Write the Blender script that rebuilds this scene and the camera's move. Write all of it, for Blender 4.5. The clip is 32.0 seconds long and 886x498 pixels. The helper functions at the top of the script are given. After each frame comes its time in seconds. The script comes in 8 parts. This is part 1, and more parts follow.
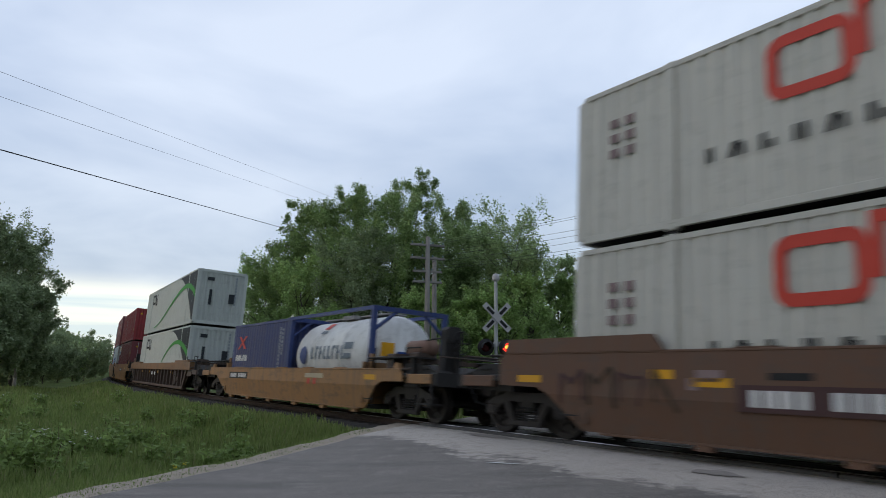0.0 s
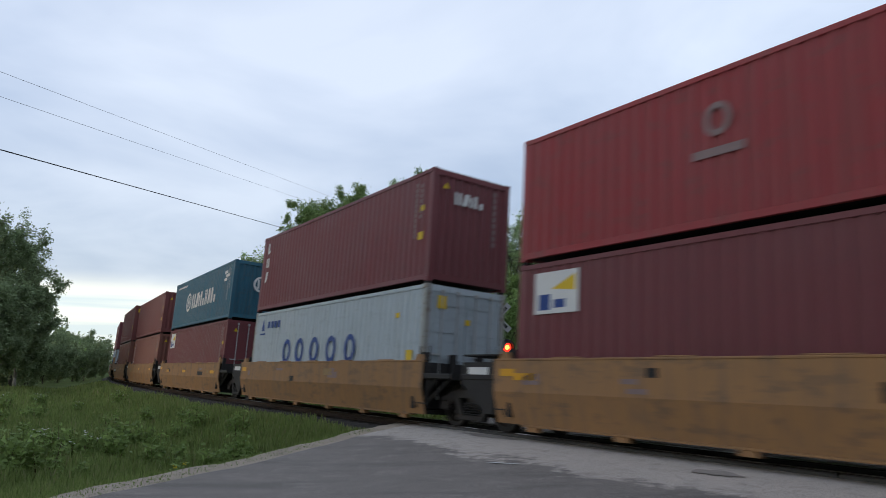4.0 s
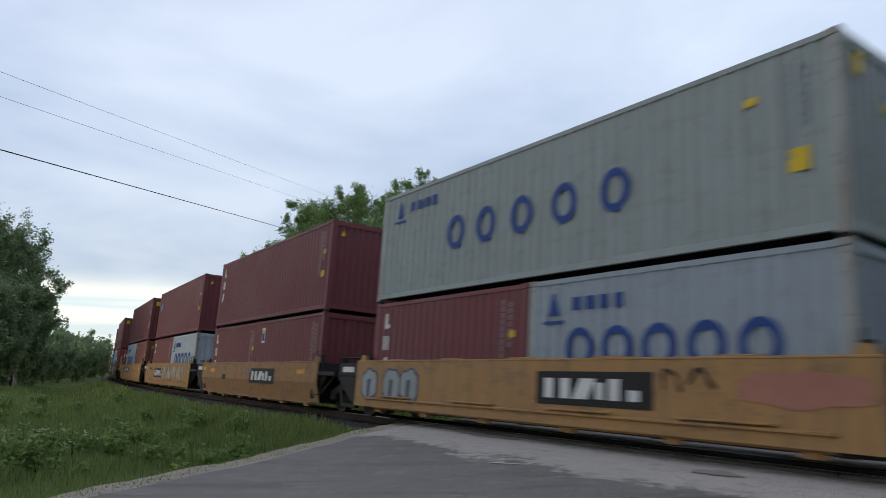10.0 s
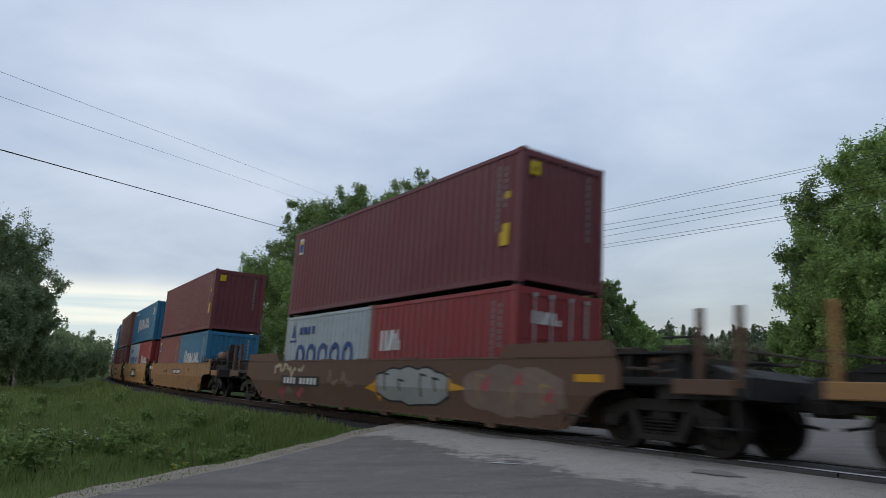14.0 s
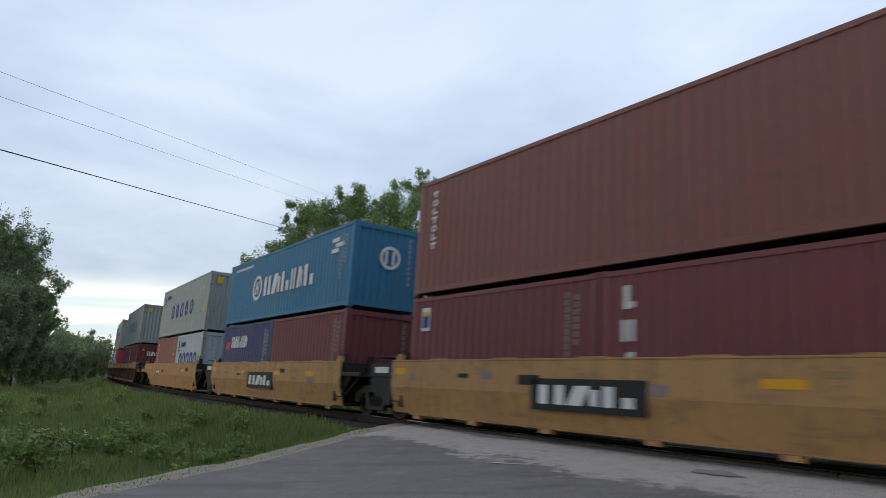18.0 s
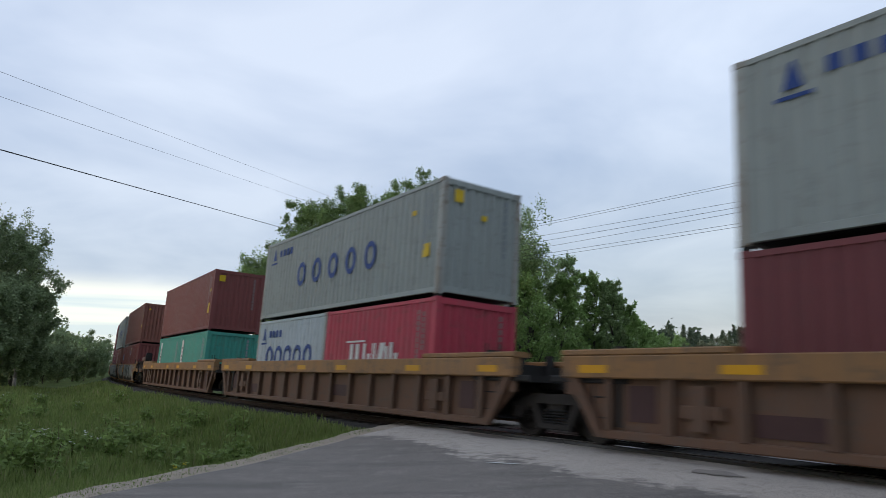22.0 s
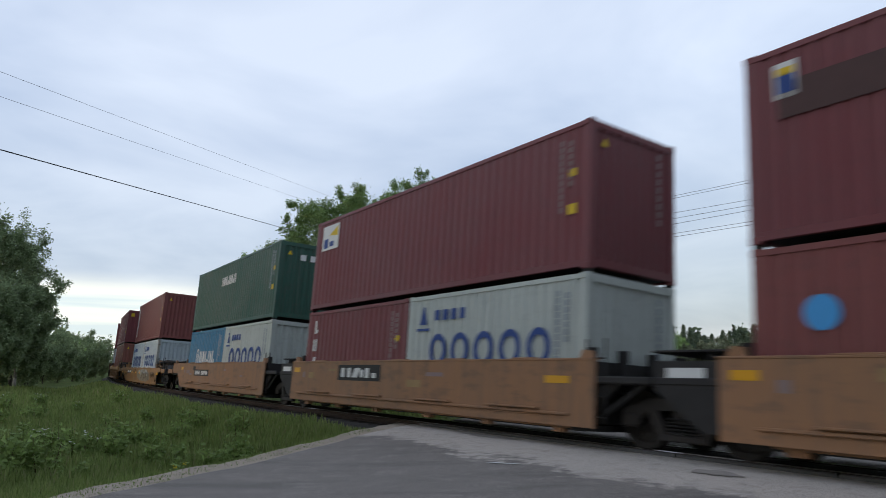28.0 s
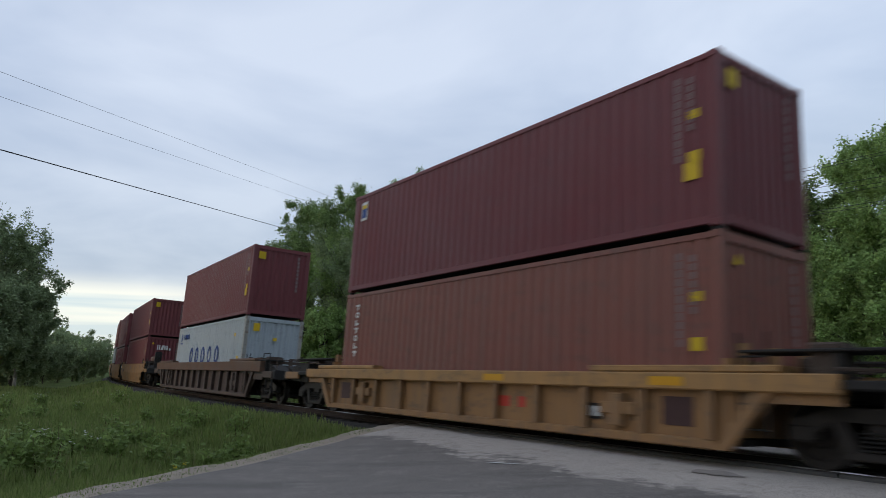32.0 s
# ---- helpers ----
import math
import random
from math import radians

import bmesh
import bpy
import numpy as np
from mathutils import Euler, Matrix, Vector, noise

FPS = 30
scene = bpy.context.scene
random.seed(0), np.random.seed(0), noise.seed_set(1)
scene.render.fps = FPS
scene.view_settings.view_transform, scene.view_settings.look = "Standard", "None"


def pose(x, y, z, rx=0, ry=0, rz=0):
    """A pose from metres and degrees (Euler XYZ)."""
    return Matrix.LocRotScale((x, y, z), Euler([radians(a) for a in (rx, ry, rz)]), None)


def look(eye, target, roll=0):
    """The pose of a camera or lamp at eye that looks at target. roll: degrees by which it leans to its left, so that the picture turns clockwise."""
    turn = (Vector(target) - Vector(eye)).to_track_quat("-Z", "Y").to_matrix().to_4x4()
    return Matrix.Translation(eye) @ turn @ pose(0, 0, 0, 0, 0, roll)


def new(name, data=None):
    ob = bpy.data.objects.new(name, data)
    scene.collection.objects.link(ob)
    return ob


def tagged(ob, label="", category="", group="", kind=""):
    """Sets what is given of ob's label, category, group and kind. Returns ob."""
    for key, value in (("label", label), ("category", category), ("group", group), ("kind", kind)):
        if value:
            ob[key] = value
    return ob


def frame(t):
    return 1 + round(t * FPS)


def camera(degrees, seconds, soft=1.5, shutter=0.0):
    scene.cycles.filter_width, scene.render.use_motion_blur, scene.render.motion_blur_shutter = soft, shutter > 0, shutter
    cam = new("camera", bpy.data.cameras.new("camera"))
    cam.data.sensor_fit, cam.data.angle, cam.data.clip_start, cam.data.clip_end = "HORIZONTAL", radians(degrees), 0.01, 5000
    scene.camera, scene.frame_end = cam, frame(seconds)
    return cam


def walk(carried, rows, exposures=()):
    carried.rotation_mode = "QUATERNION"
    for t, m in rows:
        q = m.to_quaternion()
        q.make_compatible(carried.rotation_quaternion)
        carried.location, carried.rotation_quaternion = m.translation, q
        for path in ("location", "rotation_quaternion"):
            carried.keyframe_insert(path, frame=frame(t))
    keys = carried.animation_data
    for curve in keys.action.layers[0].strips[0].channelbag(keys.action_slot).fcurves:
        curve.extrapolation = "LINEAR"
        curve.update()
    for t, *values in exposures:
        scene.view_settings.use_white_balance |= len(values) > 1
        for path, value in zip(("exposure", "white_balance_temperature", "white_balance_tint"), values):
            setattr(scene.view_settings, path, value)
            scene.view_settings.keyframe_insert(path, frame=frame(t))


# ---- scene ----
# ---------- camera: stands still beside the level crossing ----------
EYE = (0.0, 0.0, 1.318)
PITCH, ROLL = 9.768, 0.358
cam = camera(65.09, 32.0, soft=0.85, shutter=0.35)
STAND = look(EYE, (0, math.cos(radians(PITCH)), EYE[2] + math.sin(radians(PITCH))), ROLL)
walk(cam, [(0.0, STAND), (32.0, STAND)], exposures=[(0.0, 0.06), (1.0, -0.28), (2.0, -0.16), (3.0, 0.0), (6.0, 0.14), (7.0, 0.14), (8.0, 0.18), (9.0, 0.0), (11.0, 0.15), (13.0, 0.1), (13.5, 0.1), (14.0, -0.12), (17.0, 0.02), (18.0, 0.1), (19.0, 0.04), (20.0, 0.0), (20.5, 0.12), (21.0, -0.15), (22.0, 0.05), (23.0, 0.06), (24.0, 0.08), (24.5, 0.0), (25.0, -0.2), (28.0, 0.08), (29.0, 0.12), (30.0, 0.0), (31.0, 0.13), (32.0, -0.07)])

# ---------- sky and light: bright overcast evening ----------
world = bpy.data.worlds.new("overcast_sky")
scene.world = world
world.use_nodes = True
wn, wl = world.node_tree.nodes, world.node_tree.links
wn.clear()


def wnode(kind, **values):
    nd = wn.new(kind)
    for k, v in values.items():
        nd.inputs[k].default_value = v
    return nd


SUN_ELEV, SUN_TURN = radians(8), radians(250)
sky = wn.new("ShaderNodeTexSky")
sky.sky_type, sky.sun_disc, sky.sun_elevation, sky.sun_rotation = "NISHITA", False, SUN_ELEV, SUN_TURN
coord = wn.new("ShaderNodeTexCoord")
xyz = wn.new("ShaderNodeSeparateXYZ")
wl.new(coord.outputs["Generated"], xyz.inputs[0])
# cloud sheet seen in perspective: direction divided by its height
lift = wn.new("ShaderNodeMath"); lift.operation = "MAXIMUM"; lift.inputs[1].default_value = 0.0
wl.new(xyz.outputs["Z"], lift.inputs[0])
lift2 = wn.new("ShaderNodeMath"); lift2.operation = "ADD"; lift2.inputs[1].default_value = 0.16
wl.new(lift.outputs[0], lift2.inputs[0])
spread = wn.new("ShaderNodeVectorMath"); spread.operation = "DIVIDE"
wl.new(coord.outputs["Generated"], spread.inputs[0]); wl.new(lift2.outputs[0], spread.inputs[1])
big = wnode("ShaderNodeTexNoise", Scale=1.1, Detail=5.0, Roughness=0.5, Distortion=0.4)
wl.new(spread.outputs[0], big.inputs["Vector"])
ramp = wn.new("ShaderNodeValToRGB")
ramp.color_ramp.elements[0].position, ramp.color_ramp.elements[0].color = 0.34, (0.450, 0.540, 0.728, 1)
ramp.color_ramp.elements[1].position, ramp.color_ramp.elements[1].color = 0.68, (0.722, 0.798, 0.952, 1)
wl.new(big.outputs["Fac"], ramp.inputs["Fac"])
# thin clear strips low over the horizon
low = wn.new("ShaderNodeMapRange"); low.inputs["From Min"].default_value, low.inputs["From Max"].default_value = 0.085, 0.125
low.inputs["To Min"].default_value, low.inputs["To Max"].default_value = 1.0, 0.0
low.interpolation_type = "SMOOTHSTEP"
wl.new(xyz.outputs["Z"], low.inputs["Value"])
stripv = wn.new("ShaderNodeVectorMath"); stripv.operation = "MULTIPLY"; stripv.inputs[1].default_value = (1.2, 1.2, 26.0)
wl.new(coord.outputs["Generated"], stripv.inputs[0])
strip = wnode("ShaderNodeTexNoise", Scale=1.6, Detail=3.0, Roughness=0.55)
wl.new(stripv.outputs[0], strip.inputs["Vector"])
sramp = wn.new("ShaderNodeValToRGB")
sramp.color_ramp.elements[0].position, sramp.color_ramp.elements[0].color = 0.38, (0.66, 0.78, 0.86, 1)
sramp.color_ramp.elements[1].position, sramp.color_ramp.elements[1].color = 0.62, (1.10, 1.08, 0.98, 1)
wl.new(strip.outputs["Fac"], sramp.inputs["Fac"])
# the strips open towards the west, where the track goes
west = wn.new("ShaderNodeMapRange"); west.inputs["From Min"].default_value, west.inputs["From Max"].default_value = -0.12, -0.40
wl.new(xyz.outputs["X"], west.inputs["Value"])
both = wn.new("ShaderNodeMath"); both.operation = "MULTIPLY"
wl.new(low.outputs[0], both.inputs[0]); wl.new(west.outputs[0], both.inputs[1])
mixc = wn.new("ShaderNodeMix"); mixc.data_type = "RGBA"
wl.new(both.outputs[0], mixc.inputs["Factor"]); wl.new(ramp.outputs[0], mixc.inputs["A"]); wl.new(sramp.outputs[0], mixc.inputs["B"])
grade = wn.new("ShaderNodeMapRange"); grade.interpolation_type = "SMOOTHSTEP"
grade.inputs["From Min"].default_value, grade.inputs["From Max"].default_value, grade.inputs["To Max"].default_value = 0.05, 0.42, 1.01
wl.new(xyz.outputs["Z"], grade.inputs["Value"])
east = wn.new("ShaderNodeMapRange")
east.inputs["From Min"].default_value, east.inputs["From Max"].default_value, east.inputs["To Min"].default_value, east.inputs["To Max"].default_value = -0.2, 0.4, 0.84, 0.66
wl.new(xyz.outputs["X"], east.inputs["Value"]); wl.new(east.outputs[0], grade.inputs["To Min"])
dim = wn.new("ShaderNodeVectorMath"); dim.operation = "SCALE"
wl.new(ramp.outputs[0], dim.inputs[0]); wl.new(grade.outputs[0], dim.inputs["Scale"]); wl.new(dim.outputs[0], mixc.inputs["A"])
bg1 = wnode("ShaderNodeBackground", Strength=0.05)
wl.new(sky.outputs[0], bg1.inputs["Color"])
bg2 = wnode("ShaderNodeBackground", Strength=0.90)
wl.new(mixc.outputs["Result"], bg2.inputs["Color"])
addw = wn.new("ShaderNodeAddShader")
wl.new(bg1.outputs[0], addw.inputs[0]); wl.new(bg2.outputs[0], addw.inputs[1])
wout = wn.new("ShaderNodeOutputWorld")
wl.new(addw.outputs[0], wout.inputs["Surface"])

lamp = bpy.data.lights.new("sun", "SUN")
lamp.energy, lamp.angle, lamp.color = 0.55, radians(50), (1.0, 0.95, 0.88)
sun = new("sun", lamp)
sun.matrix_world = pose(0, 0, 60) @ Matrix.Rotation(math.pi - SUN_TURN, 4, "Z") @ Matrix.Rotation(math.pi / 2 - SUN_ELEV, 4, "X")


# ---------- materials ----------
class Mat:
    """A node material with shorthand for its nodes."""

    def __init__(self, name):
        self.m = bpy.data.materials.new(name)
        self.m.use_nodes = True
        self.n, self.l = self.m.node_tree.nodes, self.m.node_tree.links
        self.b = self.n["Principled BSDF"]

    def node(self, kind, **values):
        nd = self.n.new(kind)
        for k, v in values.items():
            nd.inputs[k].default_value = v
        return nd

    def noise(self, scale, detail=4.0, rough=0.55, stretch=None, space="Object"):
        tc = self.n.new("ShaderNodeTexCoord")
        out = tc.outputs[space]
        if stretch:
            mp = self.node("ShaderNodeVectorMath"); mp.operation = "MULTIPLY"; mp.inputs[1].default_value = stretch
            self.l.new(out, mp.inputs[0]); out = mp.outputs[0]
        nz = self.node("ShaderNodeTexNoise", Scale=scale, Detail=detail, Roughness=rough)
        self.l.new(out, nz.inputs["Vector"])
        return nz.outputs["Fac"]

    def ramp(self, fac, stops):
        r = self.n.new("ShaderNodeValToRGB")
        el = r.color_ramp.elements
        while len(el) < len(stops):
            el.new(0.5)
        for e, (pos, col) in zip(el, stops):
            e.position = pos
            e.color = (*col, 1) if len(col) == 3 else col
        self.l.new(fac, r.inputs["Fac"])
        return r.outputs["Color"]

    def mix(self, fac, a, b, mode="MIX"):
        mx = self.n.new("ShaderNodeMix"); mx.data_type = "RGBA"; mx.blend_type = mode
        for sock, v in (("Factor", fac), ("A", a), ("B", b)):
            if isinstance(v, bpy.types.NodeSocket):
                self.l.new(v, mx.inputs[sock])
            else:
                mx.inputs[sock].default_value = v if sock == "Factor" else (*v, 1)
        return mx.outputs["Result"]

    def bump(self, fac, strength=0.3, dist=0.01):
        bp = self.node("ShaderNodeBump", Strength=strength, Distance=dist)
        self.l.new(fac, bp.inputs["Height"])
        self.l.new(bp.outputs[0], self.b.inputs["Normal"])

    def done(self, color=None, rough=0.6, metal=0.0, spec=None):
        if isinstance(color, bpy.types.NodeSocket):
            self.l.new(color, self.b.inputs["Base Color"])
        elif color:
            self.b.inputs["Base Color"].default_value = (*color, 1)
        if isinstance(rough, bpy.types.NodeSocket):
            self.l.new(rough, self.b.inputs["Roughness"])
        else:
            self.b.inputs["Roughness"].default_value = rough
        self.b.inputs["Metallic"].default_value = metal
        if spec is not None:
            self.b.inputs["Specular IOR Level"].default_value = spec
        return self.m


def scaled(c, k):
    return tuple(min(1.0, v * k) for v in c)


def paint(name, rgb, dirt=0.35, rust=0.25, rough=0.5, dirtcol=(0.10, 0.085, 0.07)):
    """Weathered coach paint on steel: faded patches, vertical runs, rust specks."""
    k = Mat(name)
    oi = k.n.new("ShaderNodeObjectInfo")
    fade = k.noise(0.55, 5, 0.6)
    base = k.mix(fade, scaled(rgb, 0.82), scaled(rgb, 1.18))
    runs = k.noise(1.0, 5, 0.65, (7.0, 7.0, 0.5))
    runs = k.ramp(runs, [(0.46, (0, 0, 0)), (0.74, (dirt, dirt, dirt))])
    base = k.mix(runs, base, dirtcol)
    scuff = k.ramp(k.noise(1.7, 7, 0.72, (1.0, 1.0, 2.2)), [(0.53, (0, 0, 0)), (0.62, (dirt * 0.8,) * 3), (0.66, (dirt * 0.3,) * 3)])
    base = k.mix(scuff, base, scaled(dirtcol, 0.8))
    speck = k.noise(5.0, 6, 0.7)
    speck = k.ramp(speck, [(0.64, (0, 0, 0)), (0.74, (rust, rust, rust))])
    base = k.mix(speck, base, (0.13, 0.055, 0.025))
    tint = k.node("ShaderNodeHueSaturation", Hue=0.5, Saturation=1.0, Value=1.0)
    mr = k.node("ShaderNodeMapRange"); mr.inputs["To Min"].default_value, mr.inputs["To Max"].default_value = 0.93, 1.07
    k.l.new(oi.outputs["Random"], mr.inputs["Value"]); k.l.new(mr.outputs[0], tint.inputs["Value"]); k.l.new(base, tint.inputs["Color"])
    rg = k.ramp(fade, [(0.3, (rough - 0.08,) * 3), (0.7, (rough + 0.15,) * 3)])
    k.bump(k.noise(14, 3), 0.08, 0.004)
    return k.done(tint.outputs["Color"], rg, 0.0, 0.33)


def plain(name, rgb, rough=0.6, metal=0.0, var=0.15, scale=6.0, bump=0.15, space="Object"):
    k = Mat(name)
    a = k.noise(scale, 5, 0.6, None, space)
    c = k.mix(a, scaled(rgb, 1 - var), scaled(rgb, 1 + var))
    b2 = k.noise(scale * 0.13, 3, 0.5, None, space)
    c = k.mix(k.ramp(b2, [(0.35, (0, 0, 0)), (0.7, (0.5, 0.5, 0.5))]), c, scaled(rgb, 1 - 1.6 * var))
    k.bump(a, bump, 0.006)
    return k.done(c, rough, metal, None if metal > 0.5 else 0.22)


MAROON = paint("maroon_container_paint", (0.150, 0.037, 0.042), dirt=0.2, rust=0.2, dirtcol=(0.085, 0.045, 0.045))
MAROON2 = paint("dull_brown_red_container_paint", (0.175, 0.050, 0.046), dirt=0.25, dirtcol=(0.09, 0.05, 0.045))
RUSTRED = paint("faded_rust_red_container_paint", (0.205, 0.074, 0.055), rust=0.4)
RED = paint("bright_red_container_paint", (0.26, 0.030, 0.034))
PINKRED = paint("faded_pinkish_red_container_paint", (0.42, 0.045, 0.075))
GREY = paint("light_grey_container_paint", (0.275, 0.305, 0.292), rust=0.4, dirt=0.24)
PALE = paint("pale_blue_grey_container_paint", (0.37, 0.425, 0.455), rust=0.3, dirt=0.18)
WHITEC = paint("off_white_container_paint", (0.40, 0.43, 0.40), rust=0.12, dirt=0.14)
CREAMC = paint("yellowed_white_container_paint", (0.47, 0.455, 0.40), rust=0.15, dirt=0.16)
BLUE = paint("strong_blue_container_paint", (0.022, 0.150, 0.265))
TEALB = paint("petrol_blue_container_paint", (0.022, 0.105, 0.155))
NAVY = paint("navy_blue_container_paint", (0.030, 0.045, 0.13))
TEAL = paint("sea_green_container_paint", (0.05, 0.28, 0.22))
PALE2 = paint("grey_blue_container_paint", (0.265, 0.30, 0.33), rust=0.3, dirt=0.2)
GREEN = paint("dark_green_container_paint", (0.028, 0.085, 0.062))
OCHRE = paint("ochre_yellow_wagon_paint", (0.28, 0.148, 0.060), dirt=0.6, rust=0.35, rough=0.62)
OCHRE2 = paint("fresh_yellow_wagon_paint", (0.36, 0.196, 0.072), dirt=0.5, rust=0.3, rough=0.6)
BROWN = paint("rusty_brown_wagon_paint", (0.125, 0.066, 0.040), dirt=0.5, rust=0.5, rough=0.7)
DARKBROWN = paint("dark_brown_wagon_paint", (0.070, 0.045, 0.036), dirt=0.5, rust=0.4, rough=0.7)
RUSTPOST = paint("rust_streaked_grey_paint", (0.30, 0.31, 0.29), dirt=0.9, rust=0.9, dirtcol=(0.16, 0.09, 0.045))
GRIME = plain("grimy_dark_steel", (0.030, 0.028, 0.027), 0.7, 0.0, 0.3)
BOGIE = plain("greasy_bogie_steel", (0.026, 0.022, 0.020), 0.6, 0.0, 0.35)
TREAD = plain("polished_wheel_tread", (0.30, 0.29, 0.28), 0.35, 0.9, 0.15)
SEAL = plain("black_rubber_gap", (0.012, 0.012, 0.012), 0.85)
ROOFM = plain("dusty_steel_roof", (0.25, 0.24, 0.23), 0.65)
RODM = plain("galvanised_rod_steel", (0.42, 0.42, 0.41), 0.45, 0.2)
GREYM = plain("faint_grey_stencil", (0.25, 0.28, 0.30), 0.65, 0, 0.2)
WHITEP = plain("white_stencil_paint", (0.62, 0.62, 0.60), 0.6, 0, 0.12)
GREYP = plain("faded_white_stencil", (0.235, 0.17, 0.165), 0.65, 0, 0.2)
BLUEP = plain("deep_blue_letter_paint", (0.020, 0.055, 0.21), 0.55, 0, 0.15)
BLACKP = plain("black_panel_paint", (0.018, 0.018, 0.018), 0.6, 0, 0.2)
REDP = plain("orange_red_letter_paint", (0.50, 0.055, 0.035), 0.5, 0, 0.12)
GREENP = plain("green_stripe_paint", (0.05, 0.26, 0.045), 0.55, 0, 0.12)
YELP = plain("yellow_decal", (0.62, 0.42, 0.02), 0.5, 0, 0.12)
ORANGEP = plain("amber_reflective_strip", (0.60, 0.30, 0.015), 0.45, 0, 0.12)
SKYP = plain("sky_blue_decal", (0.06, 0.30, 0.62), 0.5, 0, 0.1)
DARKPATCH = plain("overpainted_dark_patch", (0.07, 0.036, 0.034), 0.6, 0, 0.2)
CYANP = plain("spray_paint_cyan", (0.03, 0.14, 0.17), 0.55, 0, 0.3)
SILVERP = plain("spray_paint_silver", (0.30, 0.31, 0.30), 0.5, 0, 0.25)
PINKP = plain("spray_paint_pink", (0.34, 0.075, 0.085), 0.55, 0, 0.25)
CREAMP = plain("spray_paint_cream", (0.45, 0.38, 0.26), 0.55, 0, 0.25)
UMBERP = plain("spray_paint_umber", (0.055, 0.036, 0.022), 0.6, 0, 0.3)
DENIMP = plain("spray_paint_denim_blue", (0.055, 0.085, 0.14), 0.55, 0, 0.25)
BLUSHP = plain("faded_pink_spray_haze", (0.37, 0.165, 0.115), 0.65, 0, 0.25)
SMEARP = plain("grubby_pale_spray_paint", (0.25, 0.215, 0.165), 0.65, 0, 0.35, 2.5)
FADEDP = plain("faded_pinkish_spray_paint", (0.20, 0.145, 0.115), 0.65, 0, 0.3)
TANP = plain("spray_paint_tan", (0.30, 0.20, 0.09), 0.6, 0, 0.3)


# ---------- mesh helpers ----------
def mesh_of(name, verts, faces, mat, smooth=False):
    me = bpy.data.meshes.new(name)
    me.from_pydata(verts, [], faces)
    for m in (mat if isinstance(mat, (list, tuple)) else [mat]):
        me.materials.append(m)
    if smooth:
        me.polygons.foreach_set("use_smooth", [True] * len(me.polygons))
    me.update()
    return me


def thing(name, label, category, group="", kind="", m=None):
    ob = new(name)
    ob.empty_display_size = 0.3
    tagged(ob, label, category, group, kind)
    if m is not None:
        ob.matrix_basis = m
    return ob


def put(name, me, parent, m=None, label=""):
    """A mesh as one part under a thing or a part."""
    ob = new(name, me)
    ob.parent = parent
    if m is not None:
        ob.matrix_basis = m
    if label:
        ob["label"] = label
    return ob


class Build:
    """Collects boxes, prisms and tubes into one mesh."""

    def __init__(self):
        self.v, self.f = [], []

    def add(self, verts, faces):
        k = len(self.v)
        self.v += [tuple(p) for p in verts]
        self.f += [tuple(i + k for i in f) for f in faces]
        return self

    def box(self, x0, x1, y0, y1, z0, z1, c=0.0):
        """A box with its edges along x chamfered by c."""
        if c <= 0:
            vs = [(x, y, z) for x in (x0, x1) for y in (y0, y1) for z in (z0, z1)]
            return self.add(vs, [(0, 1, 3, 2), (4, 6, 7, 5), (0, 4, 5, 1), (2, 3, 7, 6), (0, 2, 6, 4), (1, 5, 7, 3)])
        prof = [(y0 + c, z0), (y1 - c, z0), (y1, z0 + c), (y1, z1 - c), (y1 - c, z1), (y0 + c, z1), (y0, z1 - c), (y0, z0 + c)]
        return self.prism(prof, x0, x1)

    def prism(self, prof, x0, x1):
        """A profile in y, z swept along x."""
        n = len(prof)
        vs = [(x0, y, z) for y, z in prof] + [(x1, y, z) for y, z in prof]
        fs = [(i, (i + 1) % n, n + (i + 1) % n, n + i) for i in range(n)]
        fs += [tuple(range(n))[::-1], tuple(range(n, 2 * n))]
        return self.add(vs, fs)

    def plate(self, prof, y0, y1):
        """A profile in x, z given a thickness along y."""
        n = len(prof)
        vs = [(x, y0, z) for x, z in prof] + [(x, y1, z) for x, z in prof]
        fs = [(i, n + i, n + (i + 1) % n, (i + 1) % n) for i in range(n)]
        fs += [tuple(range(n)), tuple(range(n, 2 * n))[::-1]]
        return self.add(vs, fs)

    def tube(self, a, b, r0, r1=None, n=8):
        r1 = r0 if r1 is None else r1
        a, b = Vector(a), Vector(b)
        d = (b - a).normalized()
        u = d.orthogonal().normalized()
        w = d.cross(u)
        vs = []
        for c, r in ((a, r0), (b, r1)):
            for i in range(n):
                t = 2 * math.pi * i / n
                vs.append(c + u * (r * math.cos(t)) + w * (r * math.sin(t)))
        fs = [(i, (i + 1) % n, n + (i + 1) % n, n + i) for i in range(n)]
        fs += [tuple(range(n))[::-1], tuple(range(n, 2 * n))]
        return self.add(vs, fs)

    def lathe(self, prof, n=16, axis="y"):
        """A profile (radius, height) turned round an axis."""
        vs, fs = [], []
        m = len(prof)
        for i in range(n):
            t = 2 * math.pi * i / n
            for r, h in prof:
                c, s = r * math.cos(t), r * math.sin(t)
                vs.append((c, h, s) if axis == "y" else (h, c, s) if axis == "x" else (c, s, h))
        for i in range(n):
            j = (i + 1) % n
            for q in range(m - 1):
                fs.append((i * m + q, j * m + q, j * m + q + 1, i * m + q + 1))
        fs.append(tuple(i * m for i in range(n))[::-1])
        fs.append(tuple(i * m + m - 1 for i in range(n)))
        return self.add(vs, fs)

    def mesh(self, name, mat, smooth=False):
        return mesh_of(name, self.v, self.f, mat, smooth)


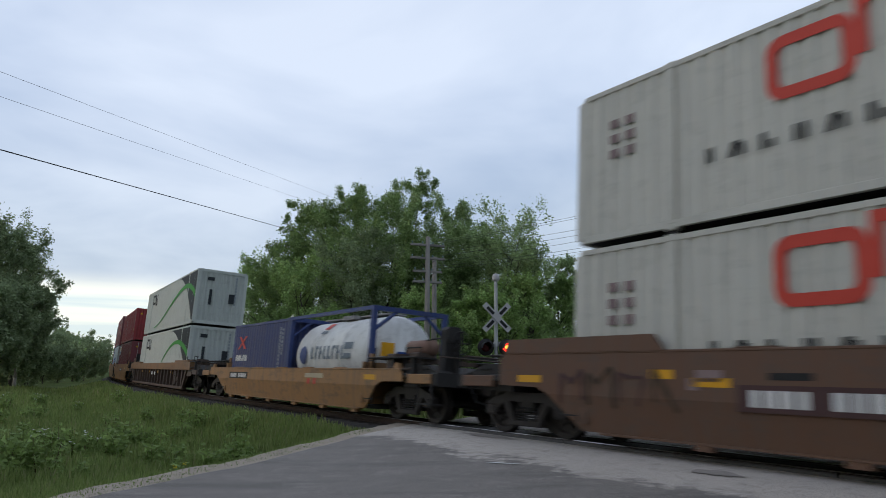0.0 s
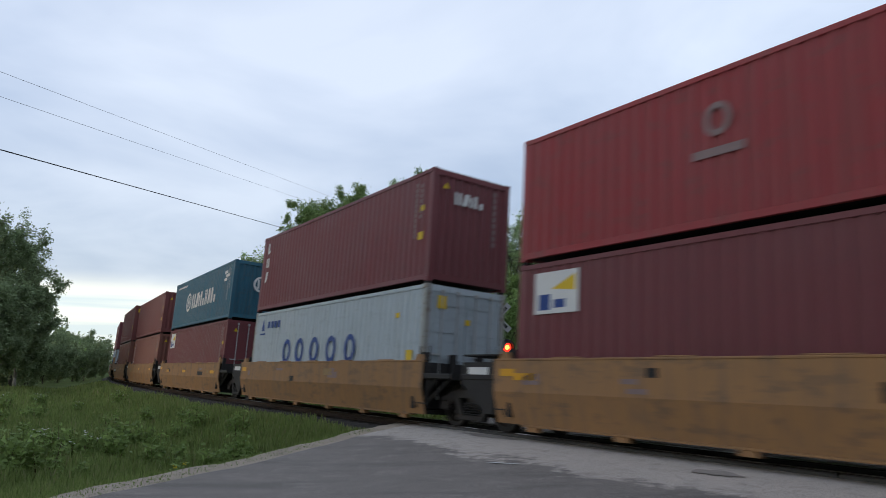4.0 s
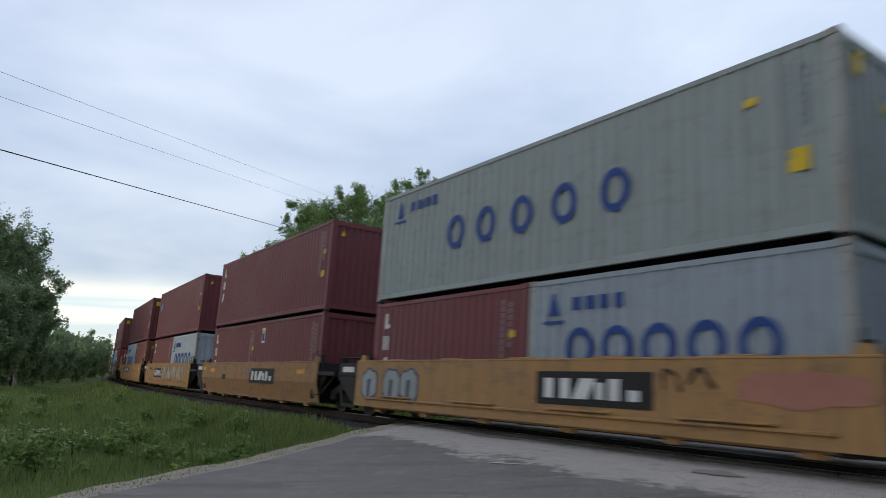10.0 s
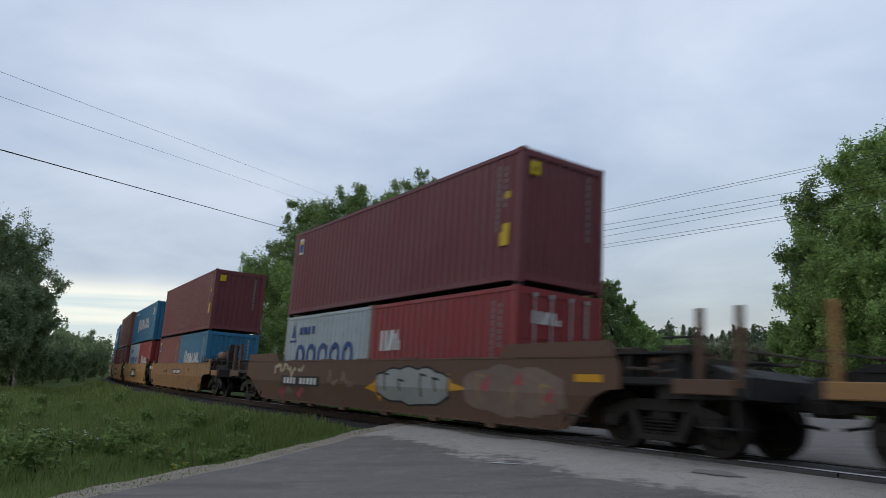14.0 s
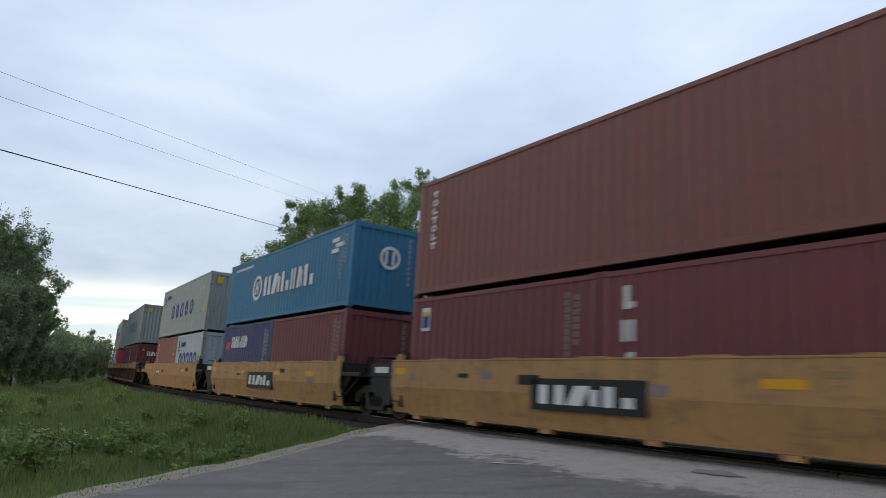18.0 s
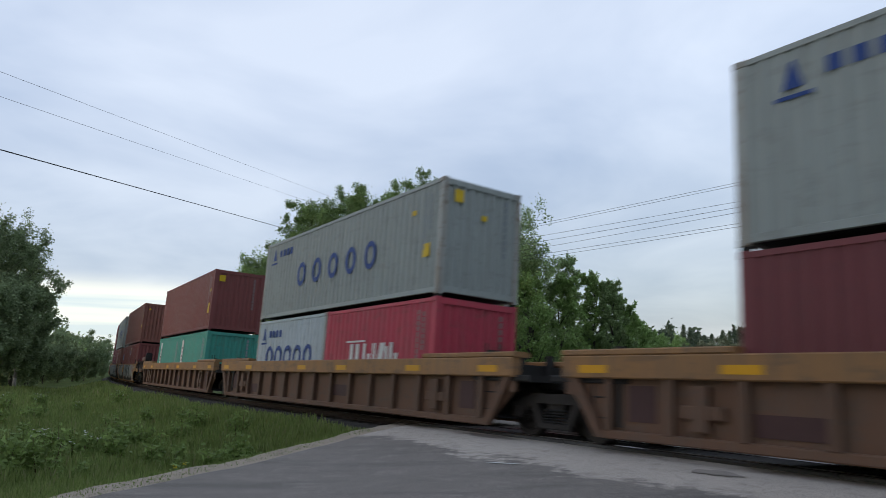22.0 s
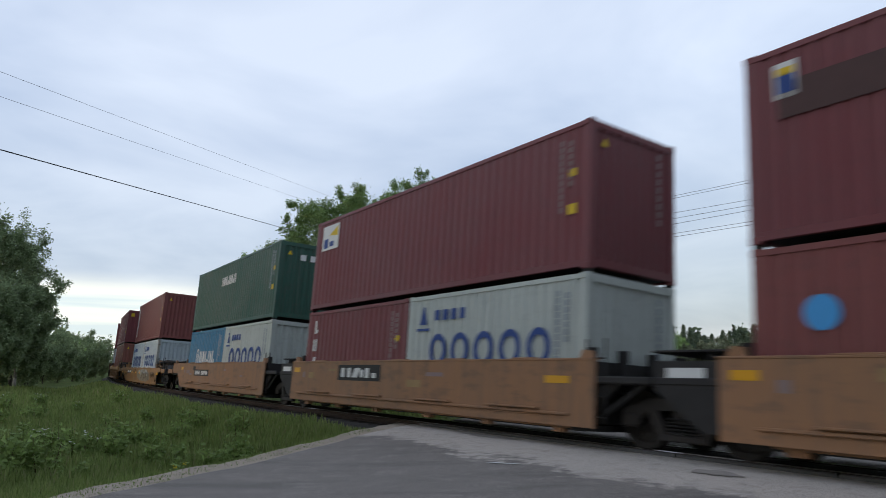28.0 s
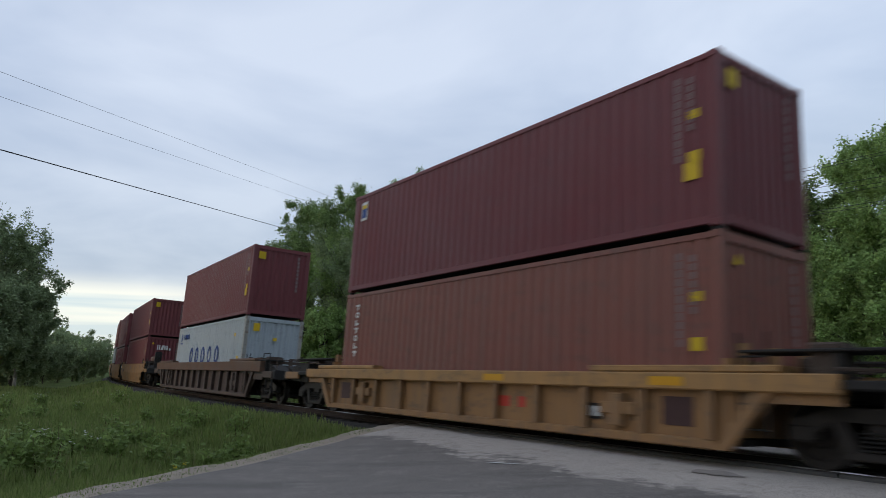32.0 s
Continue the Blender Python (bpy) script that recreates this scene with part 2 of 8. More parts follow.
# ---------- the railway line: straight by the crossing, a long curve behind it ----------
TH, DIST, S1, KAP = -0.95943, 17.8314, 5.5456, -0.0019960
CANT, SPEED = 0.06536, 15.4656


def line_at(s):
    """Centre of the track and its heading at s metres along it."""
    if s >= S1:
        return s * math.cos(TH), DIST + s * math.sin(TH), TH
    bx, by = S1 * math.cos(TH), DIST + S1 * math.sin(TH)
    a = TH + KAP * (S1 - s)
    return bx - (math.sin(a) - math.sin(TH)) / KAP, by + (math.cos(a) - math.cos(TH)) / KAP, a


def on_line(s, lat, z=0.0):
    """A point beside the track; lat counts towards the camera's side, z square to the canted track."""
    x, y, a = line_at(s)
    la, zz = lat * math.cos(CANT) - z * math.sin(CANT), lat * math.sin(CANT) + z * math.cos(CANT)
    return x + math.sin(a) * la, y - math.cos(a) * la, zz


def body_pose(s, half=7.0):
    """Pose of a vehicle whose bogies stand half metres before and behind s."""
    ax, ay, _ = line_at(s + half)
    bx, by, _ = line_at(s - half)
    return (Matrix.Translation(((ax + bx) / 2, (ay + by) / 2, 0)) @ Matrix.Rotation(math.atan2(ay - by, ax - bx), 4, "Z")
            @ Matrix.Rotation(-CANT, 4, "X"))


LINE = np.array([line_at(s) for s in np.arange(-760.0, 620.0, 1.0)])


def lateral(x, y):
    """Signed distance of points from the track, positive on the camera's side."""
    x, y = np.atleast_1d(x).astype(float), np.atleast_1d(y).astype(float)
    out = np.empty(len(x))
    for k in range(0, len(x), 4000):
        dx, dy = x[k:k + 4000, None] - LINE[None, :, 0], y[k:k + 4000, None] - LINE[None, :, 1]
        i = np.argmin(dx * dx + dy * dy, axis=1)
        r = np.arange(len(i))
        a = LINE[i, 2]
        out[k:k + 4000] = dx[r, i] * np.sin(a) - dy[r, i] * np.cos(a)
        far = np.hypot(dx[r, i], dy[r, i])
        out[k:k + 4000] = np.where(np.abs(out[k:k + 4000]) < far * 0.9, far * np.sign(out[k:k + 4000] + 1e-9), out[k:k + 4000])
    return out


RX, RY = 0.349, 0.937          # the road's direction
Q0, Q1 = -7.05, 2.7            # its edges, square to it, from the camera


def smooth(a, b, x):
    t = np.clip((x - a) / (b - a), 0, 1)
    return t * t * (3 - 2 * t)


def road_z(lat):
    return -0.035 + 0.02 * np.sign(lat) - 0.15 * smooth(1.5, 7.0, np.abs(lat)) - 0.35 * smooth(7, 40, -lat)


def ground_z(x, y):
    x, y = np.atleast_1d(x).astype(float), np.atleast_1d(y).astype(float)
    lat = lateral(x, y)
    q, d = x * RY - y * RX, np.abs(lat)
    bumps = 0.10 * np.sin(x * 0.31 + 1.3) * np.sin(y * 0.27) + 0.05 * np.sin(x * 0.9) * np.cos(y * 0.8 + 0.5)
    wild = -0.62 + bumps + 0.25 * smooth(9, 30, lat) - 0.30 * np.exp(-((d - 6.0) / 1.8) ** 2)
    wild = wild + 0.36 * smooth(4.6, 2.0, d)
    wild = np.where(d < 1.6, -0.50, wild)
    rd = road_z(lat) - 0.05
    rd = np.where(d < 2.2, -0.45, rd)
    out = np.maximum(Q0 - q, q - Q1)
    return rd + (wild - rd) * smooth(0.0, 2.2, out)


# ---------- ground ----------
k = Mat("meadow_soil_and_grass")
n1, n2 = k.noise(0.35, 6, 0.65), k.noise(3.5, 6, 0.7)
c = k.ramp(n1, [(0.30, (0.070, 0.105, 0.030)), (0.52, (0.095, 0.145, 0.038)), (0.72, (0.135, 0.150, 0.055))])
c = k.mix(k.ramp(n2, [(0.42, (0, 0, 0)), (0.7, (0.75, 0.75, 0.75))]), c, (0.055, 0.048, 0.026))
k.bump(n2, 0.7, 0.06)
MEADOW = k.done(c, 0.95, 0, 0.1)

def road_material(name, strip=True):
    """Worn asphalt that turns into a paler, broken gravelly strip towards the rails."""
    k = Mat(name)
    n1, n2, n3 = k.noise(0.45, 5, 0.6), k.noise(60, 4, 0.75), k.noise(2.6, 6, 0.65)
    c = k.mix(n1, (0.196, 0.173, 0.151), (0.266, 0.236, 0.208))
    c = k.mix(k.ramp(n3, [(0.52, (0, 0, 0)), (0.68, (0.5, 0.5, 0.5))]), c, (0.33, 0.296, 0.262))
    c = k.mix(k.ramp(k.noise(0.9, 5, 0.7, (0.35, 1.6, 1)), [(0.50, (0, 0, 0)), (0.66, (0.55, 0.55, 0.55))]), c, (0.118, 0.106, 0.094))
    # distance from the rails, broken up by noise
    tc = k.n.new("ShaderNodeTexCoord")
    dot = k.node("ShaderNodeVectorMath"); dot.operation = "DOT_PRODUCT"; dot.inputs[1].default_value = (math.sin(TH), -math.cos(TH), 0)
    k.l.new(tc.outputs["Object"], dot.inputs[0])
    out = dot.outputs["Value"]
    for fac, amount in ((k.noise(0.5, 3, 0.5), 1.9), (k.noise(4.0, 6, 0.75), 1.5), (n2, 0.7)):
        mul = k.node("ShaderNodeMath"); mul.operation = "MULTIPLY_ADD"; mul.inputs[1].default_value = amount
        k.l.new(fac, mul.inputs[0]); k.l.new(out, mul.inputs[2]); out = mul.outputs[0]
    mr = k.node("ShaderNodeMapRange")
    mr.inputs["From Min"].default_value, mr.inputs["From Max"].default_value = -far_edge(3.25), -far_edge(3.0)
    neg = k.node("ShaderNodeMath"); neg.operation = "MULTIPLY"; neg.inputs[1].default_value = -1.0
    k.l.new(out, neg.inputs[0]); k.l.new(neg.outputs[0], mr.inputs["Value"])
    pale = k.mix(k.noise(0.8, 5, 0.6), (0.45, 0.395, 0.34), (0.60, 0.53, 0.46))
    pale = k.mix(k.ramp(k.noise(3.4, 6, 0.7), [(0.52, (0, 0, 0)), (0.68, (0.6, 0.6, 0.6))]), pale, (0.27, 0.243, 0.212))
    if strip:
        c = k.mix(mr.outputs[0], c, pale)
    c = k.mix(k.ramp(n2, [(0.35, (0.7, 0.7, 0.7)), (0.54, (0, 0, 0))]), c, (0.055, 0.053, 0.050))
    c = k.mix(k.ramp(n2, [(0.58, (0, 0, 0)), (0.70, (0.7, 0.7, 0.7))]), c, (0.44, 0.425, 0.40))
    k.bump(n2, 0.6, 0.010)
    return k.done(c, 0.88, 0, 0.2)


def far_edge(lat):
    """The dot product of a point this far from the track, with the mean of the added noise."""
    return lat - DIST * math.cos(TH) + 0.5 * (1.9 + 1.5 + 0.7)


ASPHALT = road_material("worn_grey_asphalt")
FARROAD = road_material("grey_far_asphalt", False)

k = Mat("sandy_gravel_shoulder")
n1, n2 = k.noise(1.3, 5, 0.6), k.noise(38, 4, 0.75)
c = k.mix(n1, (0.30, 0.25, 0.195), (0.47, 0.40, 0.32))
c = k.mix(k.ramp(n2, [(0.34, (0.6, 0.6, 0.6)), (0.52, (0, 0, 0))]), c, (0.12, 0.10, 0.08))
k.bump(n2, 0.9, 0.02)
SHOULDER = k.done(c, 0.95, 0, 0.15)

k = Mat("dark_railway_ballast")
tc = k.n.new("ShaderNodeTexCoord")
vor = k.node("ShaderNodeTexVoronoi", Scale=16.0)
k.l.new(tc.outputs["Object"], vor.inputs["Vector"])
c = k.mix(vor.outputs["Color"], (0.018, 0.017, 0.016), (0.062, 0.057, 0.053))
c = k.mix(k.noise(0.9, 4), c, (0.030, 0.026, 0.022))
k.bump(vor.outputs["Distance"], 0.9, 0.04)
BALLAST = k.done(c, 0.9, 0, 0.2)
RAILTOP = plain("polished_rail_head", (0.42, 0.41, 0.40), 0.28, 0.95, 0.1)
RAILSIDE = plain("rusty_rail_web", (0.045, 0.030, 0.023), 0.8, 0.0, 0.3)
TIE = plain("creosoted_sleeper_wood", (0.045, 0.036, 0.030), 0.85, 0, 0.35, 9)
PANEL = plain("grey_rubber_crossing_panel", (0.085, 0.083, 0.080), 0.8, 0, 0.25, 8)

rings = [0.0] + list(np.cumsum([0.8 * 1.0 + 0.0 for _ in range(50)])) + [40 * 1.12 ** i for i in range(1, 40)]
SPOKES = 240
gx, gy = [], []
for r in rings:
    for i in range(SPOKES):
        t = 2 * math.pi * i / SPOKES
        gx.append(r * math.sin(t)); gy.append(r * math.cos(t))
gz = ground_z(np.array(gx), np.array(gy))
faces = []
for r in range(len(rings) - 1):
    for i in range(SPOKES):
        j = (i + 1) % SPOKES
        faces.append((r * SPOKES + i, r * SPOKES + j, (r + 1) * SPOKES + j, (r + 1) * SPOKES + i))
ground = tagged(new("ground", mesh_of("ground", list(zip(gx, gy, gz)), faces, MEADOW, True)),
                "uneven green meadow ground beside the railway", "ground", kind="structure")


# road: two sheets, one on each side of the track
def line_q(lat, q):
    """Point with this distance from the (straight) track by the crossing and this place across the road."""
    ex, ey = math.cos(TH), math.sin(TH)
    nx, ny = math.sin(TH), -math.cos(TH)
    px, py = nx * lat, DIST + ny * lat
    s = (q - (px * RY - py * RX)) / (ex * RY - ey * RX)
    x, y = px + ex * s, py + ey * s
    return x, y, s


def road_sheet(name, lats, q0, q1, nq, lift, mat, label, wob=0.0):
    vs, fs = [], []
    for a, lat in enumerate(lats):
        for b in range(nq + 1):
            q = q0 + (q1 - q0) * b / nq
            x, y, s = line_q(lat, q)
            if b in (0, nq) and wob:
                dq = wob * (noise.noise((lat * 0.9, b, 2.0)) + 0.6 * noise.noise((lat * 3.1, b, 5.0)))
                x, y, s = line_q(lat, q + dq)
            vs.append((x, y, float(road_z(lat)) + lift))
    n = nq + 1
    for a in range(len(lats) - 1):
        for b in range(nq):
            fs.append((a * n + b, a * n + b + 1, (a + 1) * n + b + 1, (a + 1) * n + b))
    return tagged(new(name, mesh_of(name, vs, fs, mat, True)), label, "road", kind="structure")


near = [0.86 + 0.22 * i for i in range(60)] + [14 + 2.5 * i for i in range(1, 30)]
far = [-0.86 - 0.4 * i for i in range(30)] + [-13 - 4 * i for i in range(1, 50)]
road_sheet("road_near", near, Q0 + 0.36, Q1, 24, 0.0, ASPHALT, "worn grey asphalt road running up to the crossing", 0.10)
road_sheet("road_far", far[::-1], Q0 + 0.6, Q1 + 2.4, 12, 0.0, FARROAD, "grey asphalt road beyond the tracks", 0.1)
road_sheet("gravel_shoulder", near, Q0 - 0.2, Q0 + 0.8, 6, -0.012, SHOULDER, "sandy gravel strip along the road's edge", 0.22)

def patch(name, s, lat, rx, ry, mat, label, turn=0.0, lift=0.012):
    """An irregular flat patch on the road."""
    x, y, a = line_at(s)
    cx, cy = x + math.sin(a) * lat, y - math.cos(a) * lat
    pts = []
    for i in range(20):
        t = 2 * math.pi * i / 20
        r = 1 + 0.6 * noise.noise((math.cos(t) * 2.4 + s, math.sin(t) * 1.4, lat))
        px, py = rx * r * math.cos(t), ry * r * math.sin(t)
        wx, wy = cx + px * math.cos(a + turn) - py * math.sin(a + turn), cy + px * math.sin(a + turn) + py * math.cos(a + turn)
        la = float(lateral(wx, wy)[0])
        pts.append((wx, wy, float(road_z(la)) + lift))
    tagged(new(name, mesh_of(name, pts, [tuple(range(20))], mat)), label, "road patch", kind="structure")


DARKTAR = plain("dark_tar_patch", (0.30, 0.265, 0.235), 0.8, 0, 0.25, 12)
patch("tar_patch", 8.9, 1.87, 0.36, 0.19, DARKTAR, "dark tar patch on the pale asphalt")
patch("tar_patch", 3.4, 1.25, 0.7, 0.16, DARKTAR, "dark tar patch on the pale asphalt")
patch("paint_mark", 6.45, 3.42, 0.30, 0.035, WHITEP, "worn white paint dash on the road", 0.5)



def pebbles(name, n, seed, q0, q1, lat0, lat1, size, mat, label):
    """Loose stones along the road's edge."""
    rnd = random.Random(seed)
    vs, fs = [], []
    for _ in range(n):
        q, lat = rnd.uniform(q0, q1), rnd.uniform(lat0, lat1)
        x, y, s = line_q(lat, q)
        z = float(road_z(lat)) - 0.01
        r = size * rnd.uniform(0.35, 1.0) ** 2
        k, ph = len(vs), rnd.random() * 6.28
        for i in range(5):
            a = ph + i * 1.2566
            vs.append((x + r * math.cos(a) * rnd.uniform(0.8, 1.3), y + r * math.sin(a) * rnd.uniform(0.8, 1.3), z))
        vs.append((x, y, z + r * rnd.uniform(0.7, 1.1)))
        fs += [(k + i, k + (i + 1) % 5, k + 5) for i in range(5)]
    tagged(new(name, mesh_of(name, vs, fs, mat)), label, "gravel", kind="stuff")


k = Mat("mixed_pebble_stone")
geo = k.n.new("ShaderNodeNewGeometry")
PEBBLE = k.done(k.ramp(geo.outputs["Random Per Island"], [(0.0, (0.13, 0.105, 0.08)), (0.6, (0.30, 0.255, 0.205)), (1.0, (0.50, 0.45, 0.385))]), 0.9, 0, 0.2)
pebbles("shoulder_pebbles", 1100, 11, Q0 + 0.0, Q0 + 0.55, 1.2, 13.0, 0.013, PEBBLE, "loose pebbles on the sandy road edge")
pebbles("apron_pebbles", 2600, 12, Q0 + 0.9, Q1, 1.1, 4.2, 0.014, PEBBLE, "loose grit on the pale asphalt")

# track: ballast bed, rails, sleepers, crossing panels
SS = list(np.arange(-420.0, 90.1, 2.0))
prof = [(-2.3, -0.58), (-1.5, -0.19), (1.5, -0.19), (2.3, -0.58)]
vs = [on_line(s, la + (0.08 * noise.noise((s * 0.7, la, 0)) if abs(la) > 2 else 0), z) for s in SS for la, z in prof]
fs = [(i * 4 + j, i * 4 + j + 1, i * 4 + j + 5, i * 4 + j + 4) for i in range(len(SS) - 1) for j in range(3)]
tagged(new("ballast_bed", mesh_of("ballast_bed", vs, fs, BALLAST)), "dark crushed stone ballast under the track", "ballast", kind="structure")
track = thing("railway_track", "single railway track with wooden sleepers on ballast", "railway track", kind="structure")


def sweep(prof, ss, mat, name):
    n = len(prof)
    vs = [on_line(s, la, z) for s in ss for la, z in prof]
    fs = [(i * n + j, i * n + (j + 1) % n, (i + 1) * n + (j + 1) % n, (i + 1) * n + j) for i in range(len(ss) - 1) for j in range(n)]
    return mesh_of(name, vs, fs, mat)


for side in (-0.755, 0.755):
    web = [(side - 0.07, -0.172), (side + 0.07, -0.172), (side + 0.07, -0.15), (side + 0.012, -0.13), (side + 0.012, -0.045),
           (side + 0.036, -0.035), (side + 0.036, -0.012), (side - 0.036, -0.012), (side - 0.036, -0.035), (side - 0.012, -0.045), (side - 0.012, -0.13), (side - 0.07, -0.15)]
    rail = put("rail", sweep(web, SS, RAILSIDE, "rail"), track, None, "rusty steel rail with a polished head")
    put("rail_head", sweep([(side - 0.033, -0.012), (side + 0.033, -0.012), (side + 0.028, 0.0), (side - 0.028, 0.0)], SS, RAILTOP, "rail_head"), rail, None, "polished rail head")
tie_me = Build().box(-0.115, 0.115, -1.3, 1.3, -0.16, 0.0, 0.02).mesh("sleeper", TIE)
for i in range(290):
    s = -128 + 0.52 * i
    x, y, a = line_at(s)
    put("sleeper", tie_me, track, Matrix.Translation((x, y, 0)) @ Matrix.Rotation(a + random.uniform(-0.02, 0.02), 4, "Z") @ Matrix.Rotation(-CANT, 4, "X") @ Matrix.Translation((0, 0, -0.172)))
crossing = thing("crossing_panels", "grey rubber panels laid between the rails at the road", "crossing panel", kind="structure")
for a, b in ((-0.66, -0.02), (0.0, 0.64), (0.815, 0.92), (-0.92, -0.815)):
    for i in range(7):
        s0 = 0.35 + 2.42 * i
        ss = [s0, s0 + 0.8, s0 + 1.6, s0 + 2.39]
        put("panel", sweep([(a, -0.17), (b, -0.17), (b, -0.03), (b - 0.02, -0.018), (a + 0.02, -0.018), (a, -0.03)], ss, PANEL, "panel"), crossing)


# ---------- shipping containers ----------
CACHE = {}


def cached(key, make):
    if key not in CACHE:
        CACHE[key] = make()
    return CACHE[key]


HALF_W = 1.219
GAP = 0.06                    # twist locks between stacked boxes


def half_width(length):
    """Long domestic boxes are a little wider than sea containers."""
    return 1.295 if length > 14 else HALF_W


def corrugated(length, z0, z1, mat, pitch=0.278, depth=0.036):
    """A folded steel sheet along x, outer face at y = 0, folds going to y = +depth."""
    n = max(2, round(length / pitch))
    p = length / n
    xs = []
    for i in range(n):
        a = -length / 2 + i * p
        xs += [(a, 0), (a + 0.28 * p, 0), (a + 0.5 * p, depth), (a + 0.78 * p, depth)]
    xs.append((length / 2, 0))
    vs = [(x, y, z) for x, y in xs for z in (z0, z1)]
    vs += [(x, y + 0.004, z) for x, y in xs for z in (z0, z1)]
    m = len(xs)
    fs = [(2 * i, 2 * i + 2, 2 * i + 3, 2 * i + 1) for i in range(m - 1)]
    fs += [(2 * m + 2 * i + 1, 2 * m + 2 * i + 3, 2 * m + 2 * i + 2, 2 * m + 2 * i) for i in range(m - 1)]
    return mesh_of("side_panel", vs, fs, mat)


def ring_pts(cx, cz, rx, rz, a0=0, a1=360, n=22):
    return [(cx + rx * math.cos(radians(a0 + (a1 - a0) * i / n)), cz + rz * math.sin(radians(a0 + (a1 - a0) * i / n))) for i in range(n + 1)]


class Mark:
    """Flat painted shapes on a face, x across and z up, a few millimetres thick; each shape is a piece."""

    def __init__(self):
        self.pieces = []

    def poly(self, pts):
        b = Build().plate(pts, -0.002, 0.002)
        self.pieces.append((b.v, b.f))
        return self

    def rect(self, cx, cz, w, h, lean=0.0):
        return self.poly([(cx - w / 2 - lean, cz - h / 2), (cx + w / 2 - lean, cz - h / 2), (cx + w / 2 + lean, cz + h / 2), (cx - w / 2 + lean, cz + h / 2)])

    def strip(self, left, right):
        """A ribbon between two lines of points, as one piece."""
        n = len(left)
        vs = [(x, -0.002, z) for x, z in left] + [(x, -0.002, z) for x, z in right] + [(x, 0.002, z) for x, z in left] + [(x, 0.002, z) for x, z in right]
        fs = []
        for i in range(n - 1):
            fs += [(i, i + 1, n + i + 1, n + i), (2 * n + i, 3 * n + i, 3 * n + i + 1, 2 * n + i + 1), (i, 2 * n + i, 2 * n + i + 1, i + 1), (n + i, n + i + 1, 3 * n + i + 1, 3 * n + i)]
        self.pieces.append((vs, fs))
        return self

    def ring(self, cx, cz, rx, rz, t, a0=0, a1=360):
        return self.strip(ring_pts(cx, cz, rx, rz, a0, a1), ring_pts(cx, cz, rx - t, rz - t, a0, a1))

    def raised(self, d=0.004):
        self.pieces = [([(x, y - d, z) for x, y, z in v], f) for v, f in self.pieces]
        return self

    def moved(self, dx):
        self.pieces = [([(x + dx, y, z) for x, y, z in v], f) for v, f in self.pieces]
        return self

    def meshes(self, name, mat):
        return [mesh_of(name, v, f, mat) for v, f in self.pieces]

    def joined(self, name, mat):
        b = Build()
        for v, f in self.pieces:
            b.add(v, f)
        return [b.mesh(name, mat)]


def slabs(mk, x0, z0, h, widths, gap):
    """A row of plain upright blocks standing for a painted word."""
    x = x0
    for i, w in enumerate(widths):
        if w <= 0:
            x += gap
            continue
        t, k = w * 0.36, h * 0.30
        kind = i % 3 if w > 0.25 * h else 3
        x1, z1 = x + w, z0 + h
        if kind == 0:
            mk.rect(x + t / 2, z0 + h / 2, t, h).rect(x1 - t / 2, z0 + h / 2, t, h)
        elif kind == 1:
            mk.poly([(x - 0.1 * w, z0), (x + w * 0.45, z0), (x + w * 0.75, z1), (x + w * 0.2, z1)]).rect(x1 - t * 0.3, z0 + h * 0.42, t * 0.8, h * 0.8)
        elif kind == 2:
            mk.rect(x + t / 2, z0 + h / 2, t, h).rect(x1 - t / 2, z0 + h * 0.25, t, h * 0.5)
        else:
            mk.rect(x + w / 2, z0 + h / 2, w, h)
        x += w + gap
    return mk


def column(mk, cx, z1, n, w, h, step):
    for i in range(n):
        mk.rect(cx, z1 - i * step, w, h)
    return mk


def fit_mark(parent, name, key, make, mat, length, label="", face="side", join=False):
    """Lays painted shapes on the camera's side of a container, or on its leading end."""
    mk = lambda: make(Mark())
    mes = cached(("mark", key, mat.name), lambda: mk().joined(name, mat) if join else mk().meshes(name, mat))
    if face == "side":
        m = Matrix.Translation((0, -half_width(length) - 0.005, 0))
    else:
        m = Matrix.Translation((length / 2 + 0.007, 0, 0)) @ Matrix.Rotation(math.pi / 2, 4, "Z")
    for me in mes:
        ob = put(name, me, parent, m, label)
        if join:
            ob["kind"] = "stuff"


def code_columns(z1):
    def make(mk):
        column(mk, 0.0, z1, 11, 0.09, 0.112, 0.135)
        return column(mk, 0.24, z1 - 0.05, 7, 0.09, 0.105, 0.135)
    return make


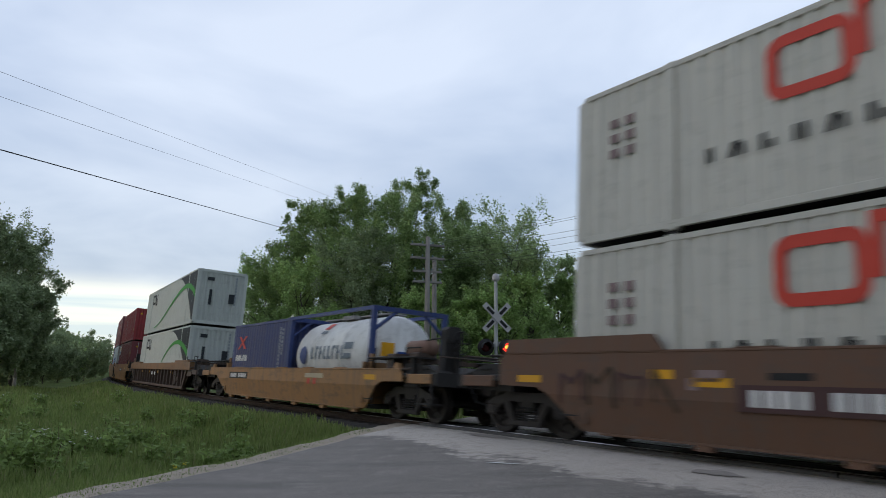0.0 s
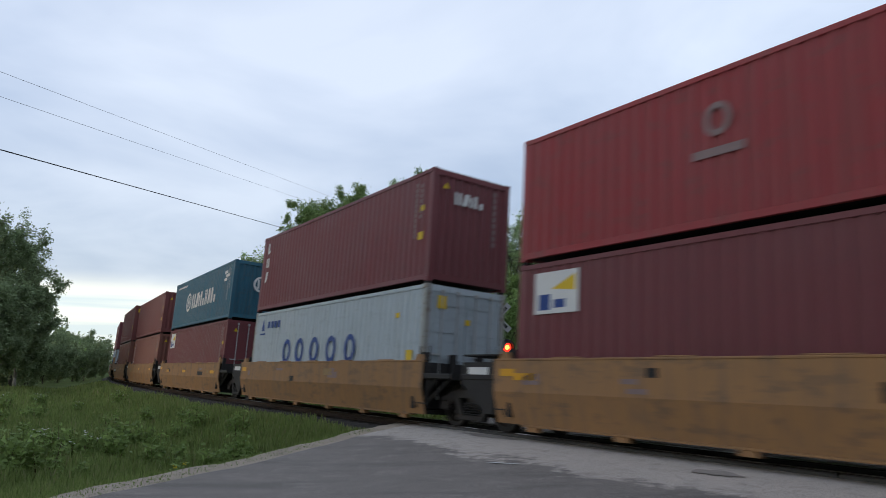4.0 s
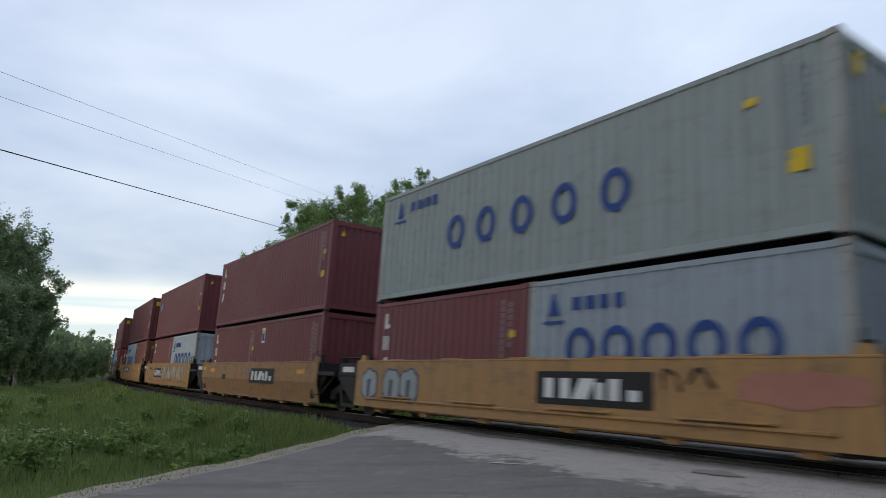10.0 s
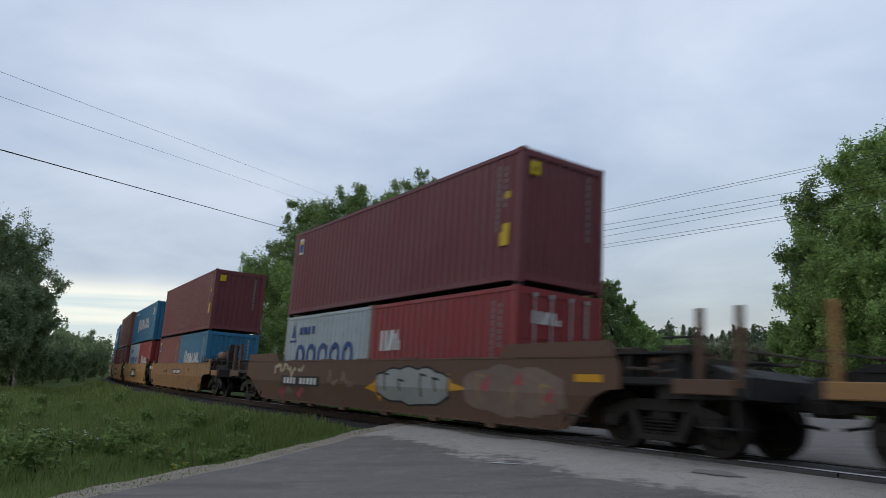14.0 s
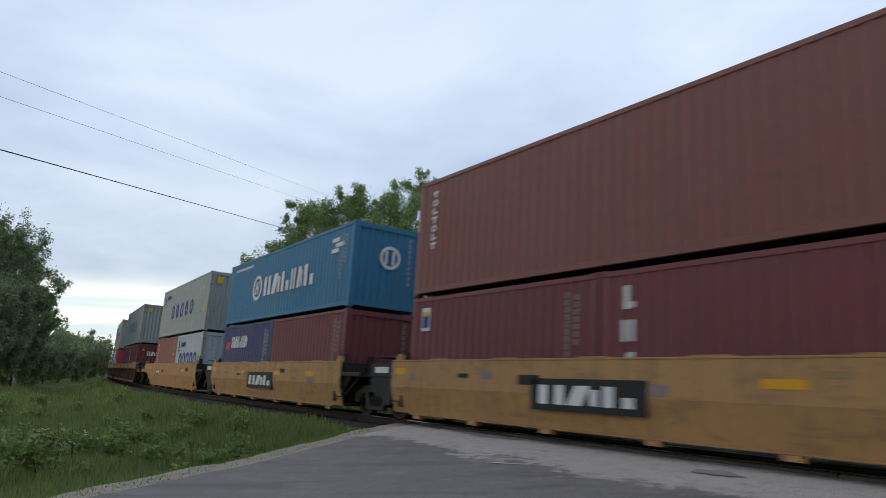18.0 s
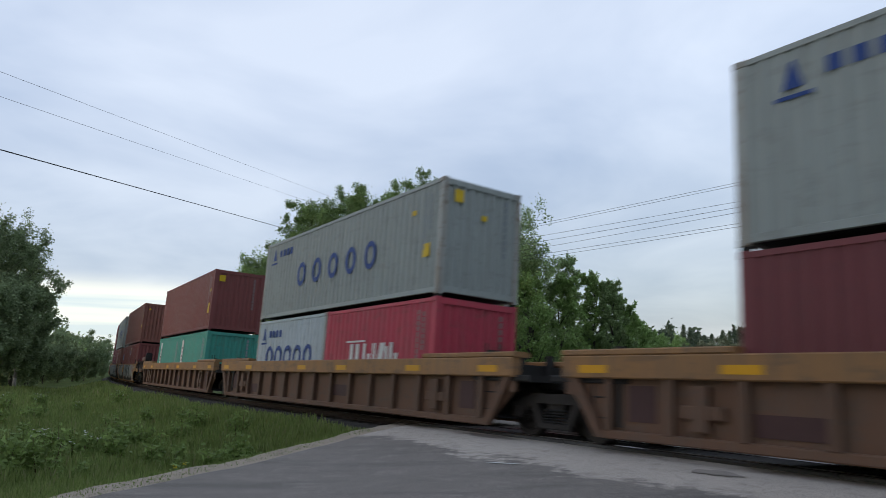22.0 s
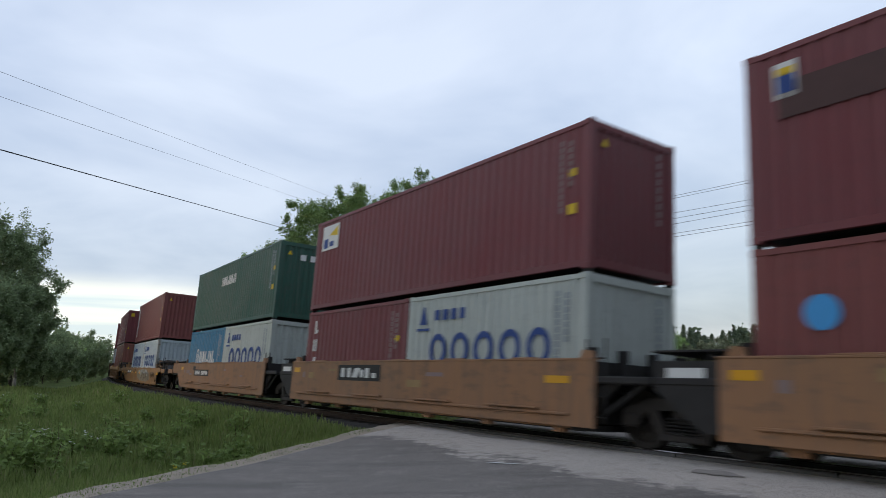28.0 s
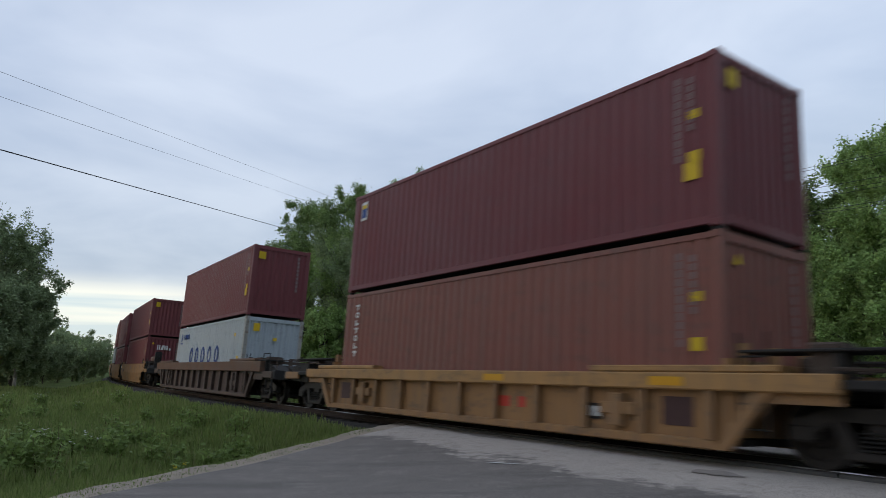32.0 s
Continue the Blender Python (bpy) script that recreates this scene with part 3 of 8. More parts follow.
def shipping_container(length, height, mat, label, style="", end="panel", codes=True, stacked=False):
    box = thing("shipping_container", label, "container", "containers on the train")
    hw, L2, H = half_width(length), length / 2, height
    key = (length, height, mat.name)
    side = cached(("side", *key), lambda: corrugated(length - 0.3, 0.17, H - 0.10, mat, 0.278 if length < 14 else 0.30, 0.036 if length < 14 else 0.042))
    put("side_panel", side, box, Matrix.Translation((0, -hw + 0.006, 0)))
    put("side_panel", side, box, Matrix.Translation((0, hw - 0.006, 0)) @ Matrix.Rotation(math.pi, 4, "Z"))
    top = cached(("toprail", *key), lambda: Build().box(-L2 + 0.15, L2 - 0.15, -0.04, 0.04, H - 0.115, H - 0.02, 0.006).mesh("top_rail", mat))
    bot = cached(("botrail", *key), lambda: Build().box(-L2 + 0.15, L2 - 0.15, -0.04, 0.04, 0.045, 0.17, 0.006).mesh("bottom_rail", mat))
    for sgn in (-1, 1):
        put("top_rail", top, box, Matrix.Translation((0, sgn * (hw - 0.04), 0)))
        put("bottom_rail", bot, box, Matrix.Translation((0, sgn * (hw - 0.04), 0)))
    roof = cached(("roof", length, H), lambda: Build().box(-L2 + 0.1, L2 - 0.1, -hw + 0.06, hw - 0.06, H - 0.055, H - 0.026).mesh("roof", ROOFM))
    put("roof", roof, box)
    floor = cached(("floor", length), lambda: Build().box(-L2 + 0.12, L2 - 0.12, -hw + 0.08, hw - 0.08, 0.08, 0.16).mesh("floor", GRIME))
    put("floor", floor, box)
    pm = RUSTPOST if mat in (PALE, PALE2, GREY) else mat
    post = cached(("post", H, pm.name), lambda: Build().plate([(-0.08, 0.118), (0.08, 0.118), (0.08, H - 0.118), (-0.08, H - 0.118)], -0.075, 0.075).mesh("corner_post", pm))
    cast = cached(("cast", pm.name), lambda: Build().box(-0.089, 0.089, -0.081, 0.081, 0, 0.118, 0.012).mesh("corner_fitting", pm))
    fit_x = L2 if length < 14 else 6.096
    for sx in (-1, 1):
        for sy in (-1, 1):
            put("corner_post", post, box, Matrix.Translation((sx * (L2 - 0.084), sy * (hw - 0.079), 0)))
            for z in (0, H - 0.118):
                put("corner_fitting", cast, box, Matrix.Translation((sx * (fit_x - 0.089), sy * (hw - 0.078 + (0.006 if length > 14 else 0)), z)))
            if length > 14:
                put("corner_post", post, box, Matrix.Translation((sx * (fit_x - 0.09), sy * (hw - 0.066), 0)))
    # ends: a folded wall, and two doors with locking rods
    wall = cached(("wall", H, hw, mat.name), lambda: corrugated(2 * hw - 0.30, 0.17, H - 0.10, mat, 0.25, 0.045))
    head = cached(("head", H, hw, mat.name), lambda: Build().box(-0.06, 0.06, -hw + 0.1, hw - 0.1, -0.15, 0.0).mesh("end_sill", mat))
    fwd = 1 if end == "door" else -1
    put("end_wall", wall, box, Matrix.Translation((-fwd * (L2 - 0.03), 0, 0)) @ Matrix.Rotation(-fwd * math.pi / 2, 4, "Z"))
    for sx in (-1, 1):
        for z in (0.21, H - 0.015):
            put("end_sill", head, box, Matrix.Translation((sx * (L2 - 0.07), 0, z)))

    def door_mesh():
        b = Build().box(-0.02, 0.02, 0.012, hw - 0.159, 0.185, H - 0.135)
        for z in np.linspace(0.42, H - 0.5, 4):
            b.box(-0.02, 0.035, 0.1, 0.98, z, z + 0.22, 0.02)
        for z in (0.3, H / 2, H - 0.35):
            b.box(0.0, 0.045, 1.0, 1.075, z, z + 0.12)
        return b.mesh("door", mat)
    door = cached(("door", H, hw, mat.name), door_mesh)
    rod = cached(("rod", H), lambda: Build().tube((0.06, 0, 0.14), (0.06, 0, H - 0.12), 0.017).box(0.03, 0.09, -0.04, 0.04, H - 0.2, H - 0.12).box(0.03, 0.09, -0.04, 0.04, 0.14, 0.22)
                 .box(0.05, 0.09, -0.02, 0.22, 1.18, 1.22).mesh("locking_rod", RODM))
    for sy in (-1, 1):
        dm = Matrix.Translation((fwd * (L2 - 0.045), 0, 0)) @ (Matrix.Identity(4) if fwd > 0 else Matrix.Rotation(math.pi, 4, "Z"))
        if sy < 0:
            dm = dm @ Matrix.Diagonal((1, -1, 1, 1))
        d = put("door", door, box, dm)
        for ry in (0.28, 0.74):
            put("locking_rod", rod, d, Matrix.Translation((0, ry, 0)), "galvanised locking rod")
    if stacked:
        lock = cached("lock", lambda: Build().box(-0.07, 0.07, -0.06, 0.06, -GAP, 0.0, 0.01).mesh("twist_lock", GRIME))
        for sx in (-1, 1):
            for sy in (-1, 1):
                put("twist_lock", lock, box, Matrix.Translation((sx * (fit_x - 0.09), sy * (hw - 0.085), 0)), "dark twist lock between the stacked boxes")
    if codes and mat not in (PALE, PALE2):
        fit_mark(box, "code_mark", ("codes", H, length), lambda mk: code_columns(H - 0.35)(mk).moved(L2 - 0.75), GREYM if mat in (GREY, PALE, WHITEC, NAVY, BLUE, TEALB, GREEN, TEAL) else GREYP, length, "faded code bars", join=True)
        fit_mark(box, "end_mark", ("ecodes", H), lambda mk: column(mk, 0.72, H - 0.35, 9, 0.09, 0.13, 0.17), GREYM if mat in (GREY, PALE, WHITEC, NAVY, BLUE, TEALB, GREEN, TEAL) else GREYP, length, "faded code bars", "end", True)
    STYLES.get(style, lambda *a: None)(box, length, height)
    return box


# painted signs, as plain shapes in their colours
def rings_wide(box, L, H):
    rings_large(box, L, H, (-2.46, -1.2, 0.04, 1.27, 2.5))


def rings_large(box, L, H, places=(-2.62, -1.5, -0.32, 0.92, 2.18)):
    def make(mk):
        for cx in places:
            mk.ring(cx, H * 0.48, 0.34, 0.41, 0.15)
        return mk
    fit_mark(box, "painted_ring", ("rl", H, places), make, BLUEP, L, "deep blue painted ring")
    small_sign(box, L, H, -L / 2 + 0.75)
    fit_mark(box, "yellow_decal", ("rld", H), lambda mk: mk.rect(L / 2 - 0.62, 1.12, 0.30, 0.34).rect(L / 2 - 1.3, H - 0.72, 0.2, 0.13), YELP, L, "yellow warning decal")
    fit_mark(box, "yellow_decal", ("rlde", H), lambda mk: mk.rect(-0.75, H - 0.42, 0.26, 0.32).rect(0.05, H - 0.85, 0.16, 0.14), YELP, L, "yellow warning decal", "end")


def rings_small(box, L, H):
    def make(mk):
        for cx in (-1.66, -0.8, 0.06, 0.92, 1.77):
            mk.ring(cx, 1.26, 0.34, 0.38, 0.14)
        return mk
    fit_mark(box, "painted_ring", ("rs", H), make, BLUEP, L, "deep blue painted ring")
    small_sign(box, L, H, -2.5)


def small_sign(box, L, H, x0):
    def make(mk):
        mk.poly([(x0 + 0.02, H - 0.72), (x0 + 0.32, H - 0.72), (x0 + 0.2, H - 0.3), (x0 + 0.14, H - 0.3)])
        mk.rect(x0 + 0.17, H - 0.84, 0.55, 0.06)
        for i in range(4):
            mk.rect(x0 + 0.75 + i * 0.33, H - 0.52, 0.20, 0.24)
        return mk
    fit_mark(box, "painted_emblem", ("em", H, x0), make, BLUEP, L, "small deep blue painted emblem")


def word_large(box, L, H):
    z = H * 0.5 - 0.38 if L > 10 else 0.85

    def make(mk):
        k = 1.0 if L > 10 else 0.55
        mk.ring(-2.3 * k, z + 0.38, 0.52 * k, 0.50, 0.13 * k)
        mk.rect(-2.3 * k, z + 0.38, 0.34 * k, 0.12)
        mk.rect(-2.43 * k, z + 0.38, 0.11 * k, 0.52, 0.05)
        mk.rect(-2.17 * k, z + 0.38, 0.11 * k, 0.52, 0.05)
        return slabs(mk, -1.52 * k, z, 0.74, [0.72 * k, 0.74 * k, 0.72 * k, 0.42 * k, 0.40 * k, 0.78 * k], 0.2 * k)
    fit_mark(box, "painted_word", ("wl", H, L), make, WHITEP, L, "white painted word blocks and round emblem")
    if L > 10:
        def web(mk):
            for i in range(9):
                mk.rect(-5.2 + i * 0.25, H - 0.32, 0.17, 0.10)
            return mk
        fit_mark(box, "painted_line", ("wweb", H), web, WHITEP, L, "line of small white bars", join=True)
        fit_mark(box, "white_notice", ("wnot", H), lambda mk: mk.rect(4.85, H - 0.45, 0.5, 0.13).rect(5.15, H - 0.62, 0.6, 0.13).rect(4.85, H - 0.79, 0.5, 0.13), WHITEP, L)
        fit_mark(box, "end_emblem", ("wem", H), lambda mk: mk.ring(0.05, H * 0.62, 0.36, 0.36, 0.1).rect(-0.08, H * 0.62, 0.09, 0.4).rect(0.16, H * 0.62, 0.09, 0.4), WHITEP, L, "round white emblem", "end")


def emblem_red(box, L, H):
    fit_mark(box, "end_emblem", ("wem", H), lambda mk: mk.ring(0.05, H * 0.62, 0.36, 0.36, 0.1).rect(-0.08, H * 0.62, 0.09, 0.4).rect(0.16, H * 0.62, 0.09, 0.4), WHITEP, L, "round white emblem", "end")
    decals(box, L, H)


def decals(box, L, H):
    fit_mark(box, "yellow_decal", ("dec", H, L), lambda mk: mk.rect(L / 2 - 0.45, H - 1.0, 0.2, 0.15).rect(L / 2 - 0.45, H - 1.72, 0.22, 0.2), YELP, L)
    fit_mark(box, "yellow_decal", ("dece", H), lambda mk: mk.poly([(-0.92, H - 0.5), (-0.74, H - 0.5), (-0.83, H - 0.33)]), YELP, L, face="end")


def decals_big(box, L, H):
    decals(box, L, H)
    fit_mark(box, "yellow_decal", ("decb", H, L), lambda mk: mk.rect(L / 2 - 0.5, 0.95, 0.28, 0.30), YELP, L, "square yellow warning decal")
    fit_mark(box, "yellow_decal", ("decbe", H), lambda mk: mk.rect(-0.85, H - 0.42, 0.28, 0.30), YELP, L, "square yellow warning decal", "end")


def badge(box, L, H):
    """A white badge with a blue and yellow field near the trailing end."""
    decals_big(box, L, H)
    badge_only(box, L, H)


def badge_only(box, L, H, x=None):
    x = -L / 2 + 0.62
    fit_mark(box, "white_badge", ("bad", H, L), lambda mk: mk.rect(x, H - 0.55, 0.34, 0.55), WHITEP, L, "small white badge")
    fit_mark(box, "blue_badge", ("bad2", H, L), lambda mk: _lift(mk.rect(x, H - 0.60, 0.26, 0.30)), BLUEP, L)
    fit_mark(box, "yellow_badge", ("bad3", H, L), lambda mk: _lift(mk.rect(x, H - 0.42, 0.26, 0.12)), YELP, L)


def badge_wide(box, L, H):
    decals(box, L, H)
    x = -L / 2 + 1.05
    fit_mark(box, "white_badge", ("wb", H, L), lambda mk: mk.rect(x, H - 0.62, 1.15, 0.80), WHITEP, L, "white rectangular badge")
    fit_mark(box, "blue_badge", ("wb2", H, L), lambda mk: _lift(mk.rect(x - 0.3, H - 0.80, 0.3, 0.3).rect(x + 0.1, H - 0.84, 0.3, 0.16)), BLUEP, L)
    fit_mark(box, "yellow_badge", ("wb3", H, L), lambda mk: _lift(mk.poly([(x - 0.1, H - 0.55), (x + 0.5, H - 0.62), (x + 0.5, H - 0.3)])), YELP, L)


def _lift(mk):
    return mk.raised()


def glyphs(mk, x, z):
    """Small plain shapes below one another."""
    for i in range(7):
        c = z - i * 0.215
        if i % 3 == 1:
            mk.ring(x, c, 0.10, 0.085, 0.045)
        elif i % 3 == 0:
            mk.rect(x, c + 0.05, 0.21, 0.055).rect(x, c - 0.03, 0.07, 0.10)
        else:
            mk.rect(x - 0.06, c, 0.06, 0.16).rect(x + 0.05, c - 0.04, 0.11, 0.055)
    return mk


def side_word(box, L, H):
    """An upright column of white blocks near the trailing end."""
    decals(box, L, H)
    fit_mark(box, "painted_column", ("sw", H, L), lambda mk: glyphs(mk, -L / 2 + 0.72, H - 0.42), WHITEP, L, "upright column of white blocks", join=True)


def stub_blocks(mk, x, z):
    """Plain bars below one another: a stepped bar, a pair and a slanted one."""
    mk.rect(x - 0.03, z, 0.11, 0.40).rect(x + 0.09, z - 0.13, 0.09, 0.10)
    mk.rect(x - 0.08, z - 0.56, 0.09, 0.36).rect(x + 0.08, z - 0.56, 0.09, 0.36)
    return mk.poly([(x - 0.14, z - 1.3), (x + 0.02, z - 1.3), (x + 0.14, z - 0.92), (x - 0.02, z - 0.92)])


def white_panel(box, L, H):
    """A tall white panel with dark shapes near the trailing end."""
    x = -L / 2 + 0.6
    fit_mark(box, "white_panel", ("whp", H, L), lambda mk: mk.rect(x, 1.52, 0.42, 2.15), WHITEP, L, "tall white painted panel")
    fit_mark(box, "dark_shape", ("whp2", H, L), lambda mk: _lift(mk.ring(x, 0.78, 0.15, 0.22, 0.09).poly([(x - 0.15, 1.25), (x - 0.02, 1.25), (x + 0.14, 1.75), (x - 0.05, 1.75)]).rect(x, 2.2, 0.10, 0.42).rect(x + 0.08, 2.2, 0.16, 0.1)), DARKPATCH, L, "dark painted shape")
    decals(box, L, H)


def white_tab(box, L, H):
    """A tall white tab with small dark bars near the trailing end."""
    x = -L / 2 + 0.88
    fit_mark(box, "white_tab", ("wtab", H, L), lambda mk: mk.rect(x, H - 0.95, 0.40, 1.35), WHITEP, L, "tall white painted tab")
    fit_mark(box, "dark_mark", ("wtab2", H, L), lambda mk: _lift(column(mk, x + 0.04, H - 0.72, 5, 0.17, 0.10, 0.2)), GRIME, L, "small dark bars", join=True)


def three_blocks(box, L, H):
    fit_mark(box, "painted_column", ("tb", H, L), lambda mk: stub_blocks(mk, -L / 2 + 0.62, H - 0.5), WHITEP, L, "upright column of white blocks")
    decals(box, L, H)


def tex_blocks(box, L, H):
    three_blocks(box, L, H)
    fit_mark(box, "end_word", ("tex", H), lambda mk: slabs(mk, -0.55, H - 0.85, 0.32, [0.2, 0.28, 0.28], 0.06), WHITEP, L, "white painted word blocks", "end")


def white_word(box, L, H):
    fit_mark(box, "painted_word", ("ww", H, L), lambda mk: slabs(mk, -1.1, H - 1.15, 0.42, [0.42, 0.42, 0.34], 0.08), WHITEP, L, "white painted word blocks")
    fit_mark(box, "end_word", ("wwe", H), lambda mk: slabs(mk, -0.8, H - 0.75, 0.26, [0.24, 0.24, 0.2], 0.05), WHITEP, L, "white painted word blocks", "end")


def cai(box, L, H):
    fit_mark(box, "painted_word", ("cai", H, L), lambda mk: slabs(mk, -2.45, H - 1.25, 0.52, [0.36, 0.36, 0.16], 0.06), WHITEP, L, "white painted word blocks")
    fit_mark(box, "end_word", ("wwe", H), lambda mk: slabs(mk, -0.8, H - 0.75, 0.26, [0.24, 0.24, 0.2], 0.05), WHITEP, L, "white painted word blocks", "end")


def kline(box, L, H):
    def make(mk):
        mk.rect(-1.0, 1.62, 1.1, 0.05)
        return slabs(mk, -1.3, 1.0, 0.55, [0.55, 0.0, 0.42, 0.2, 0.5, 0.4], 0.12)
    fit_mark(box, "painted_word", ("kl", H, L), make, WHITEP, L, "large white painted word blocks")


def seaco(box, L, H):
    fit_mark(box, "painted_word", ("sea", H, L), lambda mk: slabs(mk, -1.75, 1.65, 0.46, [0.34, 0.34, 0.34, 0.34, 0.34], 0.07), WHITEP, L, "white painted word blocks")
    fit_mark(box, "red_flag", ("sea2", H, L), lambda mk: mk.rect(-2.2, 1.75, 0.5, 0.3, 0.08), REDP, L, "red painted flag shape")


def orange_cross(box, L, H):
    fit_mark(box, "orange_cross", ("xi", H, L), lambda mk: mk.poly([(-2.38, 1.60), (-2.22, 1.60), (-1.36, 2.10), (-1.55, 2.10)]).poly([(-2.30, 2.10), (-2.10, 2.10), (-1.36, 1.60), (-1.60, 1.60)]), REDP, L, "orange crossed emblem")
    fit_mark(box, "painted_word", ("xi2", H, L), lambda mk: slabs(mk, -2.5, 1.14, 0.24, [0.23, 0.23, 0.23, 0.23, 0.2], 0.05), WHITEP, L, "white painted word blocks")


def green_word(box, L, H):
    decals(box, L, H)
    fit_mark(box, "painted_word", ("cap", H, L), lambda mk: slabs(mk, -1.5, H - 1.05, 0.40, [0.3, 0.3, 0.3, 0.12, 0.26, 0.3, 0.26], 0.05), WHITEP, L, "white painted word blocks")
    fit_mark(box, "end_notice", ("cape", H), lambda mk: mk.rect(-0.3, H - 0.55, 0.22, 0.22).rect(0.1, H - 0.55, 0.22, 0.22), WHITEP, L, "", "end")


def dark_patches(box, L, H):
    badge_only(box, L, H)
    fit_mark(box, "overpainted_patch", ("dp", H, L), lambda mk: mk.rect(-4.6, H - 0.85, 2.0, 0.55).rect(-0.9, H - 1.05, 1.9, 0.75), DARKPATCH, L, "dark overpainted rectangle")


def blue_dot(box, L, H):
    fit_mark(box, "blue_dot", ("bd", H, L), lambda mk: mk.poly(ring_pts(-L / 2 + 0.95, H - 0.95, 0.24, 0.24)[:-1]), SKYP, L, "round sky blue decal")


def blue_dot_upper(box, L, H):
    decals(box, L, H)
    blue_dot(box, L, H)


def round_mark(box, L, H):
    decals(box, L, H)
    fit_mark(box, "painted_emblem", ("rm", H, L), lambda mk: mk.ring(-1.6, H - 0.85, 0.24, 0.28, 0.1).rect(-1.6, H - 1.38, 0.9, 0.14), GREYP, L, "faded round emblem")


def worm(box, L, H):
    """Orange-red rounded letter-like outline and dark word blocks."""
    def make(mk):
        z0, z1 = H - 1.30, H - 0.32
        def rr(x0, x1, a, b, r):
            pts = []
            for cx, cz, a0 in ((x1 - r, b - r, 0), (x0 + r, b - r, 90), (x0 + r, a + r, 180), (x1 - r, a + r, 270)):
                pts += [(cx + r * math.cos(radians(a0 + 22.5 * i)), cz + r * math.sin(radians(a0 + 22.5 * i))) for i in range(5)]
            return pts + pts[:1]
        mk.strip(rr(-4.35, -3.1, z0, z1, 0.25), rr(-4.17, -3.28, z0 + 0.18, z1 - 0.18, 0.12))
        mk.poly([(-3.1, z0 + 0.3), (-2.95, z0 + 0.3), (-2.95, z1), (-1.9, z1), (-1.9, z1 + 0.16), (-3.1, z1 + 0.16)])
        mk.rect(-2.0, (z0 + z1) / 2, 0.18, z1 - z0)
        return mk
    fit_mark(box, "painted_outline", ("worm", H, L), make, REDP, L, "orange-red rounded painted outline")
    fit_mark(box, "painted_word", ("worm2", H, L), lambda mk: [slabs(mk, -5.35, H - 1.95, 0.24, [0.12, 0.24, 0.22, 0.2, 0.24, 0.28, 0.26, 0.22, 0.24, 0.2], 0.26)][0], BLACKP, L, "black painted word blocks")
    fit_mark(box, "end_codes", ("worm3", H, L), lambda mk: column(column(mk, -7.2, H - 0.75, 3, 0.2, 0.16, 0.28), -6.85, H - 0.75, 3, 0.2, 0.16, 0.28), GREYP, L, "faded code bars", join=True)


def swoosh(box, L, H, low=False):
    """Dark field with a pale arc below it and a green ribbon along the side."""
    L2 = L / 2 - 0.1
    start, fall = (2.5, 0.075) if low else (3.0, 0.109)

    def mid(x):
        if low:
            return 2.10 - 0.067 * (x - 4.8) ** 2
        return 0.33 + 1.84 * float(smooth(-4.0, 5.5, x)) - (0.1 * (x - 5.5) ** 2 if x > 5.5 else 0.0)

    def dark(mk):
        xs = [start + (L2 - start) * i / 36 for i in range(37)]
        return mk.strip([(x, H - 0.11) for x in xs], [(x, max(0.2, min(H - 0.115, H - 0.1 - fall * (x - start + 0.15) ** 2))) for x in xs])
    fit_mark(box, "dark_field", ("sw1", H, L, low), dark, cached("darkgrey", lambda: plain("charcoal_panel_paint", (0.022, 0.027, 0.031), 0.6, 0, 0.15)), L, "charcoal painted field")

    def green(mk):
        x0 = -0.45 if low else -3.9
        xs = [x0 + (L2 - x0) * i / 44 for i in range(45)]
        return _lift(mk.strip([(x, mid(x) + 0.03 + 0.12 * i / 44) for i, x in enumerate(xs)], [(x, mid(x) - 0.03 - 0.12 * i / 44) for i, x in enumerate(xs)]))
    fit_mark(box, "green_ribbon", ("sw2", H, L, low), green, GREENP, L, "curved green painted ribbon")

    def black(mk):
        # an open bracket and a leaning outline, as one plain emblem
        mk.poly([(-5.65, H - 0.95), (-4.75, H - 0.95), (-4.75, H - 0.82), (-5.52, H - 0.82), (-5.52, H - 0.46), (-4.9, H - 0.46), (-4.9, H - 0.33), (-5.65, H - 0.33)])
        mk.strip([(-4.75, H - 0.33), (-4.62, H - 0.33), (-4.35, H - 0.95), (-4.1, H - 0.95), (-4.1, H - 0.33)], [(-4.87, H - 0.95 + 0.62), (-4.74, H - 0.5), (-4.45, H - 1.08), (-3.98, H - 1.08), (-3.98, H - 0.33)])
        return mk
    fit_mark(box, "black_emblem", ("sw3", H, L), black, BLACKP, L, "black rounded outline emblem")
    fit_mark(box, "end_emblem", ("sw4", H), lambda mk: mk.rect(-0.6, H - 0.5, 0.35, 0.18).rect(-0.55, H * 0.5, 0.14, 0.8).rect(0.55, H * 0.5, 0.3, 0.5), cached("darkgrey", lambda: None), L, "", "end")


def swoosh_low(box, L, H):
    swoosh(box, L, H, True)


STYLES = {"swoosh_low": swoosh_low, "rings_large": rings_large, "rings_wide": rings_wide, "rings_small": rings_small, "word_large": word_large, "emblem_red": emblem_red, "decals": decals, "decals_big": decals_big, "badge": badge,
          "badge_only": badge_only, "badge_wide": badge_wide, "side_word": side_word, "three_blocks": three_blocks, "tex_blocks": tex_blocks, "white_word": white_word, "cai": cai,
          "kline": kline, "seaco": seaco, "orange_cross": orange_cross, "green_word": green_word, "dark_patches": dark_patches, "blue_dot": blue_dot, "blue_dot_upper":
          blue_dot_upper, "round_mark": round_mark, "worm": worm, "white_panel": white_panel, "white_tab": white_tab, "swoosh": swoosh}


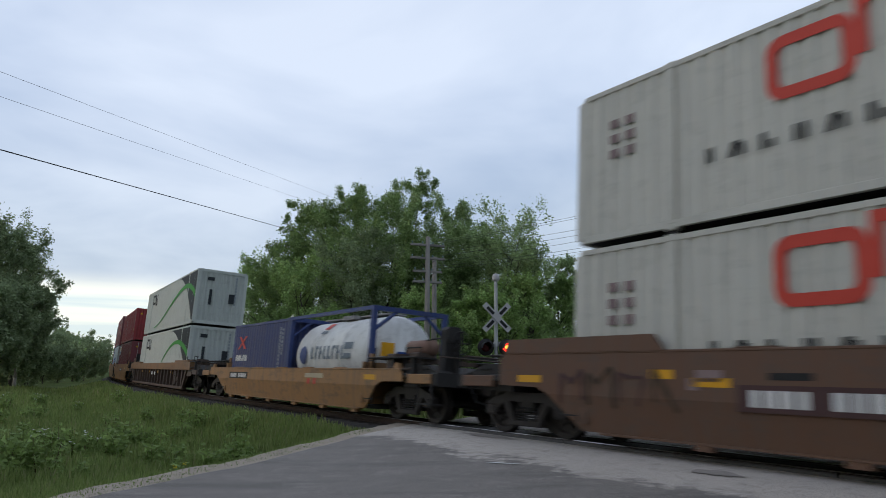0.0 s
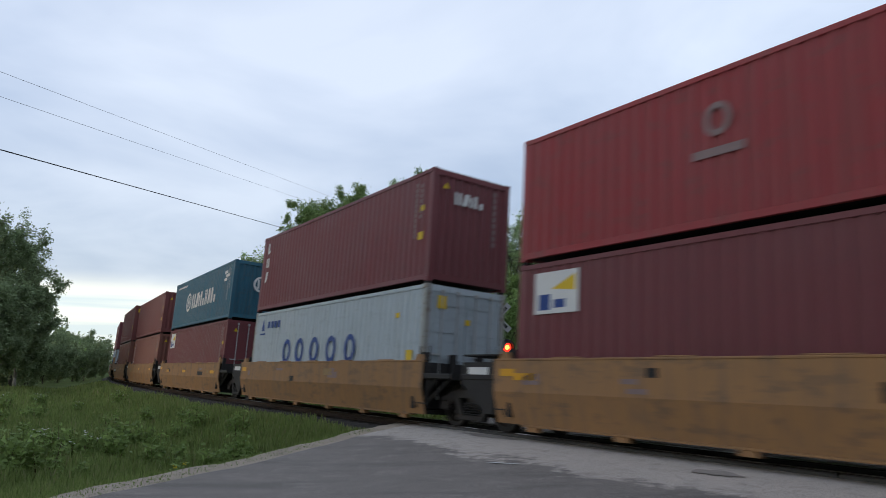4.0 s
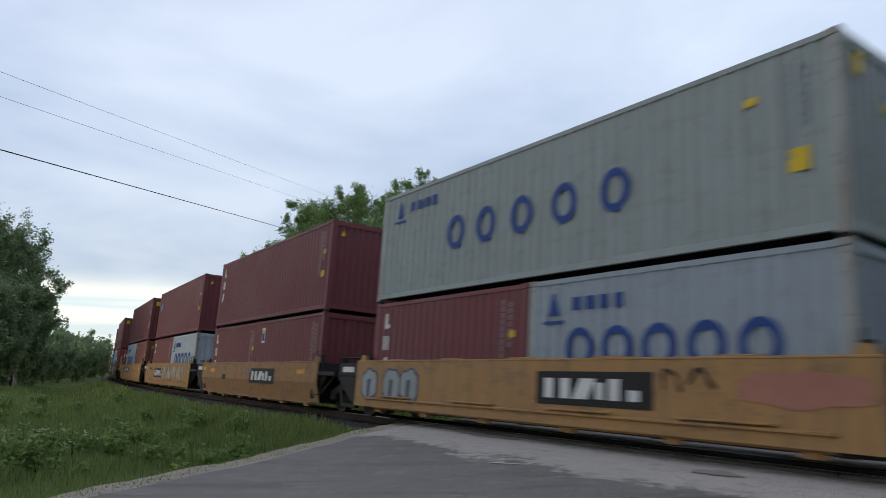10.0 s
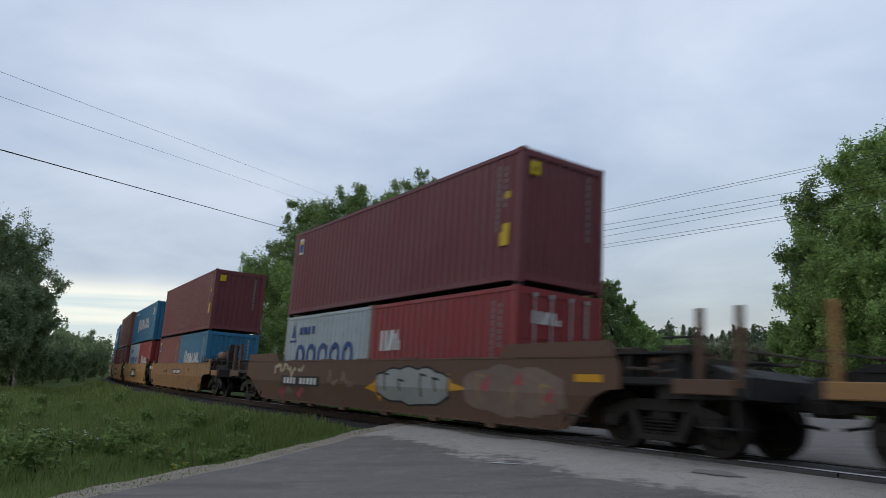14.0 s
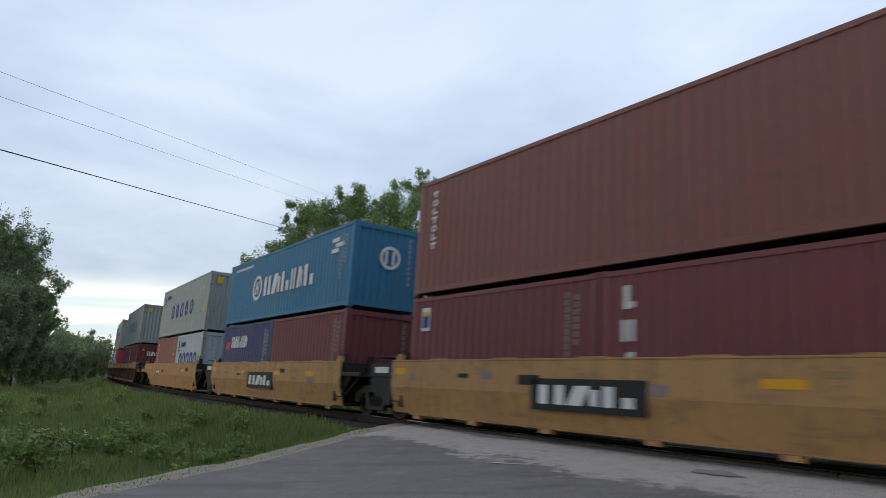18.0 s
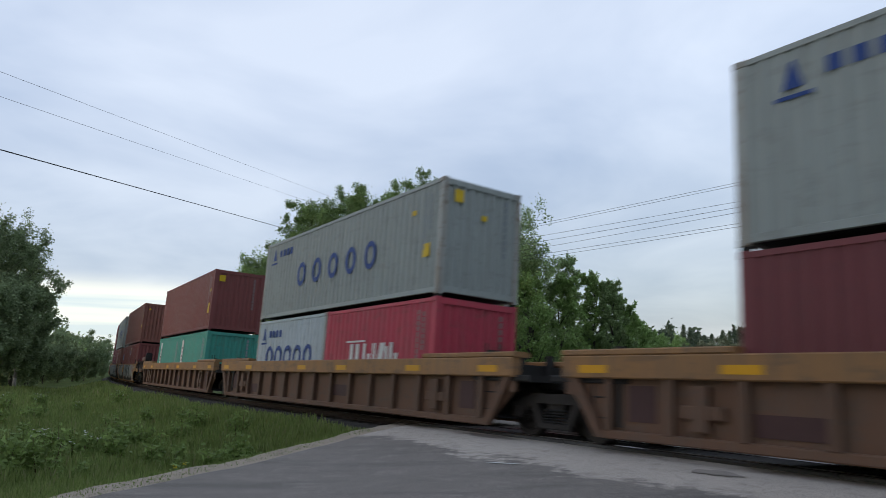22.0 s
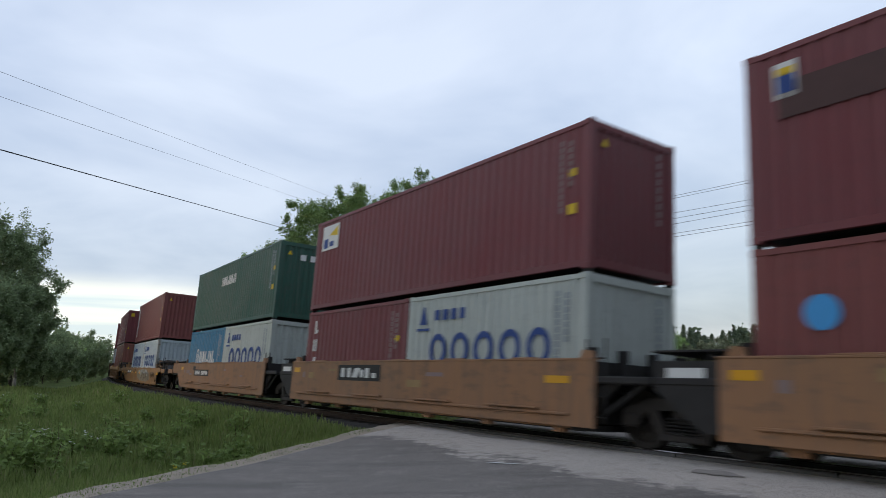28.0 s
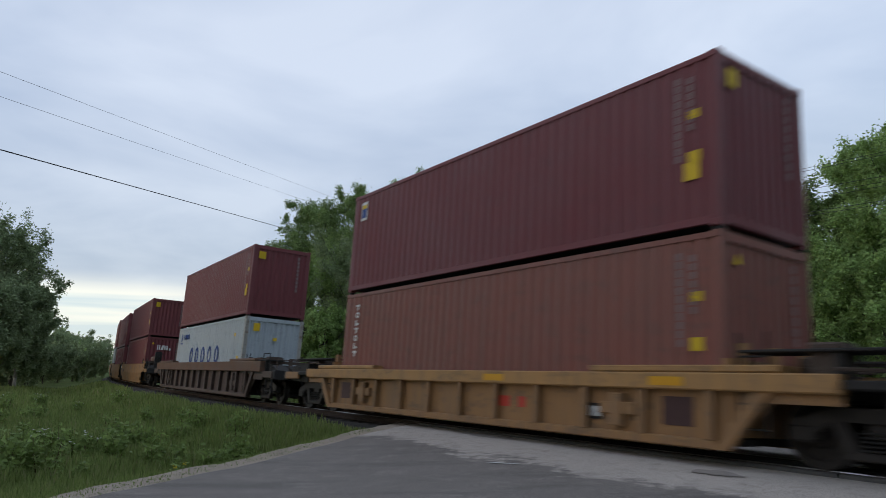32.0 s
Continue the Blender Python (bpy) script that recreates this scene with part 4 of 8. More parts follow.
def tank_container():
    """A white pressure tank in an open blue frame."""
    box = thing("tank_container", "white insulated tank in an open blue steel frame", "tank container")
    L2, hw, H = 3.029, HALF_W, 2.591
    post = Build().plate([(-0.07, 0), (0.07, 0), (0.07, H), (-0.07, H)], -0.07, 0.07).mesh("corner_post", NAVYF)
    for sx in (-1, 1):
        for sy in (-1, 1):
            put("corner_post", post, box, Matrix.Translation((sx * (L2 - 0.07), sy * (hw - 0.07), 0)))
        put("end_beam", Build().box(-0.06, 0.06, -hw + 0.14, hw - 0.14, H - 0.13, H).mesh("end_beam", NAVYF), box, Matrix.Translation((sx * (L2 - 0.07), 0, 0)))
        put("end_beam", Build().box(-0.06, 0.06, -hw + 0.14, hw - 0.14, 0, 0.14).mesh("end_beam", NAVYF), box, Matrix.Translation((sx * (L2 - 0.07), 0, 0)))
        for sy in (-1, 1):
            put("brace", Build().tube((0, sy * (hw - 0.14), H - 0.62), (0, sy * 0.42, H - 0.08), 0.055, n=6).mesh("brace", NAVYF), box, Matrix.Translation((sx * (L2 - 0.07), 0, 0)))
            put("brace", Build().tube((0, sy * (hw - 0.14), 0.62), (0, sy * 0.42, 0.08), 0.055, n=6).mesh("brace", NAVYF), box, Matrix.Translation((sx * (L2 - 0.07), 0, 0)))
    for sy in (-1, 1):
        put("top_rail", Build().box(-L2 + 0.14, L2 - 0.14, sy * (hw - 0.06) - 0.05, sy * (hw - 0.06) + 0.05, H - 0.1, H).mesh("top_rail", NAVYF), box)
        put("bottom_rail", Build().box(-L2 + 0.14, L2 - 0.14, sy * (hw - 0.06) - 0.05, sy * (hw - 0.06) + 0.05, 0.02, 0.14).mesh("bottom_rail", NAVYF), box)
    prof = [(0.0, -2.92), (0.45, -2.88), (0.85, -2.74), (1.06, -2.55), (1.13, -2.3), (1.13, -0.95), (1.145, -0.94), (1.145, -0.86), (1.13, -0.85), (1.13, 0.95), (1.145, 0.96), (1.145, 1.04), (1.13, 1.05),
            (1.13, 2.3), (1.06, 2.55), (0.85, 2.74), (0.45, 2.88), (0.0, 2.92)]
    tank = put("tank", Build().lathe(prof, 40, "x").mesh("tank", TANKW, True), box, Matrix.Translation((0, 0, 1.32)), "white insulated tank barrel")
    put("walkway", Build().box(-2.2, 2.2, -0.3, 0.3, H - 0.1, H - 0.06).box(-0.4, 0.4, -0.5, 0.5, H - 0.17, H - 0.05).mesh("walkway", ROOFM), box)
    # signs on the barrel, set on its curve
    def wrapped(name, x0, x1, t0, t1, mat, label):
        vs = [(x, -1.15 * math.cos(radians(t)), 1.15 * math.sin(radians(t))) for x in np.linspace(x0, x1, 3) for t in np.linspace(t0, t1, 6)]
        fs = [(i * 6 + j, (i + 1) * 6 + j, (i + 1) * 6 + j + 1, i * 6 + j + 1) for i in range(2) for j in range(5)]
        put(name, mesh_of(name, vs, fs, mat), tank, None, label)
    inkm = cached("tankgrey", lambda: plain("dark_grey_letter", (0.16, 0.19, 0.22), 0.6))
    for i in range(8):
        wrapped("letter_block", -1.16 + i * 0.31, -1.06 + i * 0.31, -8, 12, inkm, "dark grey painted bar")
        wrapped("letter_block", -1.06 + i * 0.31, -0.95 + i * 0.31, (-8, 8, 0, -8)[i % 4], (-4, 12, 4, -4)[i % 4], inkm, "dark grey painted bar")
    vs = [(-1.77 + 0.29 * r * math.cos(t), -1.153 * math.cos(0.25 * r * math.sin(t) - 0.02), 1.152 * math.sin(0.25 * r * math.sin(t) - 0.02)) for r in (0.0, 0.5, 1.0) for t in np.linspace(0, 2 * math.pi, 24, endpoint=False)]
    fs = [(j * 24 + i, j * 24 + (i + 1) % 24, j * 24 + 24 + (i + 1) % 24, j * 24 + 24 + i) for j in range(2) for i in range(24)]
    put("round_emblem", mesh_of("round_emblem", vs, fs, NAVYF), tank, None, "dark blue round emblem")
    for i in range(3):
        wrapped("emblem_stripe", -2.0 + 0.03 * i, -1.72, -6 + 4.2 * i, -4.6 + 4.2 * i, WHITEP, "white stripe")
    wrapped("red_notice", -0.98, -0.58, 44, 60, REDP, "small red notice")
    wrapped("text_block", -0.98, -0.5, 34, 40, inkm, "grey small print")
    wrapped("text_block", 1.2, 1.7, -8, 0, cached("tankgrey", lambda: None), "grey small print")
    wrapped("text_block", 1.2, 1.75, 6, 16, cached("tankgrey", lambda: None), "grey small print")
    put("orange_notice", Build().box(2.93, 2.96, -0.85, -0.45, 1.25, 1.62).mesh("orange_notice", ORANGEP), box, None, "orange hazard plate")
    put("blue_notice", Build().box(2.93, 2.96, -0.35, 0.15, 1.0, 1.4).mesh("blue_notice", BLUEP), box, None, "blue hazard plate")
    return box


NAVYF = paint("blue_frame_paint", (0.022, 0.045, 0.16), rust=0.2)
TANKW = paint("white_tank_cladding", (0.62, 0.62, 0.60), dirt=0.25, rust=0.05, rough=0.45)


# ---------- well wagons ----------
def bogie_side():
    b = Build()
    # cast side frame with two openings and the spring group
    b.plate([(-1.16, 0.42), (-1.16, 0.60), (-0.55, 0.80), (0.55, 0.80), (1.16, 0.60), (1.16, 0.42), (0.92, 0.40), (0.62, 0.62), (-0.62, 0.62), (-0.92, 0.40)], -0.07, 0.07)
    b.plate([(-0.66, 0.64), (-0.48, 0.64), (-0.28, 0.22), (-0.44, 0.20)], -0.06, 0.06)
    b.plate([(0.48, 0.64), (0.66, 0.64), (0.44, 0.20), (0.28, 0.22)], -0.06, 0.06)
    b.box(-0.46, 0.46, -0.07, 0.07, 0.16, 0.27, 0.02)
    for x in (-1.0, 1.0):
        b.box(x - 0.15, x + 0.15, -0.09, 0.09, 0.34, 0.56, 0.03)
    return b


def spring_group():
    b = Build()
    for x in (-0.2, 0.0, 0.2):
        for i in range(5):
            b.lathe([(0.045, 0.27 + i * 0.052), (0.085, 0.285 + i * 0.052), (0.085, 0.30 + i * 0.052), (0.045, 0.315 + i * 0.052)], 10, "z")
            b.v[-40:] = [(vx + x, vy, vz) for vx, vy, vz in b.v[-40:]]
    return b


WHEEL_R = 0.457


def wheelset_mesh():
    b = Build()
    b.tube((0, -1.05, 0), (0, 1.05, 0), 0.085, n=10)
    for s in (-1, 1):
        y = 0.755 * s
        o, i = 0.065 * s, -0.085 * s
        b.lathe([(0.09, y + o), (0.16, y + o), (0.20, y + o * 0.3), (0.33, y + o * 0.2), (0.36, y + o), (WHEEL_R, y + o), (WHEEL_R, y + i * 0.6), (WHEEL_R + 0.028, y + i), (0.35, y + i), (0.32, y - o * 0.1), (0.19, y - o * 0.2), (0.09, y + i)], 28, "y")
        for a in range(6):
            t = a * math.pi / 3
            b.tube((0.25 * math.cos(t), y + o * 0.35, 0.25 * math.sin(t)), (0.25 * math.cos(t), y + o * 0.7, 0.25 * math.sin(t)), 0.035, n=6)
    return b


WHEELSETS = []


def bogie(car, u):
    """A bogie under a wagon at u metres from its middle."""
    bo = put("bogie", cached("bolster", lambda: Build().box(-0.2, 0.2, -1.0, 1.0, 0.42, 0.72, 0.03).box(-0.34, 0.34, -0.34, 0.34, 0.70, 0.84).mesh("bogie", BOGIE)), car, Matrix.Translation((u, 0, 0)), "greasy cast steel bogie")
    side = cached("bside", lambda: bogie_side().mesh("side_frame", BOGIE))
    spr = cached("bspring", lambda: spring_group().mesh("spring_group", GRIME, True))
    for sy in (-1, 1):
        put("side_frame", side, bo, Matrix.Translation((0, sy * 0.99, 0)))
        put("spring_group", spr, bo, Matrix.Translation((0, sy * 0.99, 0)))["kind"] = "stuff"
    ws = cached("wheelset", lambda: wheelset_mesh().mesh("wheelset", BOGIE, False))
    for x in (-0.89, 0.89):
        w = put("wheelset", ws, bo, Matrix.Translation((x, 0, WHEEL_R)), "dark steel wheels on an axle")
        WHEELSETS.append((w, x))
    return bo


def pair(name, key, make, mat, car, label=""):
    """The same part on both sides of a wagon, mirrored by a half turn."""
    me = cached(key, lambda: make().mesh(name, mat))
    put(name, me, car, None, label)
    put(name, me, car, Matrix.Rotation(math.pi, 4, "Z"), label)


def end_works(car, sx, u, mat, own, gear=True, tall=False):
    """Platform, bulkhead, steps and rails over a bogie at one end."""
    flip = Matrix.Identity(4) if sx > 0 else Matrix.Rotation(math.pi, 4, "Z")
    tip = u + (1.75 if own else -0.12)
    in_ = u - 1.75

    def platform():
        b = Build().box(in_ - 0.25, tip, -0.62, 0.62, 0.86, 1.10, 0.04)
        b.box(in_ - 0.3, u + (0.7 if own else -0.3), -1.42, 1.42, 1.00, 1.12, 0.02)
        b.plate([(in_ - 0.28, 0.32), (in_ - 0.1, 0.32), (in_ + 0.75, 1.02), (in_ - 0.28, 1.02)], -1.3, -1.22)
        b.plate([(in_ - 0.28, 0.32), (in_ - 0.1, 0.32), (in_ + 0.75, 1.02), (in_ - 0.28, 1.02)], 1.22, 1.3)
        if own:
            b.box(tip - 0.28, tip, -1.4, 1.4, 0.84, 1.14, 0.03)
        return b.mesh("end_platform", GRIME)
    put("end_platform", cached(("plat", own, round(u, 2)), platform), car, flip, "grimy dark steel end platform")

    def bulk():
        b = Build().box(in_ - 0.16, in_ - 0.06, -1.4, 1.4, 0.32, 1.40)
        for y in (-1.2, -0.4, 0.4, 1.2):
            b.box(in_ - 0.06, in_ + 0.10, y - 0.06, y + 0.06, 0.9, 1.62)
        return b.mesh("bulkhead", mat if own else GRIME)
    put("bulkhead", cached(("bulk", round(u, 2), mat.name if own else ""), bulk), car, flip, "steel bulkhead at the end of the well")

    def ladder(y):
        b = Build()
        for x in (in_ + 0.05, in_ + 0.47):
            b.tube((x, y, 0.35), (x, y, 1.75 if sx > 0 else 1.5), 0.018, n=6)
        for z in (0.45, 0.78, 1.1, 1.42):
            b.tube((in_ + 0.05, y, z), (in_ + 0.47, y, z), 0.015, n=6)
        return b.mesh("ladder", GRIME)
    for y in (-1.36, 1.36):
        put("ladder", cached(("lad", sx, y, round(u, 2)), lambda: ladder(y)), car, flip, "thin steel ladder")
    if own:
        put("coupler", cached(("coup", round(u, 2)), lambda: Build().box(tip - 0.5, tip + 0.25, -0.12, 0.12, 0.72, 0.98, 0.03).box(tip + 0.15, tip + 0.46, -0.2, 0.17, 0.66, 1.04, 0.05).mesh("coupler", BOGIE)), car, flip, "cast steel knuckle coupler")
        put("air_hose", cached(("hose", round(u, 2)), lambda: Build().tube((tip - 0.05, -0.4, 0.85), (tip + 0.15, -0.38, 0.55), 0.025).tube((tip + 0.15, -0.38, 0.55), (tip + 0.42, -0.3, 0.5), 0.025).mesh("air_hose", SEAL)), car, flip, "black rubber air hose")
        for y in (-1.4, 1.4):
            put("end_sill", cached(("esill", mat.name, round(u, 2), y), lambda: Build().box(u + 0.55, u + 1.55, y - 0.04, y + 0.04, 0.88, 1.10, 0.015).mesh("end_sill", mat)), car, flip, "painted steel end sill")

        def end_box():
            b = Build()
            prof = [(u + 0.15, 0.80), (tip - 0.15, 0.84), (tip - 0.15, 1.14), (u + 1.1, 1.32), (u + 0.15, 1.36)]
            for y0, y1 in ((-1.26, -0.80), (-0.70, 0.70), (0.80, 1.26)):
                b.plate(prof, y0, y1)
            for z in (0.96, 1.10, 1.22):
                b.box(u + 0.85, tip - 0.25 - (z - 0.9), -1.30, 1.30, z, z + 0.035)
            return b.mesh("end_box", GRIME)
        put("end_box", cached(("ebox", round(u, 2)), end_box), car, flip, "dark cushioned draft gear box")
        put("running_board", cached(("rb", round(u, 2)), lambda: Build().box(in_ + 0.1, u + 0.75, -1.40, -0.75, 1.47, 1.51, 0.01).box(in_ + 0.1, u + 0.75, 0.75, 1.40, 1.47, 1.51, 0.01)
                                  .box(u - 0.4, u - 0.3, -1.36, -1.26, 1.1, 1.47).box(u + 0.55, u + 0.65, -1.36, -1.26, 1.1, 1.47).mesh("running_board", GRIME)), car, flip, "dark grated running boards")
        put("side_rail", cached(("srl", round(u, 2)), lambda: Build().tube((u + 0.25, -1.34, 1.1), (u + 0.25, -1.34, 1.72), 0.018, n=6).tube((u + 0.25, -1.34, 1.72), (u + 0.95, -1.34, 1.72), 0.018, n=6).tube((u + 0.95, -1.34, 1.72), (u + 0.95, -1.34, 1.1), 0.018, n=6).mesh("side_rail", GRIME)), car, flip, "bent grab rail")
        posts = (u + 0.98, u + 1.62) if sx > 0 else (u + 0.68, u + 1.42)
        for k, px in enumerate(posts if tall else ()):
            put("stanchion", cached(("stan", mat.name, round(u, 2), k, sx), lambda: Build().box(px - 0.045, px + 0.045, -1.36 * sx - 0.045, -1.36 * sx + 0.045, 0.98, 2.13, 0.01).mesh("stanchion", mat)), car, flip, "tall painted corner post")
        def pipes():
            rnd = random.Random(7)
            b = Build()
            for _ in range(16):
                px, py, pz = rnd.uniform(in_ + 0.3, tip - 0.1), rnd.uniform(-1.3, 1.1), rnd.uniform(1.05, 1.5)
                b.tube((px, py, pz), (px + rnd.uniform(-0.5, 0.5), py + rnd.uniform(-0.3, 0.3), pz + rnd.uniform(-0.08, 0.12)), rnd.uniform(0.014, 0.03), n=6)
            for _ in range(9):
                px, py, w, h = rnd.uniform(in_ + 0.2, u + 0.9), rnd.uniform(-1.3, 1.0), rnd.uniform(0.08, 0.24), rnd.uniform(0.12, 0.42)
                b.box(px, px + w, py, py + rnd.uniform(0.1, 0.3), 1.1, 1.1 + h, 0.02)
            return b.mesh("brake_pipes", RUSTYEND)
        put("brake_pipes", cached(("pipes", round(u, 2), own), pipes), car, flip, "tangle of rusty brake pipes and valves")["kind"] = "stuff"
        put("step_board", cached(("stepb", round(u, 2)), lambda: Build().box(u + 0.95, u + 1.6, -1.42, -1.1, 0.42, 0.45).box(u + 0.95, u + 0.99, -1.42, -1.38, 0.45, 0.9).box(u + 1.56, u + 1.6, -1.42, -1.38, 0.45, 0.9).mesh("step_board", GRIME)), car, flip, "thin steel crew step")
        put("valve_box", cached(("valv", round(u, 2)), lambda: Build().box(u - 0.75, u - 0.35, -1.30, -0.85, 1.12, 1.60, 0.03).box(u + 0.25, u + 0.65, -1.25, -0.75, 1.36, 1.62, 0.03).box(u + 0.2, u + 0.3, -0.75, 0.9, 1.40, 1.5).mesh("valve_box", RUSTYEND)), car, flip, "rusty brake valve box")
        if gear and sx > 0:
            put("reservoir", cached(("resv", round(u, 2)), lambda: Build().tube((u - 0.3, -0.85, 1.76), (u + 0.68, -0.85, 1.76), 0.19, n=16).box(u - 0.1, u - 0.02, -0.95, -0.75, 1.1, 1.6).box(u + 0.42, u + 0.5, -0.95, -0.75, 1.1, 1.6).mesh("reservoir", RESERVOIR, True)), car, flip, "faded rusty air reservoir")
            put("brake_stand", cached(("bstd", round(u, 2)), lambda: Build().box(u + 1.22, u + 1.44, -1.0, -0.6, 1.1, 2.12, 0.02).box(u + 1.2, u + 1.5, -1.0, -0.6, 1.86, 2.22, 0.07).tube((u + 0.6, -1.0, 1.92), (u + 1.25, -0.9, 1.98), 0.02, n=6).box(u + 1.25, u + 1.35, -0.6, 0.6, 1.5, 1.58).mesh("brake_stand", GRIME)), car, flip, "dark hand brake stand")
            put("brake_wheel", cached(("brk", round(u, 2)), lambda: brake_wheel(u + 1.52)), car, flip, "dark hand brake wheel on a post")
        elif gear:
            put("brake_tank", cached(("brt", round(u, 2)), lambda: Build().tube((u - 0.9, -1.0, 1.32), (u - 0.9, 0.2, 1.32), 0.21, n=16).box(u - 0.5, u - 0.1, 0.4, 0.9, 1.1, 1.6, 0.04).box(u + 0.1, u + 0.5, -0.6, -0.1, 1.36, 1.78, 0.05).mesh("brake_tank", RUSTYEND)), car, flip, "rusty brown air brake cylinder")
        put("handrail", cached(("hand", round(u, 2)), lambda: Build().tube((tip - 0.1, -1.3, 0.9), (tip - 0.1, -1.3, 1.5), 0.018).tube((tip - 0.1, -1.3, 1.5), (tip - 0.1, 1.3, 1.5), 0.018)
                             .tube((tip - 0.1, 1.3, 1.5), (tip - 0.1, 1.3, 0.9), 0.018).mesh("handrail", RUSTYEND)), car, flip, "bent steel handrail")


def brake_wheel(x):
    b = Build()
    b.box(x - 0.05, x + 0.05, -0.75, -0.65, 1.1, 1.95)
    for i in range(14):
        a, c = 2 * math.pi * i / 14, 2 * math.pi * (i + 1) / 14
        b.tube((x + 0.1, -0.7 + 0.27 * math.cos(a), 1.85 + 0.27 * math.sin(a)), (x + 0.1, -0.7 + 0.27 * math.cos(c), 1.85 + 0.27 * math.sin(c)), 0.016, n=5)
    for i in range(5):
        a = 2 * math.pi * i / 5
        b.tube((x + 0.1, -0.7, 1.85), (x + 0.1, -0.7 + 0.27 * math.cos(a), 1.85 + 0.27 * math.sin(a)), 0.012, n=5)
    b.tube((x - 0.05, -0.7, 1.85), (x + 0.13, -0.7, 1.85), 0.03, n=8)
    return b.mesh("brake_wheel", GRIME)


SILL = 1.41
RESERVOIR = paint("faded_red_primer", (0.20, 0.115, 0.085), dirt=0.5, rust=0.5, rough=0.7)
RUSTYEND = paint("rusty_dark_end_steel", (0.062, 0.042, 0.032), dirt=0.6, rust=0.7, rough=0.75)


def fix_plate(car, name, key, make, mat, label="", y=-1.452):
    for me in cached(("pl", key, mat.name), lambda: make(Mark()).meshes(name, mat)):
        put(name, me, car, Matrix.Translation((0, y, 0)), label)


FOLD_HI, FOLD_LO, INSET = 0.79, 0.19, 0.15
FLATSIDES = set()              # wagons whose sides stand upright to the foot


def clip_band(ring, lo, hi):
    """The part of an outline between two heights."""
    for lim, keep in ((lo, 1), (hi, -1)):
        out = []
        n = len(ring)
        for i in range(n):
            (x0, z0), (x1, z1) = ring[i], ring[(i + 1) % n]
            a, c = keep * (z0 - lim), keep * (z1 - lim)
            if a >= 0:
                out.append((x0, z0))
            if a * c < 0:
                t = a / (a - c)
                out.append((x0 + (x1 - x0) * t, lim))
        ring = out
    return ring


def smooth_wagon(mat, label, front_own, rear_own, rear_bogie, u=7.93, half=6.5, ledge=False, sill=1.41, pads=False, reach=0.32, gear=True, tall=False):
    """A well wagon with plain folded side sheets, which rise over a bogie at an end of its own."""
    car = thing("well_wagon", label, "rail wagon", "wagons of the train")
    shift = u - 7.93
    base = 0.26 if ledge else 0.20

    def side():
        b = Build()

        def outline(own):
            if own:
                return [(6.15 + shift, base), (6.35 + shift, 0.34), (6.9 + shift, 0.78), (7.2 + shift, 0.90), (u + reach, 0.92), (u + reach, sill - 0.16), (u + reach - 0.1, sill)]
            return [(half, base), (half, 0.745), (half, sill)]
        pr, pl = outline(front_own), outline(rear_own)

        def depth(z):
            return -1.45 + (0.0 if ledge else INSET * min(1.0, max(0.0, (FOLD_HI - z) / (FOLD_HI - FOLD_LO))))
        ring = [(-pl[-1][0], sill)] + [(-x, z) for x, z in pl[::-1][1:]] + pr
        # split at the two folds so that each piece is flat
        for z_lo, z_hi in ((FOLD_HI, 9.0), (FOLD_LO, FOLD_HI), (-9.0, FOLD_LO)):
            prof = clip_band(ring, z_lo, z_hi)
            m = len(prof)
            if m < 3:
                continue
            vs = [(x, depth(z), z) for x, z in prof] + [(x, depth(z) + 0.035, z) for x, z in prof]
            b.add(vs, [tuple(range(m)), tuple(range(m, 2 * m))[::-1]] + [(i, m + i, m + (i + 1) % m, (i + 1) % m) for i in range(m)])
        if ledge:
            b.box(-5.9, 5.9, -1.50, -1.44, 0.44, 0.49, 0.01)
            for x in (-4.4, -1.4, 1.6, 4.4):
                b.box(x - 0.75, x + 0.75, -1.53, -1.44, 0.515, 0.55, 0.008)
        return b.mesh("side_sheet", mat)
    me = cached(("sside", mat.name, front_own, rear_own, u, ledge, sill, reach), side)
    put("side_sheet", me, car, None, "folded steel side sheet")
    put("side_sheet", cached(("sside", mat.name, front_own, rear_own, u, ledge, sill, "m"), lambda: _mirror(me, "side_sheet", mat)), car, None, "folded steel side sheet")
    a0, a1 = (u + reach - 0.12 if rear_own else half), (u + reach - 0.12 if front_own else half)
    for sy in (-1, 1):
        put("top_flange", cached(("flange", mat.name, a0, a1, sy, sill), lambda: Build().box(-a0, a1, sy * 1.41 - 0.05, sy * 1.41 + 0.05, sill - 0.03, sill + 0.012, 0.01).mesh("top_flange", mat)), car)
        put("foot_flange", cached(("foot", mat.name, a0, a1, sy, sill, ledge), lambda: Build().box(-min(a0, 6.1 + shift) + 0.3, min(a1, 6.1 + shift) - 0.3, sy * 1.22 - 0.09, sy * 1.22 + 0.09, base - 0.038, base - 0.002, 0.008).mesh("foot_flange", mat)), car)
    wagon_common(car, mat, front_own, rear_own, rear_bogie, u, gear, None, tall)
    pad = cached(("pad", mat.name, sill), lambda: Build().box(-0.35, 0.35, -1.40, -1.30, sill + 0.014, sill + 0.04, 0.008).mesh("lock_pad", mat))
    lug = cached(("lug", mat.name, ledge), lambda: Build().box(-0.14, 0.14, -1.30, -1.16, base - 0.12, base - 0.038).mesh("foot_lug", mat))
    guide = cached(("guide", mat.name, sill), lambda: Build().plate([(-0.16, sill), (0.16, sill), (0.10, sill + 0.14), (-0.06, sill + 0.16)], -1.42, -1.32).mesh("corner_guide", mat))
